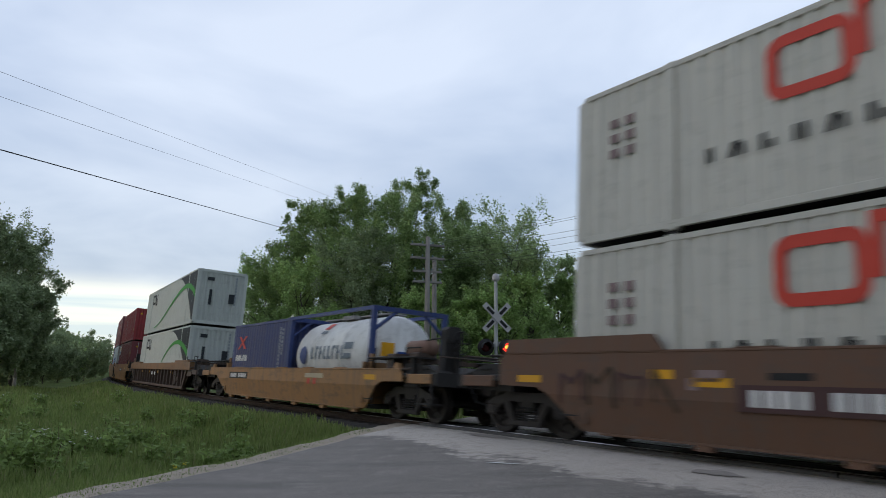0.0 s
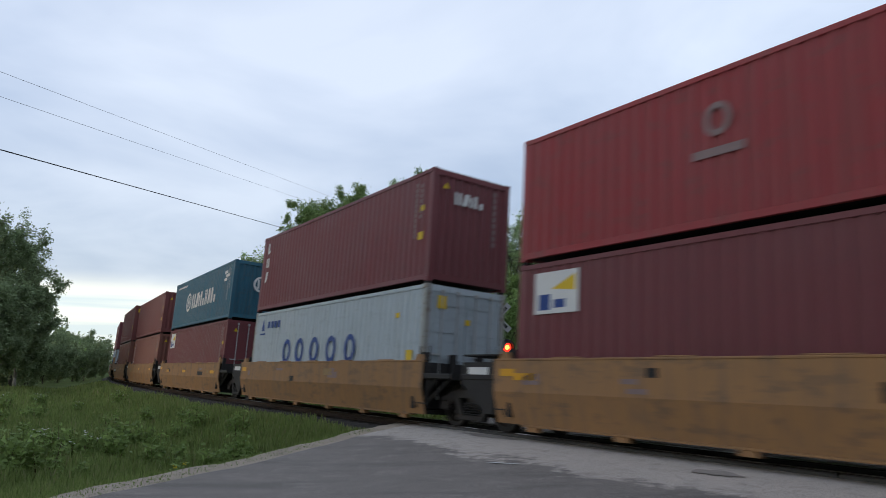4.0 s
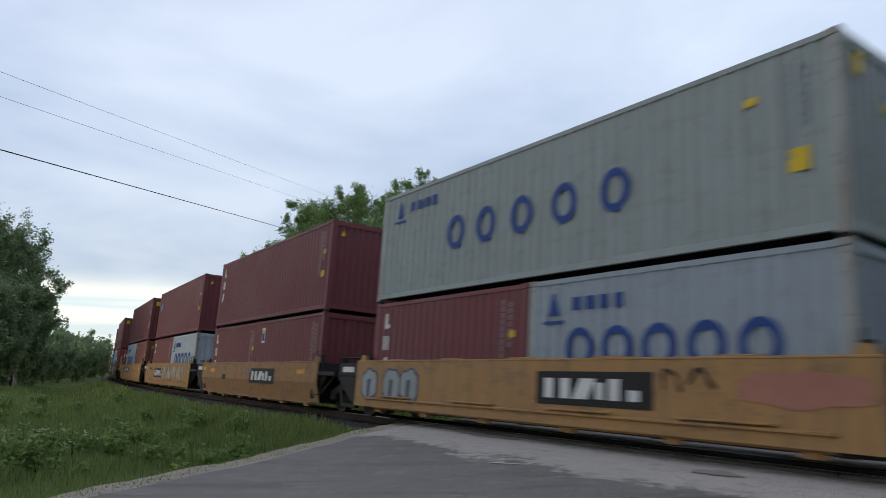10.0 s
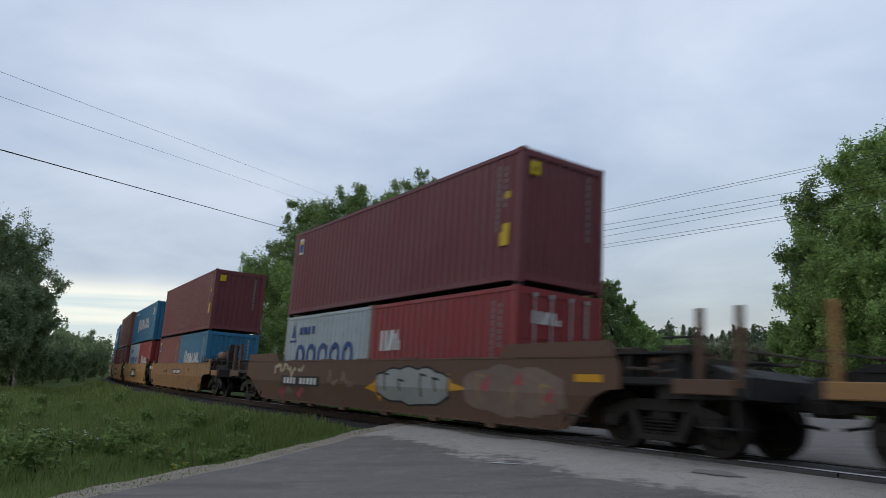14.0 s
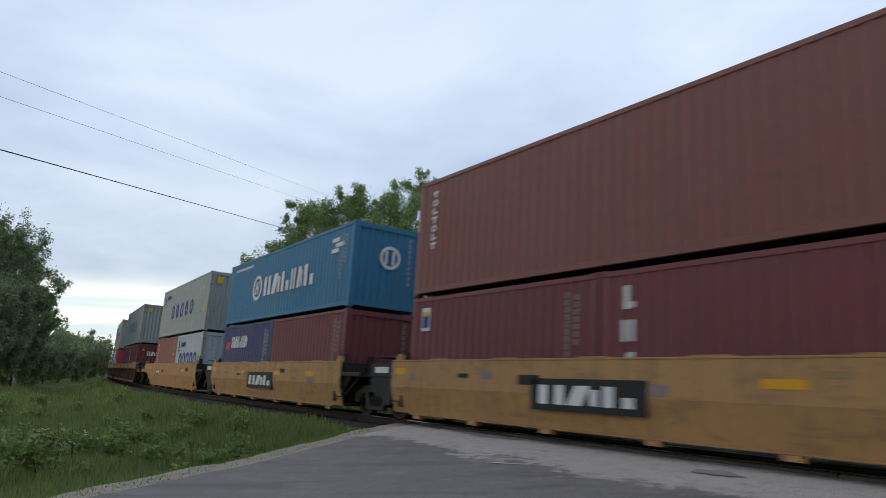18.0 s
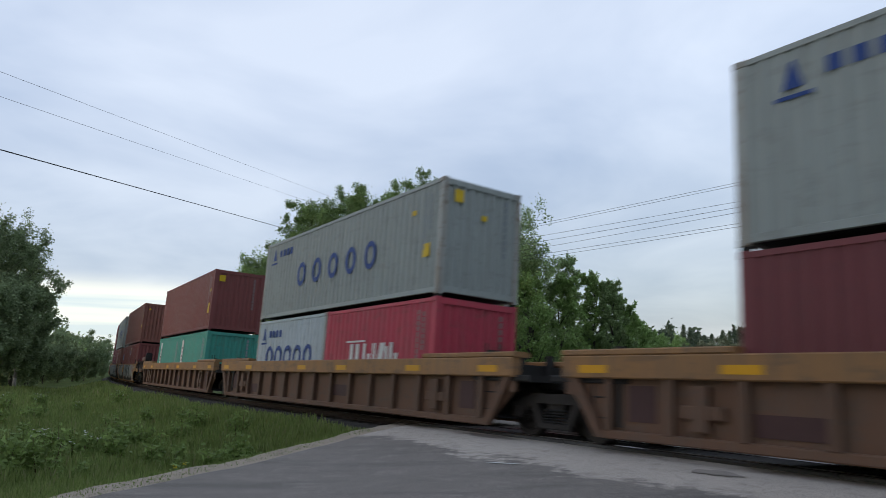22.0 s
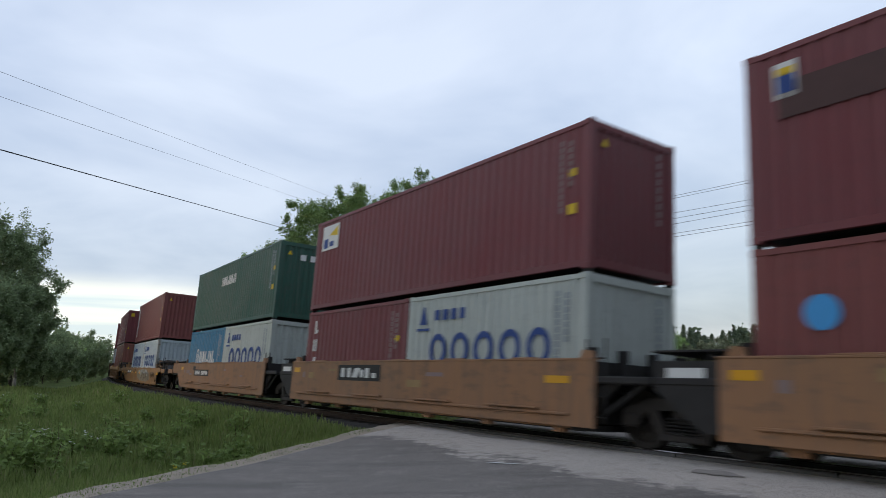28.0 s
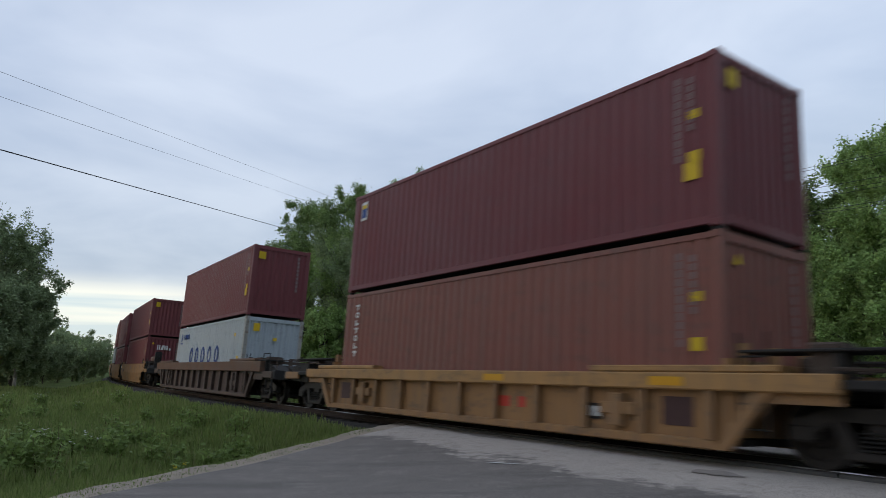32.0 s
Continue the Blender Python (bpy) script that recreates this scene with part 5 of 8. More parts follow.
    panel = cached("endpanel", lambda: Build().plate([(-7.62, 1.36), (-6.53, 1.36), (-6.53, 0.34), (-6.8, 0.34), (-7.62, 0.92)], -1.40, -1.36).mesh("end_panel", GRIME))
    board = cached("runboard", lambda: Build().box(-7.75, -6.4, -1.30, 1.30, 1.50, 1.535, 0.008).mesh("running_board", GRIME))
    brace = cached("endbrace", lambda: Build().tube((6.6, -1.3, 0.5), (7.5, -1.3, 1.05), 0.035, n=6).mesh("end_brace", GRIME))
    for sy in (-1, 1):
        side = Matrix.Identity(4) if sy < 0 else Matrix.Diagonal((1, -1, 1, 1))
        for x in (-a0 + 0.25, a1 - 0.25):
            put("corner_guide", guide, car, side @ Matrix.Translation((x, 0, 0)), "stubby container guide")
        if not rear_own:
            pn = put("end_panel", panel, car, side, "dark steel panel beside the joint")
            if sy < 0:
                put("number_bar", cached("endnum", lambda: Build().plate([(-7.4, 1.10), (-6.75, 1.10), (-6.75, 1.26), (-7.4, 1.26)], -1.407, -1.402).mesh("number_bar", WHITEP)), pn, None, "white number bar")
        if not front_own:
            put("end_brace", brace, car, side)
    if not rear_own:
        put("running_board", board, car, None, "dark steel running board over the joint")
        for x in (-7.2, -6.9):
            put("board_post", cached("bpost", lambda: Build().box(-0.03, 0.03, -0.9, -0.84, 1.1, 1.5).mesh("board_post", GRIME)), car, Matrix.Translation((x, 0, 0)))
    for x in (-4.6, -2.3, 0, 2.3, 4.6):
        put("lock_pad", pad, car, Matrix.Translation((x, 0, 0)))
    for x in (-5.5, -3.4, -1.2, 1.2, 3.4, 5.5):
        put("foot_lug", lug, car, Matrix.Translation((x, 0, 0)))
    if ledge:
        FLATSIDES.add(car.name)
    if pads:
        gp = cached(("gpad", mat.name, sill, u, reach), lambda: Build().plate([(u - 3.55, sill), (u - 3.35, sill + 0.26), (u + reach - 0.22, sill + 0.26), (u + reach - 0.12, sill)], -1.47, -1.40).mesh("guide_plate", mat))
        for sx in (-1, 1):
            for sy in (-1, 1):
                put("guide_plate", gp, car, Matrix.Diagonal((sx, -sy, 1, 1)), "raised steel container guide")
    return car


def _mirror(me, name, mat):
    vs = [(v.co.x, -v.co.y, v.co.z) for v in me.vertices]
    fs = [tuple(p.vertices)[::-1] for p in me.polygons]
    return mesh_of(name, vs, fs, mat)


def wagon_common(car, mat, front_own, rear_own, rear_bogie, u, gear=True, back=None, tall=False):
    """Well floor, ends and bogies; back: the rear joint's place where it differs from the front's."""
    back = back or u
    put("well_floor", cached("wfloor", lambda: Build().box(-6.3, 6.3, -1.25, -0.75, 0.20, 0.295).box(-6.3, 6.3, 0.75, 1.25, 0.20, 0.295).mesh("well_floor", GRIME)), car, None, "dark steel ledges in the well")
    beam = cached("wbeam", lambda: Build().box(-0.12, 0.12, -1.3, 1.3, 0.19, 0.29).mesh("cross_beam", GRIME))
    for x in (-5.9, -3.1, 0, 3.1, 5.9):
        put("cross_beam", beam, car, Matrix.Translation((x, 0, 0)))
    end_works(car, 1, u, mat, front_own, gear, tall)
    end_works(car, -1, back, mat, rear_own, gear, tall)
    bogie(car, u)
    if rear_bogie:
        bogie(car, -back)


def ribbed_wagon(chord, mat, label, front_own=True, rear_own=True, u=9.62, half=9.2, step=1.14, top=1.45, over=0.9, back=None, rear_bogie=True):
    """A well wagon with a broad top chord and upright posts along its sides."""
    car = thing("well_wagon", label, "rail wagon", "wagons of the train")

    low = top - 0.37 if top > 1.3 else top - 0.25

    def web():
        b = Build()
        b.plate([(-half, 0.80), (-half + 0.1, low + 0.04), (half - 0.1, low + 0.04), (half, 0.80), (half - 0.75, 0.16), (-half + 0.75, 0.16)], -1.36, -1.33)
        return b.mesh("web_sheet", mat)
    w = cached(("rweb", mat.name, top, half), web)
    put("web_sheet", w, car)
    put("web_sheet", w, car, Matrix.Rotation(math.pi, 4, "Z"))
    pair("top_chord", ("rtop", chord.name, top, half, over), lambda: Build().box(-half - over, half + over, -1.52, -1.30, low, top, 0.02), chord, car, "broad pressed steel top chord")
    pair("bottom_chord", ("rbot", mat.name, half), lambda: Build().box(-half + 0.8, half - 0.8, -1.47, -1.2, 0.13, 0.27, 0.02), mat, car)
    rib = cached(("rib", mat.name, top), lambda: Build().plate([(-0.065, 0.27), (0.065, 0.27), (0.065, low), (-0.065, low)], -0.09, -0.06).box(-0.03, 0.03, -0.06, 0.05, 0.27, low).mesh("side_post", mat))
    n = int((2 * half - 1.8) / step)
    for i in range(n + 1):
        x = -half + 0.9 + i * (2 * half - 1.8) / n
        put("side_post", rib, car, Matrix.Translation((x, -1.40, 0)))
        put("side_post", rib, car, Matrix.Translation((x, 1.40, 0)) @ Matrix.Rotation(math.pi, 4, "Z"))
    # flat dark panels laid on the web, a small box and a slanted end plate
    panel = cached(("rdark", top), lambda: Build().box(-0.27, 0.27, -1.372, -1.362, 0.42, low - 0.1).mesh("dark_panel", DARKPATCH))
    crate = cached(("rbox", mat.name, top), lambda: Build().box(-0.35, 0.35, -1.46, -1.36, 0.52, 0.72, 0.02).box(-0.12, 0.12, -1.49, -1.36, 0.34, low - 0.08, 0.02).mesh("bracket_box", mat))
    slope = cached(("rslope", chord.name, top, half), lambda: Build().plate([(half - 0.22, low), (half + 0.02, low), (half - 0.62, 0.14), (half - 0.84, 0.14)], -1.48, -1.36).mesh("slanted_end", mat))
    for sx in (-1, 1):
        for sy in (-1, 1):
            put("slanted_end", slope, car, Matrix.Diagonal((sx, -sy, 1, 1)))
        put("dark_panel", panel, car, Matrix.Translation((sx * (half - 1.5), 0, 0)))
        put("bracket_box", crate, car, Matrix.Translation((sx * (half - 2.6), 0, 0)))
    for sx in (-1, 1):
        pad = cached(("rpad", chord.name, top, half), lambda: Build().box(half - 3.15, half + 0.15, -1.5, -1.1, top + 0.005, top + 0.11, 0.02).box(half - 3.15, half + 0.15, 1.1, 1.5, top + 0.005, top + 0.11, 0.02).mesh("guide_pad", chord))
        put("guide_pad", pad, car, None if sx > 0 else Matrix.Rotation(math.pi, 4, "Z"), "raised yellow container guide")
        arch = cached(("rarch", mat.name, top, half, over), lambda: Build().plate([(half - 0.1, 0.80), (half + over, 0.80), (half + over, low + 0.02), (half - 0.1, low + 0.02)], -1.41, -1.37).plate([(half - 0.1, 0.80), (half + over, 0.80), (half + over, low + 0.02), (half - 0.1, low + 0.02)], 1.37, 1.41).mesh("end_sheet", mat))
        put("end_sheet", arch, car, None if sx > 0 else Matrix.Rotation(math.pi, 4, "Z"))
    wagon_common(car, mat, front_own, rear_own, rear_bogie, u, False, back)
    return car


# ---------- paint and numbers on the wagons ----------
def black_plate(car, x, w=2.1, z=0.88, h=0.52, y=-1.455, slanted=True):
    fix_plate(car, "black_plate", ("bp", x, w, z, h), lambda mk: mk.rect(x, z, w, h), BLACKP, "black panel with white blocks", y)
    fix_plate(car, "white_block", ("bpw", x, w, z, h), lambda mk: _lift(slabs(mk, x - w * 0.42, z - h * 0.3, h * 0.6, [w * 0.24] * 3, w * 0.05)), WHITEP, "", y)


def number_plate(car, x, w=2.4, z=0.95, h=0.30, y=-1.455, back=None):
    if back is not None:
        fix_plate(car, "number_panel", ("np", x, w, z, h), lambda mk: mk.rect(x, z, w, h), back, "", y)
    n = 10
    bars = [(x - w * 0.44 + w * 0.88 * (i + 0.5) / n, w * (0.062 if i % 3 else 0.05)) for i in range(n) if i != 4]
    for me in cached(("npb", x, w, z, h), lambda: _lift([mk for mk in [Mark()] for bx, bw in bars if mk.rect(bx, z, bw, h * 0.62, 0.0)][0]).joined("number_bar", WHITEP)):
        put("number_bar", me, car, Matrix.Translation((0, y, 0)), "row of white number bars")["kind"] = "stuff"


def amber_strips(car, xs, z=1.08, y=-1.455):
    for x in xs:
        fix_plate(car, "reflector_strip", ("as", x, z), lambda mk: mk.rect(x, z, 0.62, 0.13), ORANGEP, "amber reflective strip", y)


def small_prints(car, seed, y=-1.455):
    rnd = random.Random(seed)
    fix_plate(car, "white_label", ("wlab",), lambda mk: mk.rect(-5.55, 1.02, 0.17, 0.17), GREYP, "small white label", y)
    fix_plate(car, "reflector_strip", ("wlam",), lambda mk: mk.rect(-6.1, 1.16, 0.42, 0.14), ORANGEP, "amber reflective strip", y)
    for i in range(5):
        x, z = rnd.uniform(-5.6, 5.6), rnd.uniform(0.85, 1.2)
        w, h = rnd.uniform(0.2, 0.7), rnd.uniform(0.06, 0.2)
        fix_plate(car, "stencil_print", ("sp", seed, i), lambda mk: mk.rect(x, z, w, h), rnd.choice([GREYP, BLACKP, TANP]), "", y)


def bend_to_side(mk, lift, car):
    """Lays flat shapes on the folded side sheet of a wagon."""
    inset = 0.0 if car.name in FLATSIDES else INSET
    mk.pieces = [([(x, y - lift + inset * min(1.0, max(0.0, (FOLD_HI - z) / (FOLD_HI - FOLD_LO))), z)
                   for x, y, z in [(p[0], p[1], max(0.22, min(SILL - 0.04, p[2]))) for p in v]], f) for v, f in mk.pieces]
    return mk


def sprayed(car, name, key, shapes, mat, lift, label, whole=False):
    """Sprayed outlines, cut at the folds of the side sheet so that each piece lies flat and welded into one patch."""
    def make(group):
        mk = Mark()
        for pts in group:
            for lo, hi in ((FOLD_HI, 9.0), (FOLD_LO, FOLD_HI)):
                ring = clip_band(pts, lo, hi)
                if len(ring) > 2:
                    mk.poly(ring)
        me = bend_to_side(mk, lift, car).joined(name, mat)[0]
        bm = bmesh.new()
        bm.from_mesh(me)
        bmesh.ops.remove_doubles(bm, verts=bm.verts, dist=0.0006)
        bm.to_mesh(me)
        bm.free()
        return me
    for i, group in enumerate([shapes] if whole else [[pts] for pts in shapes]):
        put(name, cached(("sprayed", key, i, mat.name), lambda: make(group)), car, Matrix.Translation((0, -1.456, 0)), label)


def rounded(pts, steps=2):
    """Cuts the corners of an outline."""
    for _ in range(steps):
        out = []
        for (ax, az), (bx, bz) in zip(pts, pts[1:] + pts[:1]):
            out += [(ax * 0.78 + bx * 0.22, az * 0.78 + bz * 0.22), (ax * 0.22 + bx * 0.78, az * 0.22 + bz * 0.78)]
        pts = out
    return pts


def carved(car, x0, x1, ground, cut, seed, z0=0.24, z1=1.37, pitch=0.5, trims=(), lean=0.12, label="sprayed graffiti shapes"):
    """A sprayed field with wedges cut into it from above and below, slots in the middle and small coloured corners."""
    rnd = random.Random(seed)
    h = z1 - z0
    n = max(2, round((x1 - x0) / 0.5))
    top = [(x0 + (x1 - x0) * i / n, z1 - 0.05 * rnd.random()) for i in range(n + 1)]
    low = [(x0 + (x1 - x0) * i / n, z0 + 0.05 * rnd.random()) for i in range(n + 1)]
    if ground is not None:
        sprayed(car, "sprayed_field", ("cf", seed), [[low[i], low[i + 1], top[i + 1], top[i]] for i in range(n)], ground, 0.0, label, True)
    x, i = x0 + 0.1, 0
    while x < x1 - 0.35 * pitch:
        w = pitch * rnd.choice((0.12, 0.2, 0.34, 0.5, 0.62))
        d = h * rnd.uniform(0.2, 0.72 if w < 0.3 * pitch else 0.45)
        sh = lean * rnd.uniform(-0.8, 2.2)
        if rnd.random() < 0.52:
            wedge = rounded([(x, z1), (x + w, z1), (x + 0.80 * w - sh, z1 - d), (x + 0.40 * w - sh, z1 - d * 0.85)], 1)
        else:
            wedge = rounded([(x + 0.30 * w + sh, z0 + d), (x + 0.75 * w + sh, z0 + d * 0.86), (x + 1.15 * w, z0), (x - 0.1 * w, z0)], 1)
        mat = trims[i % len(trims)] if trims and rnd.random() < 0.35 else cut
        sprayed(car, "sprayed_wedge", ("cw", seed, i), [wedge], cut, 0.004, label)
        if mat is not cut:
            cx, cz = sum(q[0] for q in wedge) / len(wedge), sum(q[1] for q in wedge) / len(wedge)
            sprayed(car, "sprayed_corner", ("cc", seed, i), [[(cx + 0.62 * (a - cx), cz + 0.62 * (b - cz)) for a, b in wedge]], mat, 0.008, label)
        if rnd.random() < 0.45:
            sx, sz, sw, sl = x + pitch * 0.7, z0 + h * rnd.uniform(0.42, 0.62), pitch * 0.13, h * rnd.uniform(0.09, 0.16)
            sprayed(car, "sprayed_slot", ("cs", seed, i), [[(sx - sw - 0.3 * sl, sz - sl), (sx + sw - 0.3 * sl, sz - sl * 0.8), (sx + sw + 0.3 * sl, sz + sl), (sx - sw + 0.3 * sl, sz + sl * 0.8)]], cut, 0.004, label)
        x += pitch * rnd.uniform(0.22, 0.75)
        i += 1


def bubble(car, x0, x1, z0, z1, fill, edge, ink, seed, humps=4, label="sprayed rounded graffiti shape"):
    """A rounded, humped patch with an outline and a few drawn lines."""
    rnd = random.Random(seed)
    def outline(grow):
        up, dn = [], []
        for i in range(humps * 6 + 1):
            f = i / (humps * 6)
            x = x0 - grow + (x1 - x0 + 2 * grow) * f
            env = math.sin(math.pi * min(1, max(0, 0.04 + 0.92 * f))) ** 0.35
            mid = (z0 + z1) / 2
            up.append((x, mid + ((z1 - mid) * (0.78 + 0.16 * abs(math.sin(math.pi * f * humps + seed)) + 0.10 * noise.noise((x * 1.3, seed, 0.0)))) * env + grow))
            dn.append((x, mid - ((mid - z0) * (0.80 + 0.12 * abs(math.sin(math.pi * f * (humps - 1) + 0.7 * seed)) + 0.16 * noise.noise((x * 2.1, seed, 3.0)))) * env - grow))
        return up, dn
    def fill_in(name, grow, mat, lift):
        up, dn = outline(grow)
        sprayed(car, name, (name, seed), [[dn[i], dn[i + 1], up[i + 1], up[i]] for i in range(len(up) - 1)], mat, lift, label, True)
    if edge is not None:
        fill_in("sprayed_edge", 0.05, edge, 0.002)
    fill_in("sprayed_fill", 0.0, fill, 0.006)
    if ink is not None:
        for i in range(humps):
            x = x0 + (x1 - x0) * (i + 0.5) / humps + rnd.uniform(-0.1, 0.1)
            za, zb = z0 + (z1 - z0) * rnd.uniform(0.2, 0.4), z0 + (z1 - z0) * rnd.uniform(0.6, 0.85)
            k = rnd.uniform(-0.16, 0.16)
            sprayed(car, "sprayed_line", ("bl", seed, i), [[(x, za), (x + 0.05, za), (x + 0.05 + k, zb), (x + k, zb)], [(x + k, zb - 0.05), (x + k + 0.28, zb - 0.09), (x + k + 0.28, zb - 0.04), (x + k, zb)]], ink, 0.010, label)


def graffiti(car, x0, x1, ground, edge, inks, seed, z0=0.36, z1=1.37, thick=1.0, label="sprayed graffiti shapes"):
    """A sprayed field with thick overlapping strokes that fill the height of the side sheet."""
    rnd = random.Random(seed)

    def bent(mk, lift):
        return bend_to_side(mk, lift, car)
    if ground is not None:
        def field(mk):
            xs = [x0 + (x1 - x0) * i / 24 for i in range(25)]
            return bent(mk.strip([(x, z1 - 0.03 + 0.07 * noise.noise((x * 1.7, seed, 1.0))) for x in xs], [(x, FOLD_HI) for x in xs])
                        .strip([(x, FOLD_HI) for x in xs], [(x, FOLD_LO) for x in xs])
                        .strip([(x, FOLD_LO) for x in xs], [(x, z0 + 0.03 + 0.08 * noise.noise((x * 1.9, seed, 4.0))) for x in xs]), 0.0)
        fix_plate(car, "sprayed_field", ("gf", seed), field, ground, label, -1.455)
    n = max(2, round((x1 - x0) / 0.72))
    w = (x1 - x0) / n
    strokes = []
    for i in range(n):
        cx = x0 + (i + 0.5) * w
        pts = [(cx - 0.42 * w + rnd.uniform(-0.06, 0.1), z0 + rnd.uniform(0.02, 0.16)), (cx - 0.30 * w + rnd.uniform(-0.1, 0.2), z1 - rnd.uniform(0.02, 0.16)),
               (cx + rnd.uniform(-0.12, 0.12), (z0 + z1) / 2 + rnd.uniform(-0.25, 0.2)), (cx + 0.36 * w + rnd.uniform(-0.12, 0.1), z1 - rnd.uniform(0.0, 0.2)), (cx + 0.40 * w + rnd.uniform(-0.15, 0.08), z0 + rnd.uniform(0.0, 0.2))]
        if rnd.random() < 0.4:
            pts = pts[:3] + pts[4:]
        if rnd.random() < 0.3:
            pts = pts[1:]
        strokes.append((pts, thick * rnd.uniform(0.075, 0.125), inks[i % len(inks)]))

    def fat(mk, pts, r):
        """A thick line through the points, finely cut so that it follows the folds."""
        fine = []
        for (ax, az), (bx, bz) in zip(pts, pts[1:]):
            fine += [(ax + (bx - ax) * t / 8, az + (bz - az) * t / 8) for t in range(8)]
        fine.append(pts[-1])
        # soften the corners
        for _ in range(2):
            fine = [fine[0]] + [((p[0] + 2 * q[0] + s[0]) / 4, (p[1] + 2 * q[1] + s[1]) / 4) for p, q, s in zip(fine, fine[1:], fine[2:])] + [fine[-1]]
        left, right = [], []
        for i, (x, z) in enumerate(fine):
            ax, az = fine[max(0, i - 1)]
            bx, bz = fine[min(len(fine) - 1, i + 1)]
            d = math.hypot(bx - ax, bz - az) or 1
            nx, nz = -(bz - az) / d, (bx - ax) / d
            k = r * (1.0 + 0.35 * math.sin(i * 0.7 + seed))
            left.append((x + nx * k, z + nz * k)); right.append((x - nx * k, z - nz * k))
        return mk.strip(left, right)
    for i, (pts, r, ink) in enumerate(strokes):
        if edge is not None:
            fix_plate(car, "sprayed_outline", ("go", seed, i), lambda mk: bent(fat(mk, pts, r + 0.05), 0.003), edge, label, -1.457)
        fix_plate(car, "sprayed_stroke", ("gs", seed, i), lambda mk: bent(fat(mk, pts, r), 0.006), ink, label, -1.459)


# ---------- the train, from the head backwards ----------
MOVING = []                    # (thing, place along the train, offset in the wagon, height)
HI, LOW = 2.896, 2.591
FLOOR = 0.35                  # the well's floor over the rails
NAMES = {MAROON: "dark maroon", MAROON2: "dull brown-red", RUSTRED: "faded rust-red", RED: "bright red", PINKRED: "pinkish red", GREY: "light grey", PALE: "pale blue-grey", PALE2: "grey-blue", WHITEC: "off-white", CREAMC: "yellowed white",
         BLUE: "strong blue", TEALB: "petrol blue", NAVY: "navy blue", TEAL: "sea green", GREEN: "dark green"}
SIZES = {6.058: "twenty-foot", 12.192: "forty-foot", 16.15: "fifty-three-foot"}
LOOKS = {"rings_large": "with blue painted rings", "rings_wide": "with blue painted rings", "rings_small": "with blue painted rings", "word_large": "with white painted blocks", "emblem_red": "with a round white emblem",
         "badge": "with yellow decals", "badge_only": "with a small badge", "badge_wide": "with a white badge", "side_word": "with white marking",
         "three_blocks": "with white marking", "tex_blocks": "with white painted blocks", "white_word": "with white painted blocks", "cai": "with white painted blocks",
         "kline": "with white painted blocks", "seaco": "with white and red painting", "orange_cross": "with an orange emblem", "green_word": "with white painted blocks",
         "dark_patches": "with dark patches", "blue_dot": "with a round blue decal", "blue_dot_upper": "with a round blue decal", "round_mark": "with a faded round emblem",
         "worm": "with orange-red outline", "white_panel": "with a tall white panel", "white_tab": "with a white tab", "swoosh": "with a green ribbon", "swoosh_low": "with a green ribbon", "decals": "with small yellow decals", "decals_big": "with square yellow decals"}
F20, F40, F53 = 6.058, 12.192, 16.15


def load(S, spec, u, z, tier):
    length, height, mat, style, *rest = spec
    if style == "tank":
        box = tank_container()
    else:
        label = f"{NAMES[mat]} {SIZES[length]} container {LOOKS.get(style, 'with faint markings')}, {tier}"
        box = shipping_container(length, height, mat, label, style, rest[0] if rest else "panel", True, tier == "stacked above")
    MOVING.append((box, S, u, z))
    return height


def couple(S, car, upper, lowers, floor=None):
    """Puts a wagon and its load at its place in the train."""
    MOVING.append((car, S, 0.0, 0.0))
    h = 0
    floor = floor or (FLOOR + 0.05 if len(lowers) == 1 else FLOOR)
    if len(lowers) == 1:
        h = load(S, lowers[0], 0.0, floor, "in a well")
    else:
        for spec, u in zip(lowers, (-3.055, 3.055)):
            h = load(S, spec, u, floor, "in a well")
    if upper:
        load(S, upper, 0.0, floor + h + GAP, "stacked above")


def ochre(front, rear, rb, mat=None, words="plain folded sides", ledge=False, sill=1.41, tall=False):
    return smooth_wagon(mat or OCHRE, "ochre yellow steel well wagon with " + words, front, rear, rb, ledge=ledge, sill=sill, tall=tall)


C20 = (F20, LOW, PALE, "rings_small")
R20 = (F20, LOW, MAROON, "three_blocks")
R20B = (F20, LOW, MAROON2, "blue_dot")
R20C = (F20, LOW, RUSTRED, "side_word")

TANOCHRE = paint("orange_tan_wagon_paint", (0.27, 0.138, 0.068), dirt=0.5, rust=0.35, rough=0.62)
RIBTOP = paint("ochre_brown_chord_paint", (0.19, 0.105, 0.052), dirt=0.6, rust=0.5, rough=0.7)
# 53-foot stacks, tank wagon
w = smooth_wagon(BROWN, "rusty brown steel well wagon with plain sides", True, True, True, 9.6, sill=1.52, pads=True, gear=False)
amber_strips(w, (-9.06, -5.26, 3.0), 1.05); graffiti(w, -8.3, -5.7, None, None, [DARKPATCH, UMBERP], 41, 0.6, 1.3, 0.35); number_plate(w, -3.6, 2.5, 0.85, 0.36, -1.455, DARKPATCH); small_prints(w, 1)
couple(114.37, w, (F53, HI, CREAMC, "worm"), [(F53, HI, CREAMC, "worm")], 0.47)
w = ochre(True, True, True, sill=1.21); number_plate(w, -4.29, 2.2, 0.93, 0.24, -1.455, BLACKP); amber_strips(w, (6.6,), 1.0)
fix_plate(w, "white_bar", ("ttw",), lambda mk: mk.rect(3.0, 1.0, 1.35, 0.13), CREAMP, "cream painted bar", -1.455)
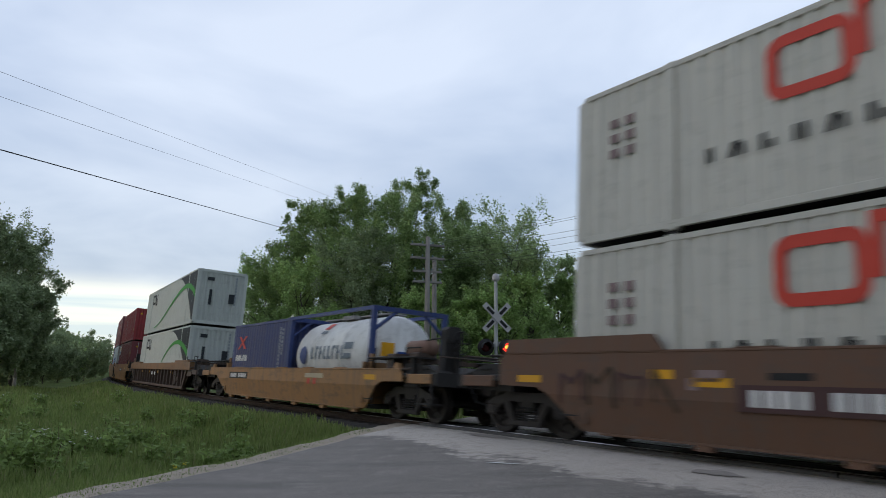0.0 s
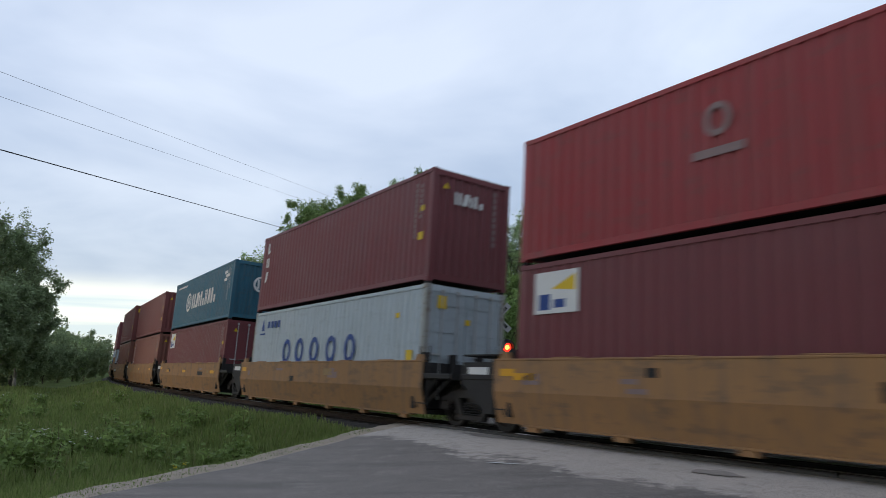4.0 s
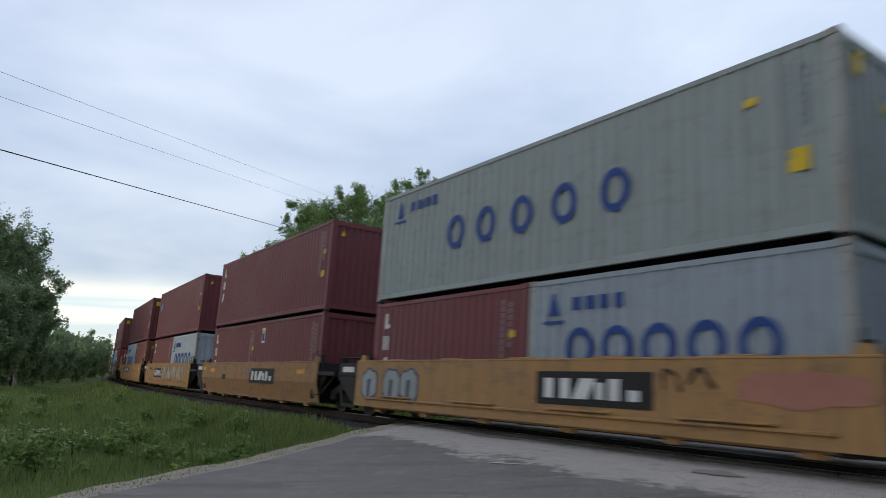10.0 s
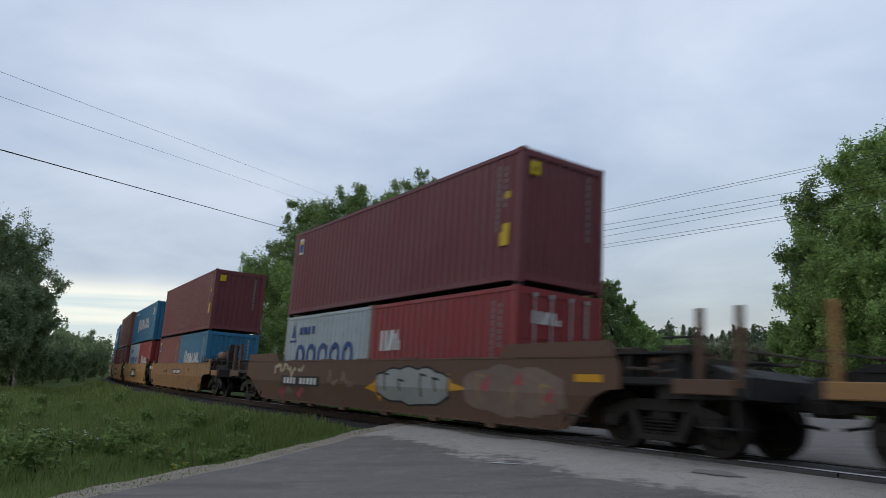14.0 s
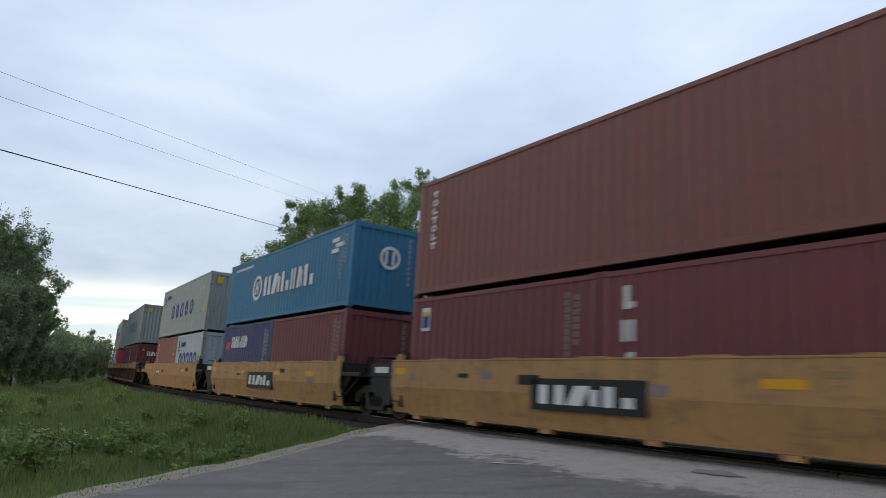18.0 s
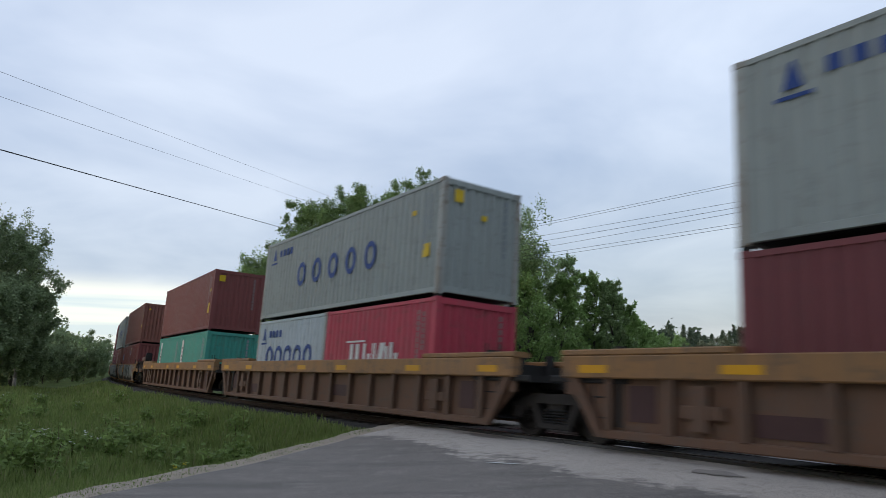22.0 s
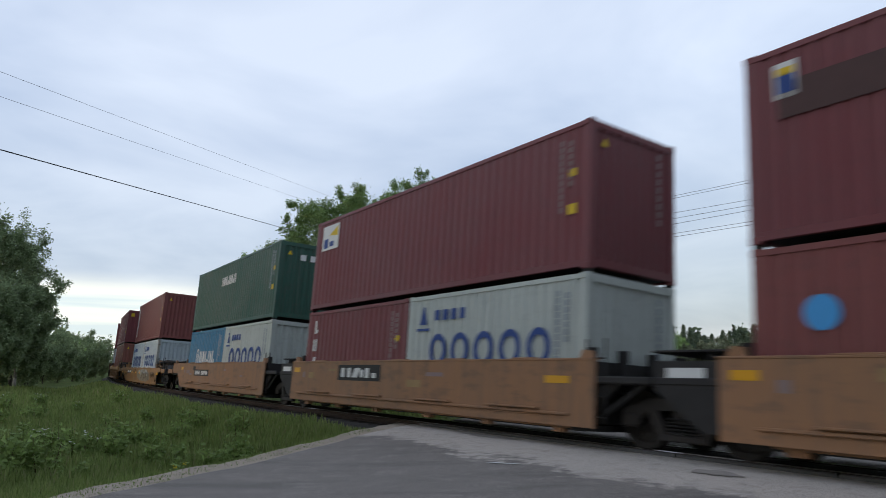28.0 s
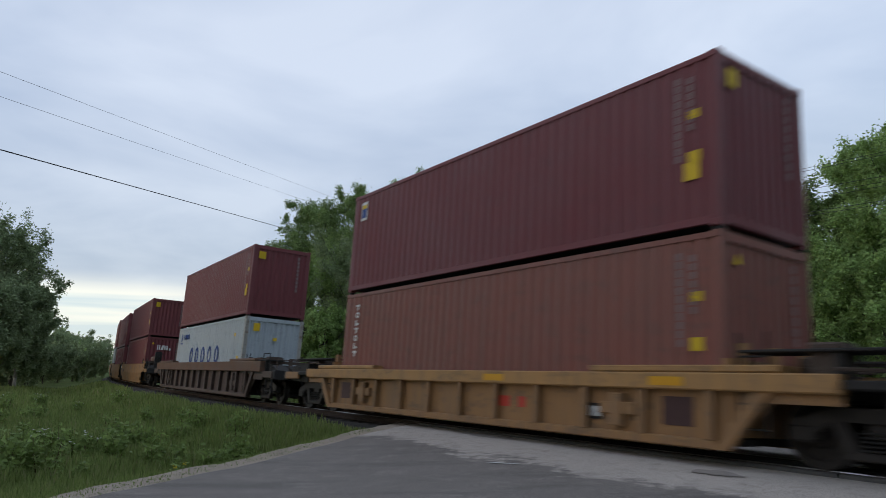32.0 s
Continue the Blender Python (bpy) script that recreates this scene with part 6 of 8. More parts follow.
fix_plate(w, "red_square", ("ttr",), lambda mk: mk.rect(2.62, 0.83, 0.2, 0.16).rect(3.08, 0.83, 0.2, 0.16), REDP, "red painted square", -1.455)
couple(92.6, w, None, [(F20, LOW, NAVY, "orange_cross"), (F20, LOW, None, "tank")])
w = ribbed_wagon(RIBTOP, DARKBROWN, "dark brown ribbed steel well wagon", u=9.9, half=9.3, step=0.95)
amber_strips(w, (-5.5, -2.6, 1.0, 5.2), 0.95, -1.415); number_plate(w, -0.8, 1.8, 0.85, 0.3, -1.415)
couple(70.75, w, (F53, HI, WHITEC, "swoosh"), [(F53, HI, WHITEC, "swoosh_low")], 0.47)
# five-unit set
w = ochre(True, False, False); number_plate(w, 1.6, 2.0, 0.98, 0.24, -1.455, BLACKP); small_prints(w, 4); amber_strips(w, (5.6, -5.6))
couple(48.9, w, (F40, LOW, RED, "round_mark"), [(F40, HI, MAROON, "badge_wide", "door")])
w = ochre(False, False, False); small_prints(w, 5)
couple(33.3, w, (F40, HI, MAROON, "tex_blocks"), [(F40, HI, PALE, "rings_large", "door")])
w = ochre(False, False, False); amber_strips(w, (-4.2, -0.2, 5.4), 1.02); small_prints(w, 6)
couple(17.28, w, (F40, LOW, TEALB, "word_large"), [(F40, HI, MAROON, "badge_wide", "door")])
w = ochre(False, False, False); amber_strips(w, (0.2, 5.3), 1.08); small_prints(w, 7)
couple(1.54, w, (F40, LOW, MAROON2, "emblem_red"), [(F40, HI, RUSTRED, "side_word")])
w = ochre(False, True, True, tall=True); number_plate(w, -4.0, 2.3, 0.88, 0.25, -1.455, BLACKP); amber_strips(w, (2.5, 5.8), 1.0); small_prints(w, 8)
couple(-14.3, w, (F40, HI, MAROON2, "decals_big"), [(F40, HI, RUSTRED, "side_word")])
# graffiti set
w = ochre(True, False, False, words="graffiti along its sides", tall=True)
graffiti(w, -6.35, -3.6, GRIME, None, [CYANP], 21, thick=0.85); carved(w, -3.6, -2.5, CREAMP, BLACKP, 22, pitch=0.6, trims=(UMBERP,))
carved(w, -2.5, 1.45, BLACKP, CREAMP, 28, pitch=1.1, lean=0.2, trims=(TANP,))
sprayed(w, "sprayed_block", ("gpink",), [[(-1.9, 0.24), (-1.25, 0.24), (-0.95, 1.36), (-1.75, 1.36)], rounded([(0.05, 0.62), (0.6, 0.72), (0.75, 1.3), (0.1, 1.34), (-0.15, 1.0)]), [(0.45, 0.45), (0.62, 0.42), (0.8, 0.8), (0.5, 0.85)]], PINKP, 0.012, "pink sprayed block")
sprayed(w, "sprayed_block", ("gcream",), [rounded([(0.2, 0.92), (0.45, 0.95), (0.45, 1.12), (0.2, 1.1)]), [(-2.3, 0.75), (-1.95, 0.7), (-2.0, 0.95), (-2.4, 0.9)], [(-0.75, 0.24), (-0.6, 0.24), (-0.55, 0.95), (-0.75, 0.95)]], CREAMP, 0.016, "cream sprayed block")
graffiti(w, 1.45, 6.42, UMBERP, None, [TANP], 23, thick=1.25); graffiti(w, 1.7, 6.2, None, None, [TANP, CREAMP, TANP], 50, thick=0.8)
couple(-34.2, w, (F40, HI, MAROON, "badge_wide"), [C20, C20], 0.43)
w = ochre(False, False, False, OCHRE2, "a graffiti scrawl", True); black_plate(w, 1.88, 2.62, 0.90, 0.58); [bubble(w, xa, xa + 0.72, 0.42, 1.22, SILVERP, DENIMP, None, 24 + j, 2) for j, xa in enumerate((-6.1, -5.0, -4.2))]; sprayed(w, "sprayed_slot", ("dsl",), [[(xa, 0.5), (xa + 0.14, 0.5), (xa + 0.18, 0.95), (xa + 0.02, 0.95)] for xa in (-5.85, -4.75, -3.95)], DENIMP, 0.012, "blue sprayed slot"); graffiti(w, 3.3, 4.3, None, None, [UMBERP], 42, 0.9, 1.3, 0.35); bubble(w, 4.6, 6.35, 0.72, 1.24, BLUSHP, None, None, 43, 3)
couple(-49.73, w, (F40, HI, GREY, "rings_large"), [R20, (F20, LOW, PALE2, "rings_small")])
w = ochre(False, False, False); black_plate(w, 1.55, 2.6, 0.93); small_prints(w, 12); amber_strips(w, (-4.8, 5.2), 1.1)
couple(-65.25, w, (F40, HI, MAROON, "three_blocks"), [R20, (F20, LOW, MAROON, "badge_only")], 0.375)
w = ochre(False, False, False, OCHRE2, "a pale graffiti scrawl", True); black_plate(w, -2.03, 2.64); graffiti(w, -1.2, 5.2, None, None, [SILVERP, CREAMP], 25, 0.55, 1.3); small_prints(w, 13)
couple(-80.75, w, (F40, HI, MAROON, "blue_dot_upper"), [(F20, LOW, MAROON2, "badge_only"), C20])
w = ochre(False, True, True, OCHRE2, "worn pale patches", True, tall=True); number_plate(w, -2.2, 2.9, 1.0, 0.3, -1.455, BLACKP); amber_strips(w, (2.6, 5.5), 1.1); small_prints(w, 14)
couple(-96.35, w, (F40, HI, MAROON, "badge"), [C20, (F20, LOW, RUSTRED, "side_word")], 0.43)
# single brown wagon
w = smooth_wagon(BROWN, "rusty brown steel well wagon with graffiti", True, True, True, 9.45, sill=1.44, pads=True, reach=-0.45, gear=False, tall=True)
number_plate(w, -4.0, 3.0, 0.82, 0.30, -1.455, BLACKP); graffiti(w, -6.2, -3.6, None, None, [CREAMP], 26, 0.98, 1.34, 0.4); graffiti(w, -5.9, -3.7, None, None, [PINKP, FADEDP], 44, 0.3, 0.62, 0.6)
sprayed(w, "sprayed_star", ("star",), [[(0.35, 0.72), (0.9, 0.62), (1.1, 0.4), (1.25, 0.8), (1.0, 1.05), (0.85, 0.86)], [(3.9, 0.62), (4.25, 0.75), (4.95, 0.8), (4.3, 0.92), (4.15, 1.12), (3.85, 1.0)]], ORANGEP, 0.001, "yellow sprayed star")
bubble(w, 1.0, 4.15, 0.36, 1.28, SILVERP, GRIME, GRIME, 27, 4); bubble(w, 4.75, 7.75, 0.26, 1.34, FADEDP, None, TANP, 29, 3)
sprayed(w, "sprayed_dash", ("rdash",), [[(5.3, 0.85), (5.7, 1.15), (5.55, 0.75)], [(6.35, 0.95), (6.6, 1.2), (6.65, 0.9)], [(7.2, 0.7), (7.5, 0.9), (7.4, 0.6)]], PINKP, 0.012, "red sprayed dash")
amber_strips(w, (8.3,), 1.08); graffiti(w, -1.9, -0.3, None, None, [FADEDP], 45, 0.75, 1.25, 0.5)
couple(-118.0, w, (F40, HI, MAROON, "badge"), [C20, (F20, LOW, RED, "cai", "door")])
# five-unit set
w = ochre(True, False, False); number_plate(w, 1.2, 1.9, 1.0, 0.24, -1.455, BLACKP); small_prints(w, 16)
couple(-140.5, w, (F40, HI, MAROON, "decals_big"), [(F20, LOW, MAROON2, "badge_only"), (F20, LOW, BLUE, "word_large")])
w = ochre(False, False, False, OCHRE2); black_plate(w, 0.08, 2.72, 0.79, 0.56); amber_strips(w, (-2.6, 2.9), 1.0); small_prints(w, 17)
couple(-156.0, w, (F40, LOW, BLUE, "word_large"), [C20, (F20, LOW, RED, "kline")])
w = ochre(False, False, False, OCHRE2); black_plate(w, -0.1, 2.66, 0.78, 0.56); amber_strips(w, (3.4,), 1.05); small_prints(w, 18)
couple(-171.6, w, (F40, HI, RUSTRED, "side_word"), [(F20, LOW, MAROON, "badge_only"), R20])
w = ochre(False, False, False, OCHRE2); black_plate(w, -0.2, 2.68, 0.78, 0.56); amber_strips(w, (-2.0, 1.5, 4.3), 1.05); small_prints(w, 19)
couple(-187.4, w, (F40, LOW, BLUE, "word_large"), [(F20, LOW, NAVY, "seaco"), (F20, LOW, MAROON, "")], 0.375)
w = ochre(False, True, True, OCHRE2); number_plate(w, -3.4, 1.2, 0.95, 0.22, -1.455, BLACKP); amber_strips(w, (3.6,), 1.05); small_prints(w, 20)
couple(-203.25, w, (F40, HI, GREY, "rings_wide"), [R20C, C20])
# ribbed wagons
for S, up, lo, ends in ((-224.7, (F40, HI, GREY, "rings_large"), [(F20, LOW, MAROON, ""), (F20, LOW, MAROON, "tex_blocks")], (True, False, 9.62, 10.0, False)),
                        (-244.6, (F40, HI, GREY, "rings_wide"), [C20, (F20, LOW, PINKRED, "kline")], (False, False, 10.0, 9.87, False)),
                        (-264.35, (F40, HI, MAROON2, "decals_big"), [(F20, LOW, TEAL, "white_tab"), (F20, LOW, TEAL, "white_tab")], (False, True, 9.88, 9.62, True))):
    fo, ro, uf, ub, rb = ends
    w = ribbed_wagon(OCHRE, BROWN, "brown ribbed steel well wagon with a yellow top chord", fo, ro, uf, over=0.12, back=ub, rear_bogie=rb)
    amber_strips(w, (-8.6, -5.9, -0.9, 1.9, 5.7, 8.55), 1.23, -1.525); fix_plate(w, "dark_plate", ("rdk",), lambda mk: mk.rect(-5.3, 0.5, 1.05, 0.3).rect(1.6, 0.62, 1.0, 0.3), DARKPATCH, "dark rectangular plate", -1.375)
    couple(S, w, up, lo)
# silver graffiti set
w = ochre(True, False, False, words="silver graffiti shapes")
bubble(w, -6.4, -5.35, 0.3, 1.36, TANOCHRE, None, None, 37, 2); bubble(w, -6.2, -5.5, 0.55, 1.15, PINKP, None, CREAMP, 38, 2)
graffiti(w, -5.4, -1.85, GRIME, None, [SILVERP], 31, thick=1.9); carved(w, -1.85, -0.75, UMBERP, PINKP, 32, pitch=0.4, trims=(ORANGEP, CREAMP)); bubble(w, -1.75, -1.0, 0.75, 1.34, ORANGEP, PINKP, None, 46, 2)
graffiti(w, -0.75, 5.0, GRIME, None, [SILVERP], 33, thick=2.1); carved(w, 5.0, 6.3, SILVERP, PINKP, 47, pitch=0.6, trims=(CREAMP,))
fix_plate(w, "number_frame", ("nfr",), lambda mk: mk.ring(7.15, 1.2, 0.2, 0.11, 0.03), WHITEP, "white framed notice", -1.457)
couple(-286.08, w, (F40, HI, RUSTRED, "side_word"), [R20B, (F20, LOW, MAROON2, "badge_only")], 0.39)
w = ochre(False, False, False, words="silver graffiti shapes"); graffiti(w, -6.4, 6.4, GRIME, None, [SILVERP], 34, thick=1.95)
couple(-301.6, w, (F40, HI, GREY, "rings_large"), [R20, R20C])
w = ochre(False, False, False, TANOCHRE, ledge=True); black_plate(w, -1.9, 2.58, 1.12, 0.46); amber_strips(w, (3.8,), 1.0); small_prints(w, 26)
couple(-317.3, w, (F40, HI, MAROON, "dark_patches"), [R20B, R20])
w = ochre(False, False, False, TANOCHRE, ledge=True); black_plate(w, -1.98, 2.4, 1.1, 0.42); amber_strips(w, (5.6,), 1.05); small_prints(w, 27)
couple(-332.6, w, (F40, HI, MAROON, "badge_wide"), [R20, (F20, LOW, WHITEC, "rings_small")], 0.4)
w = ochre(False, True, True, TANOCHRE, ledge=True); number_plate(w, -2.3, 2.6, 0.97, 0.28, -1.455, BLACKP); small_prints(w, 28)
couple(-348.18, w, (F40, HI, GREEN, "green_word"), [(F20, LOW, BLUE, "word_large"), (F20, LOW, WHITEC, "rings_small")], 0.385)
w = smooth_wagon(OCHRE, "ochre yellow steel well wagon with pale graffiti along its sides", True, True, True, 9.7, sill=1.14, gear=False)
number_plate(w, -4.54, 2.45, 0.88, 0.24, -1.455, BLACKP); bubble(w, -0.15, 5.6, 0.22, 1.1, SMEARP, None, None, 35, 5); graffiti(w, 0.3, 5.2, None, None, [GRIME, UMBERP], 39, 0.3, 1.04, 0.28); graffiti(w, 0.6, 5.0, None, None, [SILVERP], 51, 0.7, 1.06, 0.7)
graffiti(w, -2.6, -0.7, None, None, [GRIME], 36, 0.66, 1.04, 0.28); graffiti(w, -9.0, -6.4, None, None, [UMBERP], 48, 0.5, 1.04, 0.3); graffiti(w, 6.2, 8.2, None, None, [UMBERP], 49, 0.45, 1.04, 0.3)
amber_strips(w, (-9.47, -6.96, -3.03, 8.9), 0.82)
fix_plate(w, "reflector_strip", ("asx",), lambda mk: mk.rect(-0.75, 0.82, 0.6, 0.13).rect(1.37, 0.82, 0.6, 0.13), ORANGEP, "amber reflective strip", -1.472)
couple(-369.9, w, (F40, HI, MAROON2, "white_panel"), [C20, C20], 0.37)
w = ribbed_wagon(OCHRE2, OCHRE, "yellow ribbed steel well wagon", u=8.1, half=6.9, step=1.1, top=1.19)
amber_strips(w, (5.3, 1.2), 1.06, -1.525); fix_plate(w, "red_bar", ("ttb",), lambda mk: mk.rect(1.3, 0.62, 0.5, 0.2).rect(1.9, 0.62, 0.2, 0.2), REDP, "faded red painted bar", -1.367); number_plate(w, 3.7, 0.45, 0.55, 0.26, -1.375, BLACKP)
couple(-391.8, w, (F40, HI, MAROON, "badge"), [(F40, HI, RUSTRED, "side_word")], 0.45)
w = ribbed_wagon(BROWN, DARKBROWN, "dark brown ribbed steel well wagon", u=9.0, half=8.6)
couple(-413.2, w, (F40, HI, MAROON, "decals_big"), [(F40, HI, PALE, "rings_large")])
w = ochre(True, False, False); small_prints(w, 32)
couple(-436.6, w, (F40, LOW, MAROON, "decals_big"), [(F40, HI, MAROON, "tex_blocks")])
for i, (a, b) in enumerate(((MAROON, MAROON), (MAROON2, GREY), (MAROON, RUSTRED), (GREY, MAROON), (MAROON, MAROON2))):
    w = ochre(False, i == 4, i == 4)
    couple(-452.4 - 15.8 * i, w, (F40, HI, a, "decals" if a is not GREY else "rings_large"), [(F40, HI if i % 2 else LOW, b, "")])


def motions():
    """The train rolls past at a steady speed, its wheels turn while they come by, and the trees sway in a light wind."""
    times = [0.5 * i for i in range(65)]
    for ob, S, u, z in MOVING:
        offset = Matrix.Translation((u, 0, z))
        walk(ob, [(t, body_pose(S + SPEED * (t - 6.5)) @ offset) for t in times])
    for i, (ob, rest, amp) in enumerate(SWAY):
        rows = []
        for j in range(33):
            a = amp * (0.6 * math.sin(j * 0.55 + i * 0.4) + 0.4 * math.sin(j * 1.31 + i * 1.7))
            rows.append((float(j), rest @ Matrix.Rotation(radians(a), 4, "Y") @ Matrix.Rotation(radians(0.4 * a), 4, "X")))
        walk(ob, rows)
    homes = {ob: S for ob, S, u, z in MOVING}
    for wheel, x in WHEELSETS:
        S = homes[wheel.parent.parent]
        home = wheel.location.copy()
        t0, t1 = 6.5 + (-46 - S) / SPEED, 6.5 + (26 - S) / SPEED
        f0, f1 = max(0, math.ceil(t0 * FPS)), min(32 * FPS, math.floor(t1 * FPS))
        rows = []
        for f in sorted({0, 32 * FPS, *range(f0, f1 + 1)}):
            g = min(max(f, f0), f1) if f1 > f0 else 0
            rows.append((f / FPS, Matrix.Translation(home) @ Matrix.Rotation((g - f0) / FPS * SPEED / WHEEL_R % (2 * math.pi), 4, "Y")))
        walk(wheel, rows)


# ---------- trees and bushes ----------
SWAY = []                      # trees that move in the wind: thing, pose at rest, degrees

def leaf_material(name, dark, light, trans=0.36):
    k = Mat(name)
    geo = k.n.new("ShaderNodeNewGeometry")
    c = k.ramp(geo.outputs["Random Per Island"], [(0.0, scaled(dark, 0.8)), (0.6, light), (1.0, scaled(light, 1.5))])
    c = k.mix(k.noise(0.25, 3), c, scaled(dark, 0.8))
    k.done(c, 0.6, 0, 0.28)
    tr = k.node("ShaderNodeBsdfTranslucent")
    k.l.new(c, tr.inputs["Color"])
    mx = k.node("ShaderNodeMixShader", Fac=trans)
    k.l.new(k.b.outputs[0], mx.inputs[1]); k.l.new(tr.outputs[0], mx.inputs[2])
    out = [n for n in k.n if n.bl_idname == "ShaderNodeOutputMaterial"][0]
    k.l.new(mx.outputs[0], out.inputs["Surface"])
    return k.m


LEAF = leaf_material("poplar_leaves", (0.162, 0.243, 0.081), (0.243, 0.351, 0.124))
LEAFL = leaf_material("light_ash_leaves", (0.246, 0.343, 0.143), (0.355, 0.474, 0.217), 0.45)
LEAFB = leaf_material("bright_maple_leaves", (0.241, 0.358, 0.118), (0.370, 0.526, 0.185), 0.5)
LEAFD = leaf_material("deep_willow_leaves", (0.192, 0.258, 0.132), (0.288, 0.366, 0.186))
NEEDLE = leaf_material("spruce_needles", (0.100, 0.140, 0.085), (0.155, 0.200, 0.120), 0.15)
LEAFS = leaf_material("pale_olive_scrub_leaves", (0.17, 0.185, 0.105), (0.27, 0.29, 0.175))
BARK = plain("grey_brown_bark", (0.085, 0.075, 0.062), 0.9, 0, 0.35, 7, 0.8)
BIRCH = plain("pale_birch_bark", (0.30, 0.28, 0.25), 0.85, 0, 0.35, 5, 0.5)


def leaf_cloud(name, centres, radii, per, size, mat, rng, flat=0.55):
    """Many small bent leaf sprays round the clump centres."""
    C = np.repeat(np.array(centres), per, axis=0)
    R = np.repeat(np.array(radii), per)[:, None]
    n = len(C)
    d = rng.normal(size=(n, 3))
    d /= np.linalg.norm(d, axis=1)[:, None]
    p = C + rng.normal(size=(n, 3)) * R * 0.60 * np.array([0.9, 0.9, 1.15])
    a = rng.normal(size=(n, 3)); a[:, 2] *= flat
    a /= np.linalg.norm(a, axis=1)[:, None]
    b = np.cross(a, rng.normal(size=(n, 3)))
    b /= np.linalg.norm(b, axis=1)[:, None]
    s = size * (0.55 + 0.9 * rng.random((n, 1)))
    fold = np.cross(a, b) * s * 0.25
    V = np.stack([p - a * s, p + b * s * 0.5 + fold, p + a * s, p - b * s * 0.5 + fold], axis=1).reshape(-1, 3)
    idx = np.arange(n * 4)
    me = bpy.data.meshes.new(name)
    me.vertices.add(n * 4); me.vertices.foreach_set("co", V.ravel())
    me.loops.add(n * 4); me.loops.foreach_set("vertex_index", idx)
    me.polygons.add(n); me.polygons.foreach_set("loop_start", idx[::4]); me.polygons.foreach_set("loop_total", np.full(n, 4))
    me.materials.append(mat)
    me.update(calc_edges=True)
    return me


def tree(x, y, height, spread, leaf, label, seed, base=0.22, per=70, size=0.17, trunk_r=0.16, lobes=9, bark=None, density=1.0, name="tree", clump=1.0, cone=False):
    rng = np.random.default_rng(seed)
    rnd = random.Random(seed)
    z0 = float(ground_z(x, y)[0]) - 0.05
    t = thing(name, label, "tree", m=Matrix.Translation((x, y, z0)))
    bark = bark or BARK
    # trunk bends a little
    tops = [Vector((0, 0, 0))]
    for i in range(1, 8):
        tops.append(Vector((rnd.uniform(-0.12, 0.12) * i * 0.6, rnd.uniform(-0.12, 0.12) * i * 0.6, height * 0.92 * i / 7)))
    b = Build()
    for i in range(7):
        b.tube(tops[i], tops[i + 1], trunk_r * (1 - i / 7.6), trunk_r * (1 - (i + 1) / 7.6), 8)
    put("trunk", b.mesh("trunk", bark, True), t)
    centres, radii = [], []
    limbs = Build()
    n = int(lobes * 3)
    wide = [rnd.uniform(0.72, 1.15) for _ in range(7)]
    for i in range(n):
        f = base + (0.98 - base) * (i + rnd.random()) / n
        k = min(6, int(f / 0.92 * 7))
        root = tops[k].lerp(tops[k + 1], min(1, max(0, f / 0.92 * 7 - k)))
        prof = math.sin(math.pi * min(1, max(0.03, (f - base) / (1.06 - base))) ** 0.8) ** 0.65
        if cone:
            prof = 1.15 * (1.02 - f) ** 0.75
        ang = i * 2.399 + rnd.uniform(-0.5, 0.5)
        reach = spread * prof * rnd.uniform(0.5, 1.1) * wide[int(ang / 0.9) % 7]
        rise = rnd.uniform(0.55, 1.5)
        tip = root + Vector((math.cos(ang) * reach, math.sin(ang) * reach, rise * reach + 0.15))
        knee = root.lerp(tip, 0.5) + Vector((0, 0, -0.05 * reach))
        r0 = trunk_r * 0.34 * (1.15 - f)
        limbs.tube(root, knee, r0, r0 * 0.6, 5)
        limbs.tube(knee, tip, r0 * 0.6, 0.008, 5)
        # side shoots, each with its own leaf clumps
        for q in range(5):
            start = root.lerp(knee, rnd.uniform(0.5, 1)) if q < 2 else knee.lerp(tip, rnd.uniform(0.1, 1))
            d = Vector((math.cos(ang) + rnd.uniform(-1.1, 1.1), math.sin(ang) + rnd.uniform(-1.1, 1.1), rnd.uniform(-0.15, 1.3))).normalized()
            long = spread * rnd.uniform(0.12, 0.34) + 0.15
            end = start + d * long
            limbs.tube(start, end, r0 * 0.35, 0.005, 4)
            for e in (0.55, 1.0):
                centres.append(tuple(start.lerp(end, e))); radii.append(clump * rnd.uniform(0.55, 1.0) * (0.085 * spread + 0.13))
        centres.append(tuple(tip)); radii.append(0.09 * spread + 0.1)
    put("branchwork", limbs.mesh("branchwork", bark), t)["kind"] = "stuff"
    if height > 5.5:
        SWAY.append((t, Matrix.Translation((x, y, z0)), 0.7 if leaf is LEAFD else 0.35))
    crown = put("crown", leaf_cloud("crown", centres, radii, max(4, int(per * density * 1.05)), size, leaf, rng), t, None, "loose crown of small green leaves")
    return t


def spruce(x, y, height, seed, name="spruce_tree"):
    rng = np.random.default_rng(seed)
    z0 = float(ground_z(x, y)[0]) - 0.05
    t = thing(name, "dark green pointed conifer in the far tree line", "tree", "far conifers", m=Matrix.Translation((x, y, z0)))
    put("trunk", Build().tube((0, 0, 0), (0, 0, height), 0.16, 0.02, 7).mesh("trunk", BARK), t)
    cs, rs = [], []
    for i in range(46):
        f = 0.12 + 0.88 * i / 46
        r = (1 - f) * height * 0.20 + 0.12
        a = i * 2.4
        cs.append((math.cos(a) * r * 0.65, math.sin(a) * r * 0.65, f * height)); rs.append(r * 0.55 + 0.12)
    put("crown", leaf_cloud("crown", cs, rs, 46, 0.15, NEEDLE, rng, 0.3), t, None, "dark needled crown")
    return t


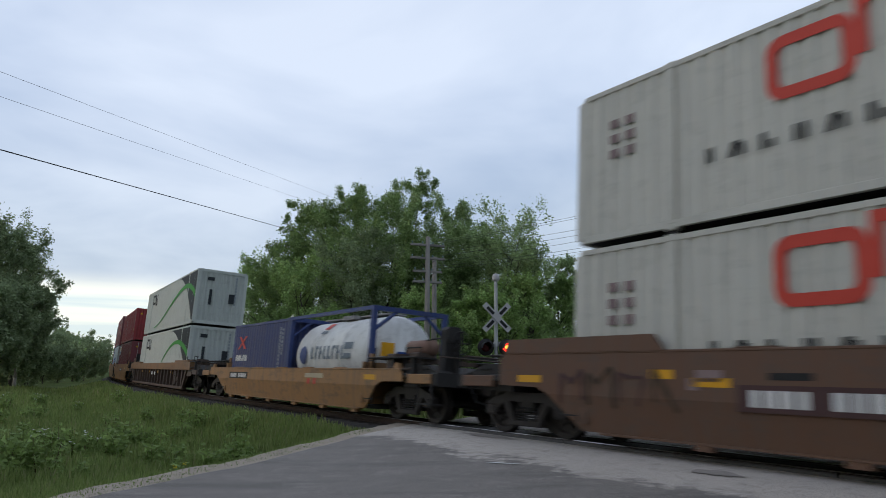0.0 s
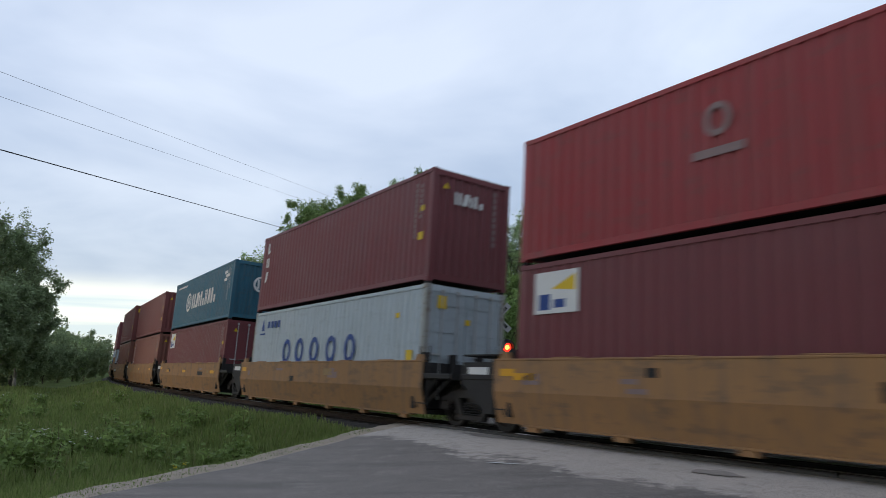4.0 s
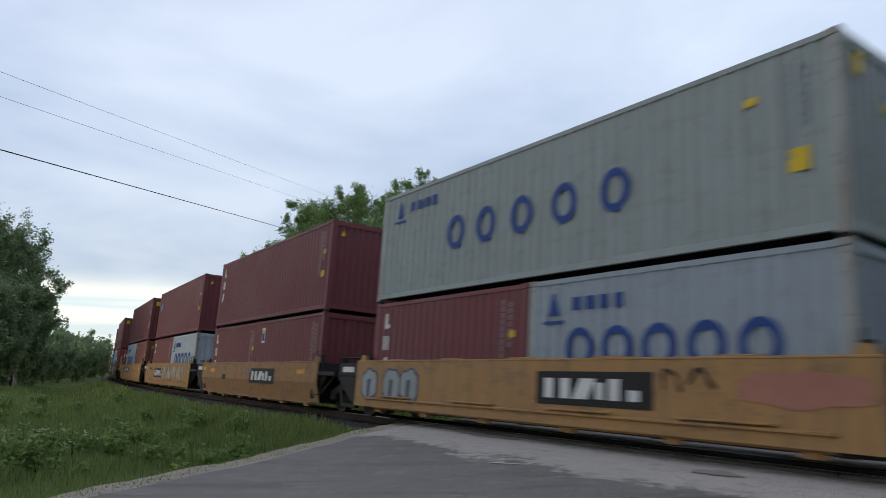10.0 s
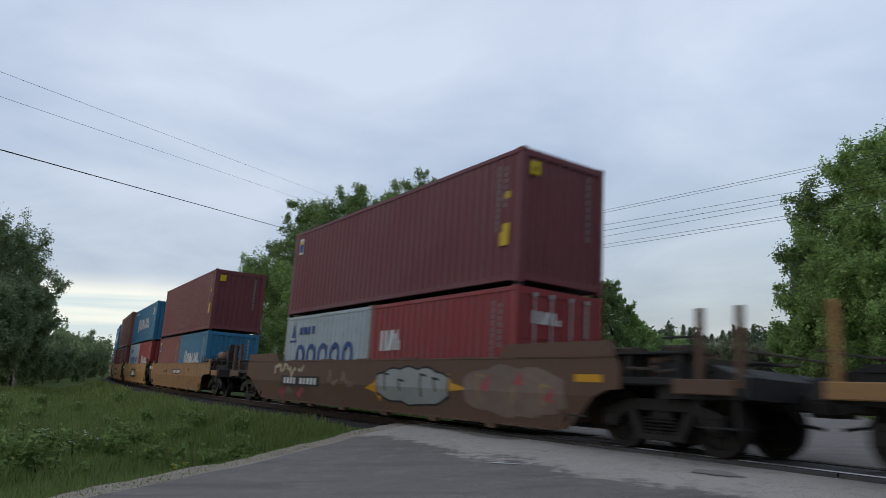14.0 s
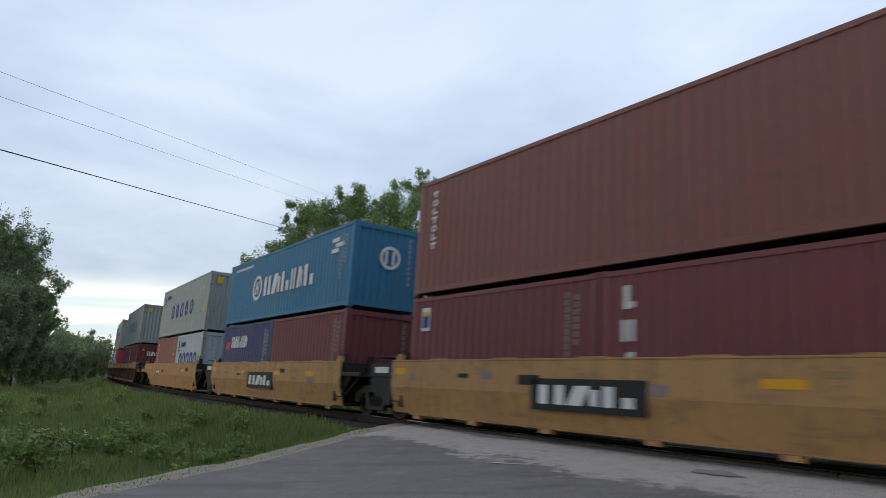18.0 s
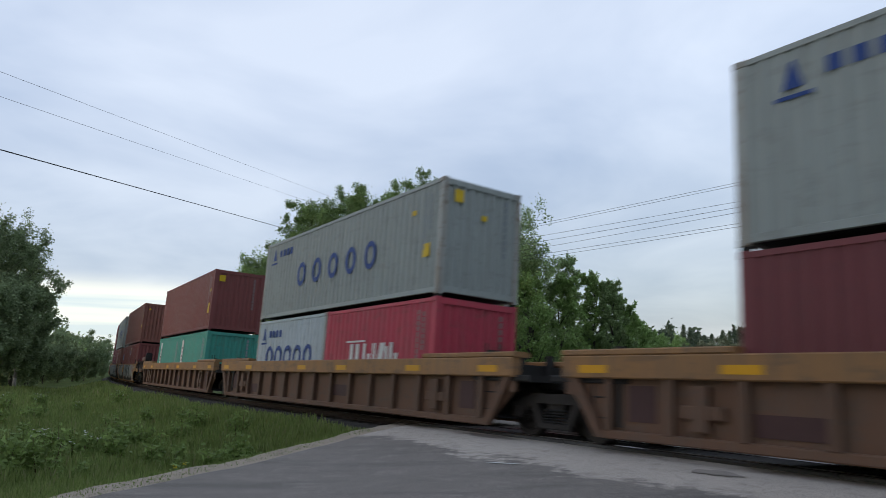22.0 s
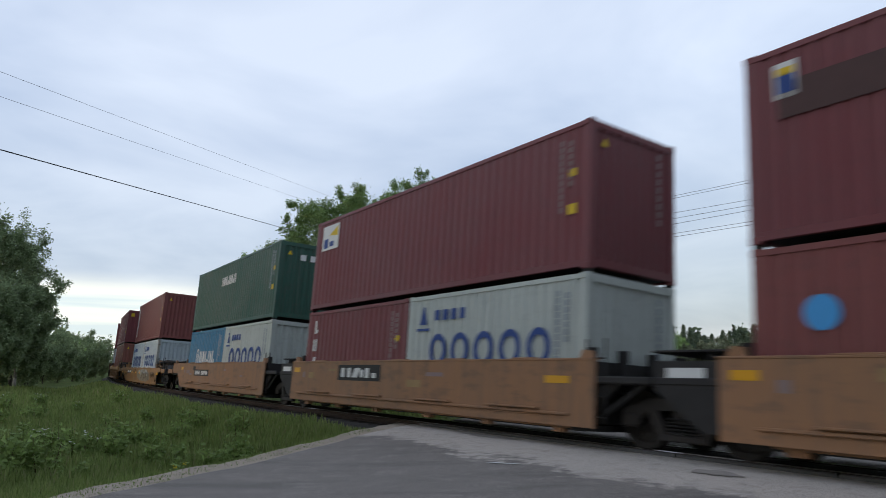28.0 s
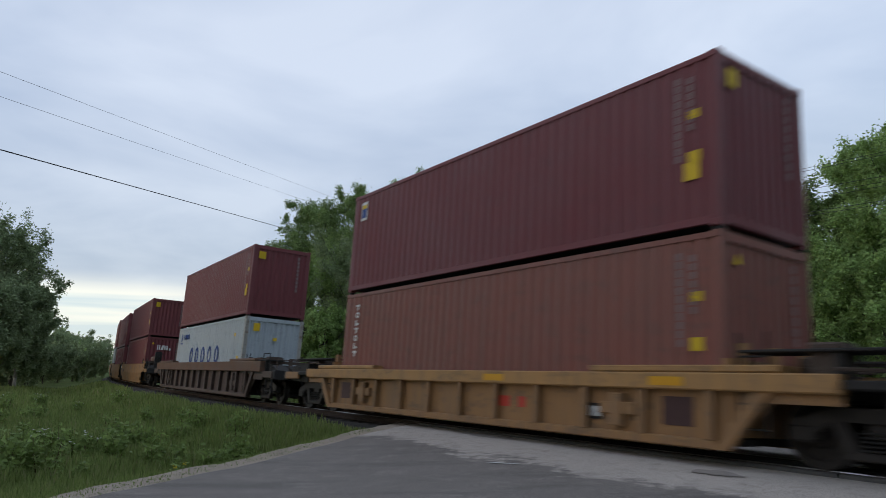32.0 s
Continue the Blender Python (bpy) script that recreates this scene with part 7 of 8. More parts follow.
# middle wood behind the track
def at(px_angle, dist):
    """Place at a bearing (tangent to the right of the view) and distance along it."""
    return dist * px_angle, dist


def bearing(x):
    return (x - 784) / 1228.4 / math.cos(radians(PITCH))


MID = "broad leafy poplar in the wood behind the track"
mid = [(500, 52, 10.7, 2.8, LEAF), (548, 54, 13.6, 2.4, LEAF), (612, 56, 15.6, 2.6, LEAF), (585, 49, 12.2, 3.4, LEAF), (655, 50, 13.0, 3.6, LEAF), (700, 54, 14.6, 2.7, LEAFL),
       (738, 57, 17.0, 2.4, LEAF), (690, 46, 10.2, 3.4, LEAF), (628, 45, 8.6, 3.2, LEAFD), (540, 46, 7.8, 3.0, LEAFB), (800, 52, 13.4, 2.6, LEAFL), (838, 49, 10.4, 2.8, LEAFL),
       (470, 60, 9.6, 3.2, LEAFB), (455, 66, 9.0, 3.2, LEAFL), (820, 58, 12.6, 3.2, LEAF), (770, 48, 9.0, 3.2, LEAF)]
for i, (px, dd, hh, sp, lf) in enumerate(mid):
    x, y = at(bearing(px), dd)
    tree(x, y, hh * 1.06, sp, lf, MID, 100 + i, base=0.08, per=66, size=0.082, lobes=11)
for i, (px, dd, hh, sp) in enumerate([(905, 46, 10.3, 3.2), (880, 50, 10.2, 2.9), (942, 47, 8.8, 2.4)]):
    x, y = at(bearing(px), dd)
    tree(x, y, hh * 1.08, sp, LEAFL, "thinly leaved ash tree with open branches", 140 + i, base=0.26, per=26, size=0.082, lobes=13, clump=0.95)
for i, (px, dd, hh, sp, lf) in enumerate([(870, 42, 6.2, 2.6, LEAFB), (930, 44, 7.4, 2.6, LEAFB), (985, 48, 8.0, 1.9, LEAFB), (1012, 56, 11.2, 1.7, LEAFL), (1045, 53, 9.2, 1.6, LEAFB), (1075, 52, 8.4, 1.6, LEAFL), (1098, 54, 7.4, 1.5, LEAFB),
                                          (1120, 60, 6.2, 2.2, LEAFB), (820, 42, 5.4, 2.6, LEAFB), (745, 42, 6.0, 2.8, LEAFB), (585, 42, 5.2, 2.4, LEAFB), (1150, 66, 4.8, 2.4, LEAFB)]):
    x, y = at(bearing(px), dd)
    tree(x, y, hh, sp, lf, "bright green young tree beside the line", 160 + i, base=0.05, per=44, size=0.08, lobes=14, cone=True, clump=0.62)
# wood on the far right
for i, (px, dd, hh, sp, lf) in enumerate([(1475, 40, 12.2, 2.6, LEAF), (1545, 38, 13.6, 3.4, LEAFB), (1600, 34, 13.0, 3.4, LEAFB), (1500, 36, 8.5, 3.0, LEAFB), (1430, 44, 9.6, 2.0, LEAFD), (1450, 38, 5.0, 2.4, LEAFB),
                                          (1560, 33, 6.6, 3.0, LEAFB), (1640, 40, 14.5, 3.6, LEAF), (1395, 48, 4.2, 1.8, LEAFB), (1430, 52, 3.6, 2.2, LEAFL)]):
    x, y = at(bearing(px), dd)
    tree(x, y, hh, sp, lf, "tall bright green maple at the roadside", 190 + i, base=0.08, per=80, size=0.09, lobes=11)
# wood on the left
for i, (px, dd, hh, sp, lf) in enumerate([(12, 62, 12.4, 3.6, LEAFD), (-40, 58, 12.3, 4.0, LEAFD), (44, 66, 12.0, 3.0, LEAFD), (52, 60, 7.0, 2.9, LEAFD), (-90, 52, 11.2, 4.0, LEAFD), (10, 54, 6.4, 3.4, LEAFD), (70, 74, 8.4, 2.4, LEAFD), (-30, 50, 5.8, 3.0, LEAFD)]):
    x, y = at(bearing(px), dd)
    tree(x, y, hh * 1.08, sp, lf, "dark leafy willow at the meadow's edge", 220 + i, base=0.14, per=60, size=0.11, lobes=11, bark=BIRCH if i in (3, 5) else BARK)


def far_wood(name, label, spots, leaf, seed, size, per):
    """A far belt of trees, too many to tell apart."""
    rng = np.random.default_rng(seed)
    cs, rs = [], []
    for x, y, h, w in spots:
        z = float(ground_z(x, y)[0])
        for q in range(9):
            f = 0.12 + 0.85 * rng.random()
            k = w * (1.05 - 0.75 * f)
            cs.append((x + rng.uniform(-1, 1) * k, y + rng.uniform(-1, 1) * k, z + h * f)); rs.append(w * (0.55 - 0.25 * f) + 0.2)
    ob = new(name, leaf_cloud(name, cs, rs, per, size, leaf, rng))
    tagged(ob, label, "trees", kind="stuff")


rng0 = random.Random(5)
spots = []
for i in range(150):
    px = rng0.uniform(-320, 420)
    dd = rng0.uniform(150, 240)
    x, y = at(bearing(px), dd)
    spots.append((x, y, rng0.uniform(5.5, 11), rng0.uniform(2.4, 4)))
lat0 = np.abs(lateral([s[0] for s in spots], [s[1] for s in spots]))
far_wood("far_wood", "distant green broadleaf wood beyond the meadow", [s for s, l in zip(spots, lat0) if l > 12], LEAFD, 301, 0.6, 26)
spots = []
for i in range(260):
    px = rng0.uniform(880, 2400)
    dd = rng0.uniform(150, 230)
    x, y = at(bearing(px), dd)
    spots.append((x, y, rng0.uniform(8, 12), rng0.uniform(2.2, 3.6)))
lat0 = np.abs(lateral([s[0] for s in spots], [s[1] for s in spots]))
far_wood("far_wood", "distant dark mixed wood beyond the road", [s for s, l in zip(spots, lat0) if l > 12], NEEDLE, 302, 0.55, 26)
for i in range(34):
    px = 1130 + i * 9.5 + rng0.uniform(-4, 4)
    x, y = at(bearing(px), rng0.uniform(135, 150))
    spruce(x, y, rng0.uniform(8.0, 11.0), 320 + i)
# unseen wood added behind the camera and to its sides, blocks low skylight and closes the place
spots = []
for i in range(230):
    a = radians(rng0.uniform(70, 290))
    dd = rng0.uniform(20, 55)
    spots.append((dd * math.sin(a), dd * math.cos(a), rng0.uniform(11, 17), rng0.uniform(2.5, 4)))
lat0 = np.abs(lateral([s[0] for s in spots], [s[1] for s in spots]))
far_wood("wood_belt", "unseen green wood added around the crossing to block low skylight", [s for s, l in zip(spots, lat0) if l > 9 and not (Q0 - 4 < s[0] * RY - s[1] * RX < Q1 + 4)], LEAF, 303, 0.5, 20)

# ---------- level crossing signal ----------
GALV = plain("galvanised_grey_steel", (0.36, 0.37, 0.37), 0.5, 0.3, 0.15)
SIGNW = plain("weathered_white_sign", (0.36, 0.36, 0.35), 0.5, 0, 0.1)
k = Mat("lit_red_lens")
k.b.inputs["Emission Color"].default_value = (1.0, 0.03, 0.015, 1)
k.b.inputs["Emission Strength"].default_value = 2.6
LENS_ON = k.done((0.5, 0.02, 0.02), 0.3)
k = Mat("glowing_lamp_core")
k.b.inputs["Emission Color"].default_value = (1.0, 0.50, 0.05, 1)
k.b.inputs["Emission Strength"].default_value = 4.5
LENS_CORE = k.done((0.8, 0.3, 0.2), 0.3)
LENS_OFF = plain("dark_red_lens", (0.05, 0.008, 0.008), 0.25, 0, 0.1)


def crossing_signal(x, y, face):
    z0 = float(ground_z(x, y)[0])
    t = thing("crossing_signal", "grey railway crossing signal with crossed boards and red lamps", "crossing signal", m=Matrix.Translation((x, y, z0)) @ Matrix.Rotation(face, 4, "Z"))
    put("mast", Build().tube((0, 0, 0), (0, 0, 4.45), 0.062, 0.058, 14).box(-0.2, 0.2, -0.2, 0.2, 0, 0.22, 0.02).mesh("mast", GALV), t, None, "galvanised round mast")
    put("bell", Build().lathe([(0.02, 4.45), (0.10, 4.46), (0.13, 4.52), (0.13, 4.60), (0.09, 4.70), (0.0, 4.73)], 18, "z").mesh("bell", SIGNW, True), t, None, "pale round bell")
    for a in (45, -45):
        bd = put("crossbuck_board", Build().box(-0.62, 0.62, -0.012, 0.012, -0.10, 0.10).mesh("crossbuck_board", SIGNW), t, Matrix.Translation((0, -0.085 - (0.03 if a > 0 else 0), 3.22)) @ Matrix.Rotation(radians(a), 4, "Y"), "weathered white board")
        put("board_marks", Build().box(-0.48, -0.16, -0.016, -0.012, -0.05, 0.05).box(0.16, 0.48, -0.016, -0.012, -0.05, 0.05).mesh("board_marks", BLACKP), bd, None, "dark letter bars")
    put("lamp_arm", Build().tube((-0.42, 0, 2.32), (0.42, 0, 2.38), 0.035, n=10).tube((0, -0.02, 2.25), (0, -0.02, 2.4), 0.09, n=12).mesh("lamp_arm", GALV), t)
    for sx, lit in ((-0.40, False), (0.33, True)):
        h = put("lamp_housing", Build().lathe([(0.0, 0.18), (0.09, 0.16), (0.17, 0.06), (0.17, -0.02), (0.28, -0.03), (0.28, -0.05)], 24, "y").mesh("lamp_housing", BLACKP, True), t, Matrix.Translation((sx, -0.1, 2.22)), "black lamp with a round backplate")
        hood = Build()
        for i in range(12):
            a0, a1 = radians(-10 + 200 * i / 12), radians(-10 + 200 * (i + 1) / 12)
            hood.add([(0.17 * math.cos(a0), -0.05, 0.17 * math.sin(a0)), (0.17 * math.cos(a1), -0.05, 0.17 * math.sin(a1)), (0.16 * math.cos(a1), -0.30, 0.16 * math.sin(a1)), (0.16 * math.cos(a0), -0.30, 0.16 * math.sin(a0)),
                      (0.178 * math.cos(a0), -0.05, 0.178 * math.sin(a0)), (0.178 * math.cos(a1), -0.05, 0.178 * math.sin(a1)), (0.168 * math.cos(a1), -0.30, 0.168 * math.sin(a1)), (0.168 * math.cos(a0), -0.30, 0.168 * math.sin(a0))],
                     [(0, 1, 2, 3), (4, 7, 6, 5), (2, 6, 7, 3)])
        put("hood", hood.mesh("hood", BLACKP), h, None, "black sun hood")
        put("lens", Build().lathe([(0.0, -0.075), (0.08, -0.07), (0.15, -0.05)], 22, "y").mesh("lens", LENS_ON if lit else LENS_OFF, True), h, None, "lit red lens" if lit else "dark red lens")
        if lit:
            put("lamp_core", Build().lathe([(0.0, -0.085), (0.05, -0.083), (0.075, -0.076)], 16, "y").mesh("lamp_core", LENS_CORE, True), h, None, "glowing lamp core")
    return t


x, y = at(bearing(877), 23.5)
crossing_signal(x, y, radians(12))

# ---------- telegraph pole and wires ----------
POLEW = plain("weathered_grey_pole_wood", (0.20, 0.19, 0.175), 0.85, 0, 0.3, 8, 0.5)
WIREM = plain("dark_overhead_wire", (0.05, 0.052, 0.058), 0.6)
INSUL = plain("glass_insulator", (0.18, 0.26, 0.25), 0.25)


def telegraph_pole(x, y, turn, h, arms):
    z0 = float(ground_z(x, y)[0])
    t = thing("telegraph_pole", "weathered grey wooden telegraph pole with crossarms", "utility pole", "telegraph poles", m=Matrix.Translation((x, y, z0)) @ Matrix.Rotation(turn, 4, "Z"))
    put("pole", Build().tube((0, 0, 0), (0, 0, h), 0.17, 0.11, 12).mesh("pole", POLEW, True), t)
    ins = Build().lathe([(0.0, 0.0), (0.035, 0.02), (0.045, 0.07), (0.03, 0.12), (0.0, 0.13)], 8, "z").mesh("insulator", INSUL, True)
    for z, w in arms:
        a = put("crossarm", Build().box(-w, w, -0.06, 0.06, z - 0.06, z + 0.06, 0.01).mesh("crossarm", POLEW), t)
        for i in range(4):
            xx = -w + 0.1 + (2 * w - 0.2) * i / 3
            put("insulator", ins, a, Matrix.Translation((xx, 0, z + 0.06)))
        put("brace", Build().tube((-w * 0.5, 0.07, z - 0.04), (0, 0.12, z - 0.5), 0.015, n=5).tube((w * 0.5, 0.07, z - 0.04), (0, 0.12, z - 0.5), 0.015, n=5).mesh("brace", GRIME), t)
    return t


def wire(name, a, b, sag, label, r=0.012):
    n = 26
    pts = []
    for i in range(n + 1):
        f = i / n
        pts.append(Vector(a).lerp(Vector(b), f) - Vector((0, 0, sag * 4 * f * (1 - f))))
    run = (Vector(b) - Vector(a)).normalized()
    u = run.orthogonal().normalized()
    w = run.cross(u)
    vs = [p + u * (r * math.cos(q * 1.2566)) + w * (r * math.sin(q * 1.2566)) for p in pts for q in range(5)]
    fs = [(i * 5 + q, i * 5 + (q + 1) % 5, i * 5 + 5 + (q + 1) % 5, i * 5 + 5 + q) for i in range(n) for q in range(5)]
    tagged(new(name, mesh_of(name, vs, fs, WIREM)), label, "wire", "overhead wires")


def sight(px, py, dist):
    """Point seen in that direction, dist metres ahead."""
    p = radians(PITCH)
    X, Y = (px - 784) / 1228.4, (441 - py) / 1228.4
    c, s = math.cos(radians(ROLL)), math.sin(radians(ROLL))
    X, Y = c * X - s * Y, s * X + c * Y
    d = Vector((X, math.cos(p) - Y * math.sin(p), math.sin(p) + Y * math.cos(p)))
    return Vector(EYE) + d * (dist / d.y)


px_, py_ = at(bearing(757), 36.0)
ARMS = [(8.35, 0.95), (7.65, 0.95), (6.95, 0.8), (6.4, 0.8)]
telegraph_pole(px_, py_, TH + radians(76), 8.8, ARMS)
telegraph_pole(px_ + 0.35, py_ + 0.9, TH + radians(76), 7.9, [])
# wires along the line, towards a pole out of sight
for i, (y0, y1) in enumerate(((390, 292), (394, 297), (413, 331), (423, 341), (434, 349), (446, 372), (452, 378))):
    a = sight(760 if i < 4 else 764, 430 + (y0 - 390) * 0.75, 36.0)
    m1, m2 = sight(985, y0, 31.0), sight(1450, y1, 22.5)
    b = m2 + (m2 - m1) * 0.9
    wire("telegraph_wire", a, m1, 0.05, "thin dark telegraph wire along the railway", 0.0065)
    wire("telegraph_wire", m1, b, 0.02, "thin dark telegraph wire along the railway", 0.0075)
for x0, y0, x1, y1, r in ((0, 127, 600, 354, 0.0042), (0, 171, 575, 367, 0.0042), (0, 265, 520, 409, 0.014)):
    a, b = sight(x0, y0, 14.0), sight(x1, y1, 44.0)
    wire("power_wire", a + (a - b) * 0.6, b, 0.0, "thin dark overhead wire beside the road", r)


# ---------- grass and weeds ----------
def grass_material(name, stops):
    k = Mat(name)
    geo = k.n.new("ShaderNodeNewGeometry")
    c = k.ramp(geo.outputs["Random Per Island"], stops)
    c = k.mix(k.ramp(k.noise(0.5, 4), [(0.4, (0, 0, 0)), (0.65, (0.6, 0.6, 0.6))]), c, (0.16, 0.20, 0.06))
    k.done(c, 0.6, 0, 0.25)
    tr = k.node("ShaderNodeBsdfTranslucent")
    k.l.new(c, tr.inputs["Color"])
    mx = k.node("ShaderNodeMixShader", Fac=0.35)
    k.l.new(k.b.outputs[0], mx.inputs[1]); k.l.new(tr.outputs[0], mx.inputs[2])
    out = [n for n in k.n if n.bl_idname == "ShaderNodeOutputMaterial"][0]
    k.l.new(mx.outputs[0], out.inputs["Surface"])
    return k.m


GRASS = grass_material("meadow_grass_blades", [(0.0, (0.135, 0.195, 0.058)), (0.45, (0.212, 0.288, 0.080)), (0.85, (0.285, 0.348, 0.118)), (1.0, (0.32, 0.29, 0.16))])
WEED = leaf_material("broad_weed_leaves", (0.18, 0.265, 0.075), (0.275, 0.375, 0.115))
FLOWERW = plain("white_flower_heads", (0.55, 0.56, 0.50), 0.8)
FLOWERY = plain("yellow_flower_heads", (0.65, 0.50, 0.03), 0.8)
RUSH = plain("dry_brown_stalks", (0.12, 0.085, 0.05), 0.9)


def blades(name, xs, ys, heights, widths, mat, rng, lean=0.35):
    n = len(xs)
    z = ground_z(xs, ys) - 0.02
    a = rng.random(n) * 2 * math.pi
    u = np.stack([np.cos(a), np.sin(a), np.zeros(n)], 1) * (widths[:, None] * 0.5)
    b = rng.random(n) * 2 * math.pi
    tilt = np.stack([np.cos(b), np.sin(b), np.zeros(n)], 1) * (heights * lean * rng.random(n))[:, None]
    p = np.stack([xs, ys, z], 1)
    up = np.stack([np.zeros(n), np.zeros(n), heights], 1)
    V = np.stack([p - u, p + u, p + u * 0.7 + up * 0.6 + tilt * 0.4, p + up + tilt, p - u * 0.7 + up * 0.6 + tilt * 0.4], 1).reshape(-1, 3)
    me = bpy.data.meshes.new(name)
    idx = np.arange(n * 5)
    me.vertices.add(n * 5); me.vertices.foreach_set("co", V.ravel())
    me.loops.add(n * 5); me.loops.foreach_set("vertex_index", idx)
    me.polygons.add(n); me.polygons.foreach_set("loop_start", idx[::5]); me.polygons.foreach_set("loop_total", np.full(n, 5))
    me.materials.append(mat)
    me.update(calc_edges=True)
    return me


def sow(n, near_w, rng, r0, r1, a0, a1):
    """Places in a sector round the camera, denser close by."""
    r = r0 * (r1 / r0) ** (rng.random(n) ** near_w)
    a = radians(a0) + (radians(a1) - radians(a0)) * rng.random(n)
    return r * np.sin(a), r * np.cos(a)


rg = np.random.default_rng(77)
x, y = sow(190000, 1.0, rg, 9.0, 75.0, -44, 6)
lt, q = lateral(x, y), x * RY - y * RX
ok = (q < Q0 + 0.36 + 0.10 * np.sin(x * 2.3 + y * 1.1) - 0.42 * rg.random(len(q))) & (lt > 1.72 + 0.55 * rg.random(len(q)))
x, y, lt, q = x[ok], y[ok], lt[ok], q[ok]
r = np.hypot(x, y)
tall = smooth(0.0, 2.2, Q0 - q) * smooth(0.6, 2.7, lt)
clumpy = 0.5 + 0.5 * np.sin(x * 1.7 + 2 * np.sin(y * 0.9)) * np.sin(y * 1.3 + x * 0.4)
h = (0.07 + 0.30 * tall * (0.45 + 0.75 * clumpy)) * (0.6 + 0.7 * rg.random(len(x)))
tagged(new("meadow_grass", blades("meadow_grass", x, y, h, 0.010 + 0.0011 * r + 0.006 * rg.random(len(x)), GRASS, rg)), "tall uneven green meadow grass", "grass", kind="stuff")
x, y = sow(60000, 0.8, rg, 18.0, 70.0, -12, 48)
lt, q = lateral(x, y), x * RY - y * RX
ok = (lt < -1.7) & ((q < Q0 + 0.3) | (q > Q1 + 2.6))
x, y = x[ok], y[ok]
r = np.hypot(x, y)
h = (0.16 + 0.30 * rg.random(len(x)))
tagged(new("verge_grass", blades("verge_grass", x, y, h, 0.012 + 0.0012 * r, GRASS, rg)), "rough green verge grass behind the track", "grass", kind="stuff")


def weed_kind(seed, h, flower=None):
    """Meshes of one weed: stems, broad leaves and flower heads."""
    r = np.random.default_rng(seed)
    st = Build()
    cs, heads = [], []
    for i in range(9):
        a, d = r.random() * 6.28, r.random() * 0.16
        tip = Vector((math.cos(a) * (d + 0.22 * r.random()), math.sin(a) * (d + 0.22 * r.random()), h * (0.65 + 0.5 * r.random())))
        st.tube((math.cos(a) * d, math.sin(a) * d, 0), tip, 0.007, 0.003, 4)
        for q in range(5):
            cs.append(tuple(Vector((math.cos(a) * d, math.sin(a) * d, 0)).lerp(tip, 0.25 + 0.18 * q)))
        heads.append(tip)
    leaves = leaf_cloud("leaves", cs, [0.09] * len(cs), 7, 0.055, WEED, r)
    fl = None
    if flower:
        fb = Build()
        for tp in heads[:6]:
            for q in range(4):
                o = tp + Vector((r.uniform(-0.05, 0.05), r.uniform(-0.05, 0.05), r.uniform(-0.01, 0.03)))
                fb.tube(o, o + Vector((0, 0, 0.012)), 0.018, 0.010, 6)
        fl = fb.mesh("flower_heads", flower)
    return st.mesh("stems", RUSH), leaves, fl


KINDS = [weed_kind(1, 0.45), weed_kind(2, 0.6, FLOWERW), weed_kind(3, 0.38), weed_kind(4, 0.7), weed_kind(5, 0.35, FLOWERY)]
rw = random.Random(9)
sets = []
# thick stands of weeds, as they grow in the meadow
for cx, cy, sp, n, kk in ((-5.3, 14.6, 1.1, 16, (0, 2)), (-4.3, 15.6, 0.8, 10, (0, 2)), (-7.6, 12.2, 1.3, 16, (2, 3, 0)), (-8.2, 15.0, 1.8, 14, (3, 1, 0)), (-10.5, 19.0, 2.4, 14, (3, 0, 2)),
                          (-6.9, 17.8, 1.6, 14, (0, 3)), (-13.5, 25.0, 3.0, 16, (3, 0)), (-5.2, 13.4, 0.3, 3, (4,)), (-7.4, 21.5, 1.6, 12, (3, 2)), (-18, 33, 4, 14, (3, 1))):
    for i in range(round(n * 0.42)):
        x, y = rw.gauss(cx, sp * 0.6), rw.gauss(cy, sp * 0.6)
        if float(lateral(x, y)[0]) < 2.4 or x * RY - y * RX > Q0 - 0.35:
            continue
        sets.append((x, y, rw.choice(kk)))
for x, y, kk in sets:
    st, lv, fl = KINDS[kk]
    g = 0.8 + 0.5 * rw.random()
    t = thing("weed", ("leafy green weed in the meadow", "tall weed with white flower heads", "low broad-leaved green weed", "tall green weed among the grass", "weed with small yellow flowers")[kk], "weed", "weeds in the meadow",
              m=Matrix.Translation((x, y, float(ground_z(x, y)[0]) - 0.02)) @ Matrix.Rotation(rw.random() * 6.28, 4, "Z") @ Matrix.Scale(g, 4))
    put("stem", st, t, None, "thin dry stems")["kind"] = "stuff"
    put("foliage", lv, t)
    if fl:
        put("flower_head", fl, t, None, "small flower heads")
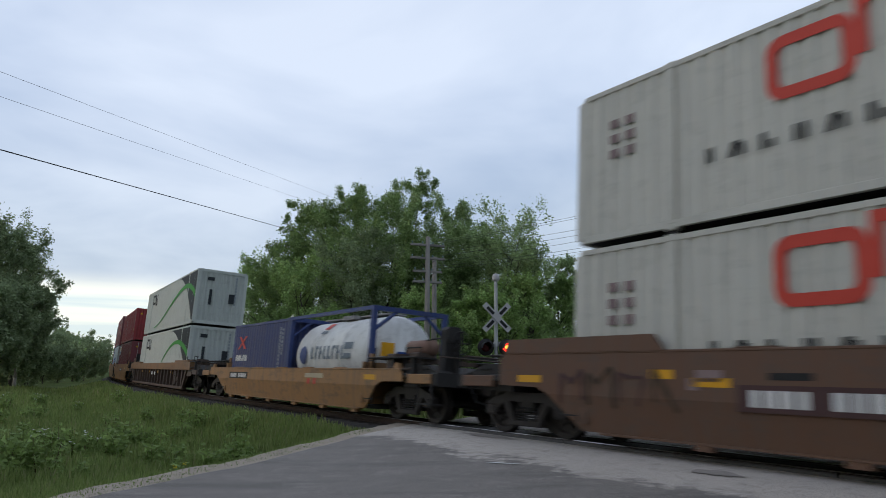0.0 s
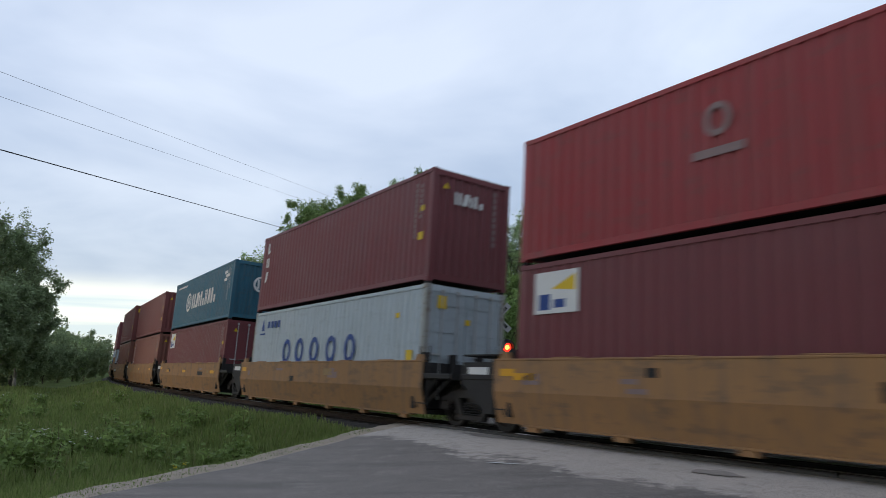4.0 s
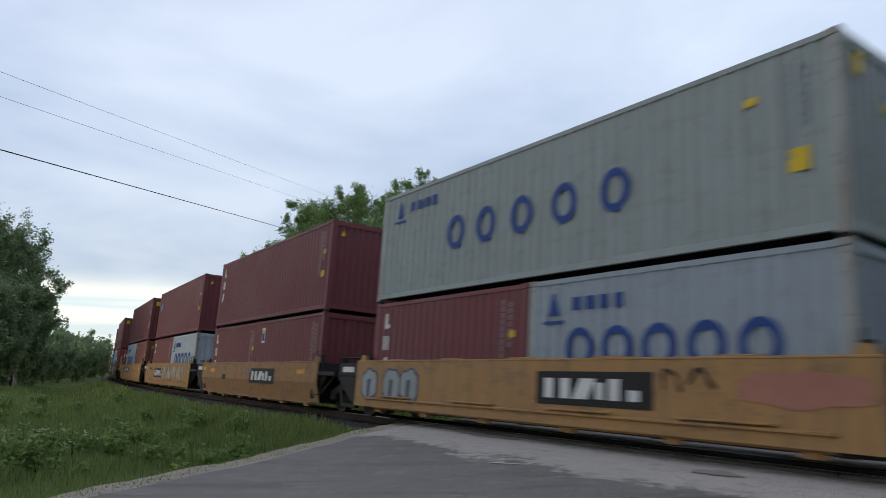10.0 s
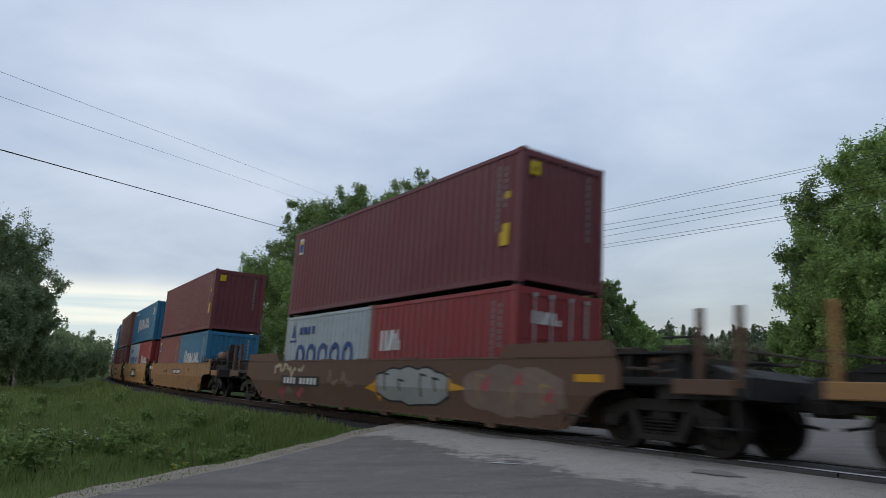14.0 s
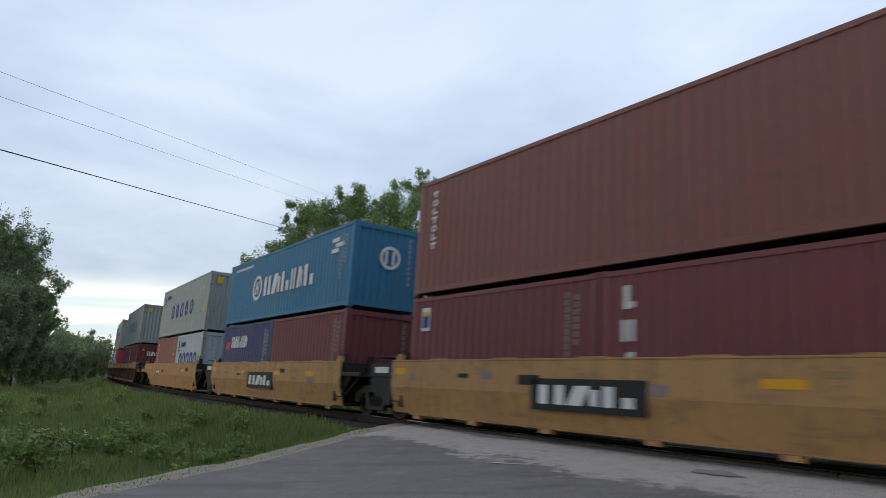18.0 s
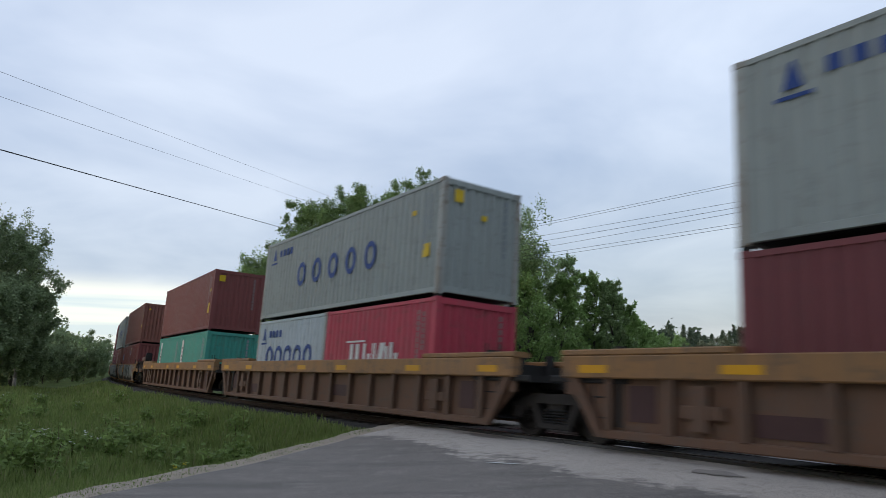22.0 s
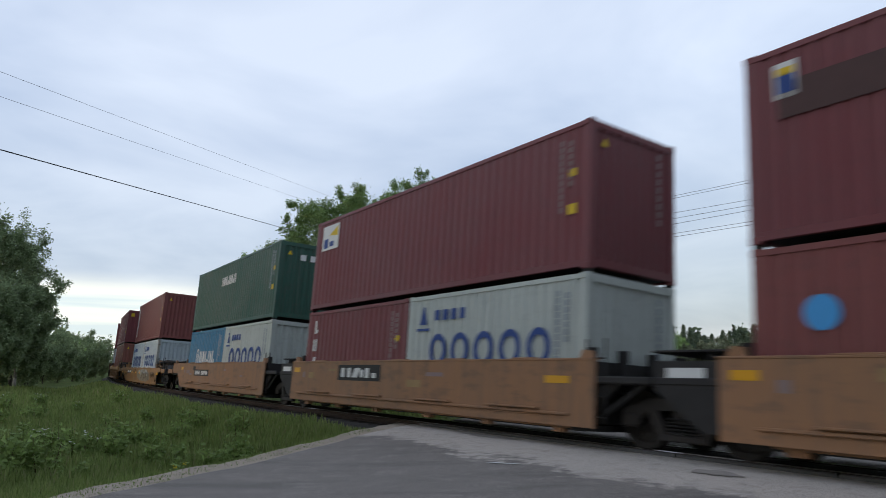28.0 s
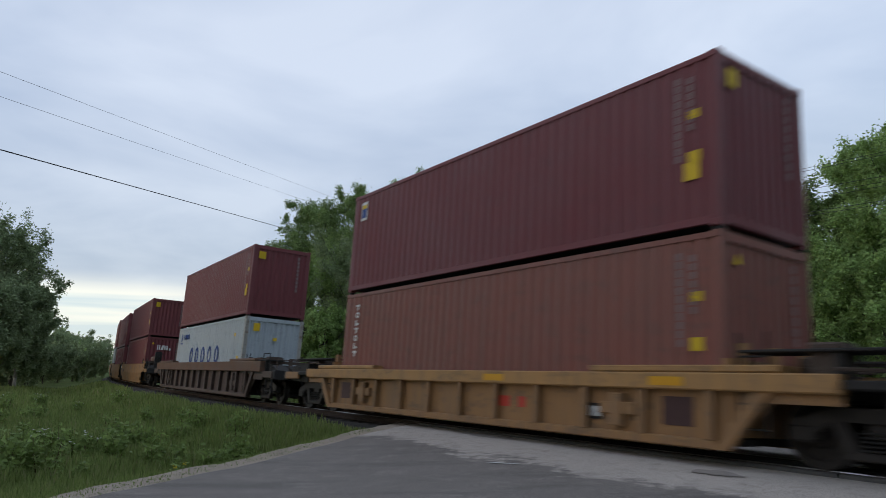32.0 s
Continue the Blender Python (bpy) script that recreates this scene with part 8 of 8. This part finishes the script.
# scrub beyond the track and the meadow
for i, (px, dd, hh, sp, lf) in enumerate([(1190, 62, 2.6, 1.8, LEAFS), (1235, 70, 3.0, 2.2, LEAFS), (1290, 76, 3.4, 2.4, LEAFS), (1320, 84, 3.8, 2.2, LEAFS), (1350, 66, 3.0, 1.8, LEAFS), (1390, 62, 3.4, 1.8, LEAFS), (1265, 96, 4.0, 2.4, LEAFS), (1180, 82, 4.2, 2.6, LEAFB),
                                          (18, 64, 2.6, 2.2, LEAFD), (48, 68, 3.0, 2.2, LEAFD), (75, 72, 2.8, 2.2, LEAFD), (100, 80, 3.2, 2.4, LEAFD), (125, 88, 3.4, 2.4, LEAFD), (150, 98, 3.6, 2.6, LEAFD), (170, 110, 3.8, 2.8, LEAFD), (190, 124, 4.2, 3.0, LEAFD), (60, 90, 4.0, 2.8, LEAFD), (120, 92, 2.4, 2.2, LEAFL), (150, 104, 2.8, 2.6, LEAFB), (90, 84, 2.2, 2.0, LEAFL), (30, 72, 1.8, 1.8, LEAFL), (130, 128, 6.4, 3.4, LEAFD), (105, 112, 6.6, 3.0, LEAFD), (160, 140, 6.8, 3.4, LEAFD), (180, 150, 6.4, 3.2, LEAFD)]):
    x, y = at(bearing(px), dd)
    if abs(float(lateral(x, y)[0])) < 5:
        continue
    tree(x, y, hh, sp, lf, "low green scrub bush at the meadow's edge", 400 + i, base=0.02, per=45, size=0.12, lobes=7, trunk_r=0.06, name="bush")
# yellow warning sign along the road
x, y = at(bearing(1447), 60)
sg = thing("warning_sign", "yellow diamond road warning sign on a post", "road sign", m=Matrix.Translation((x, y, float(ground_z(x, y)[0]))) @ Matrix.Rotation(radians(-20), 4, "Z"))
put("post", Build().box(-0.03, 0.03, -0.03, 0.03, 0, 2.2).mesh("post", GALV), sg)
put("board", Build().box(-0.3, 0.3, -0.05, -0.035, -0.3, 0.3).mesh("board", YELP), sg, Matrix.Translation((0, 0, 1.95)) @ Matrix.Rotation(radians(45), 4, "Y"), "yellow diamond board")
put("symbol", Build().box(-0.14, 0.14, -0.056, -0.051, -0.05, 0.05).mesh("symbol", BLACKP), sg, Matrix.Translation((0, 0, 1.95)), "black symbol bar")


motions()
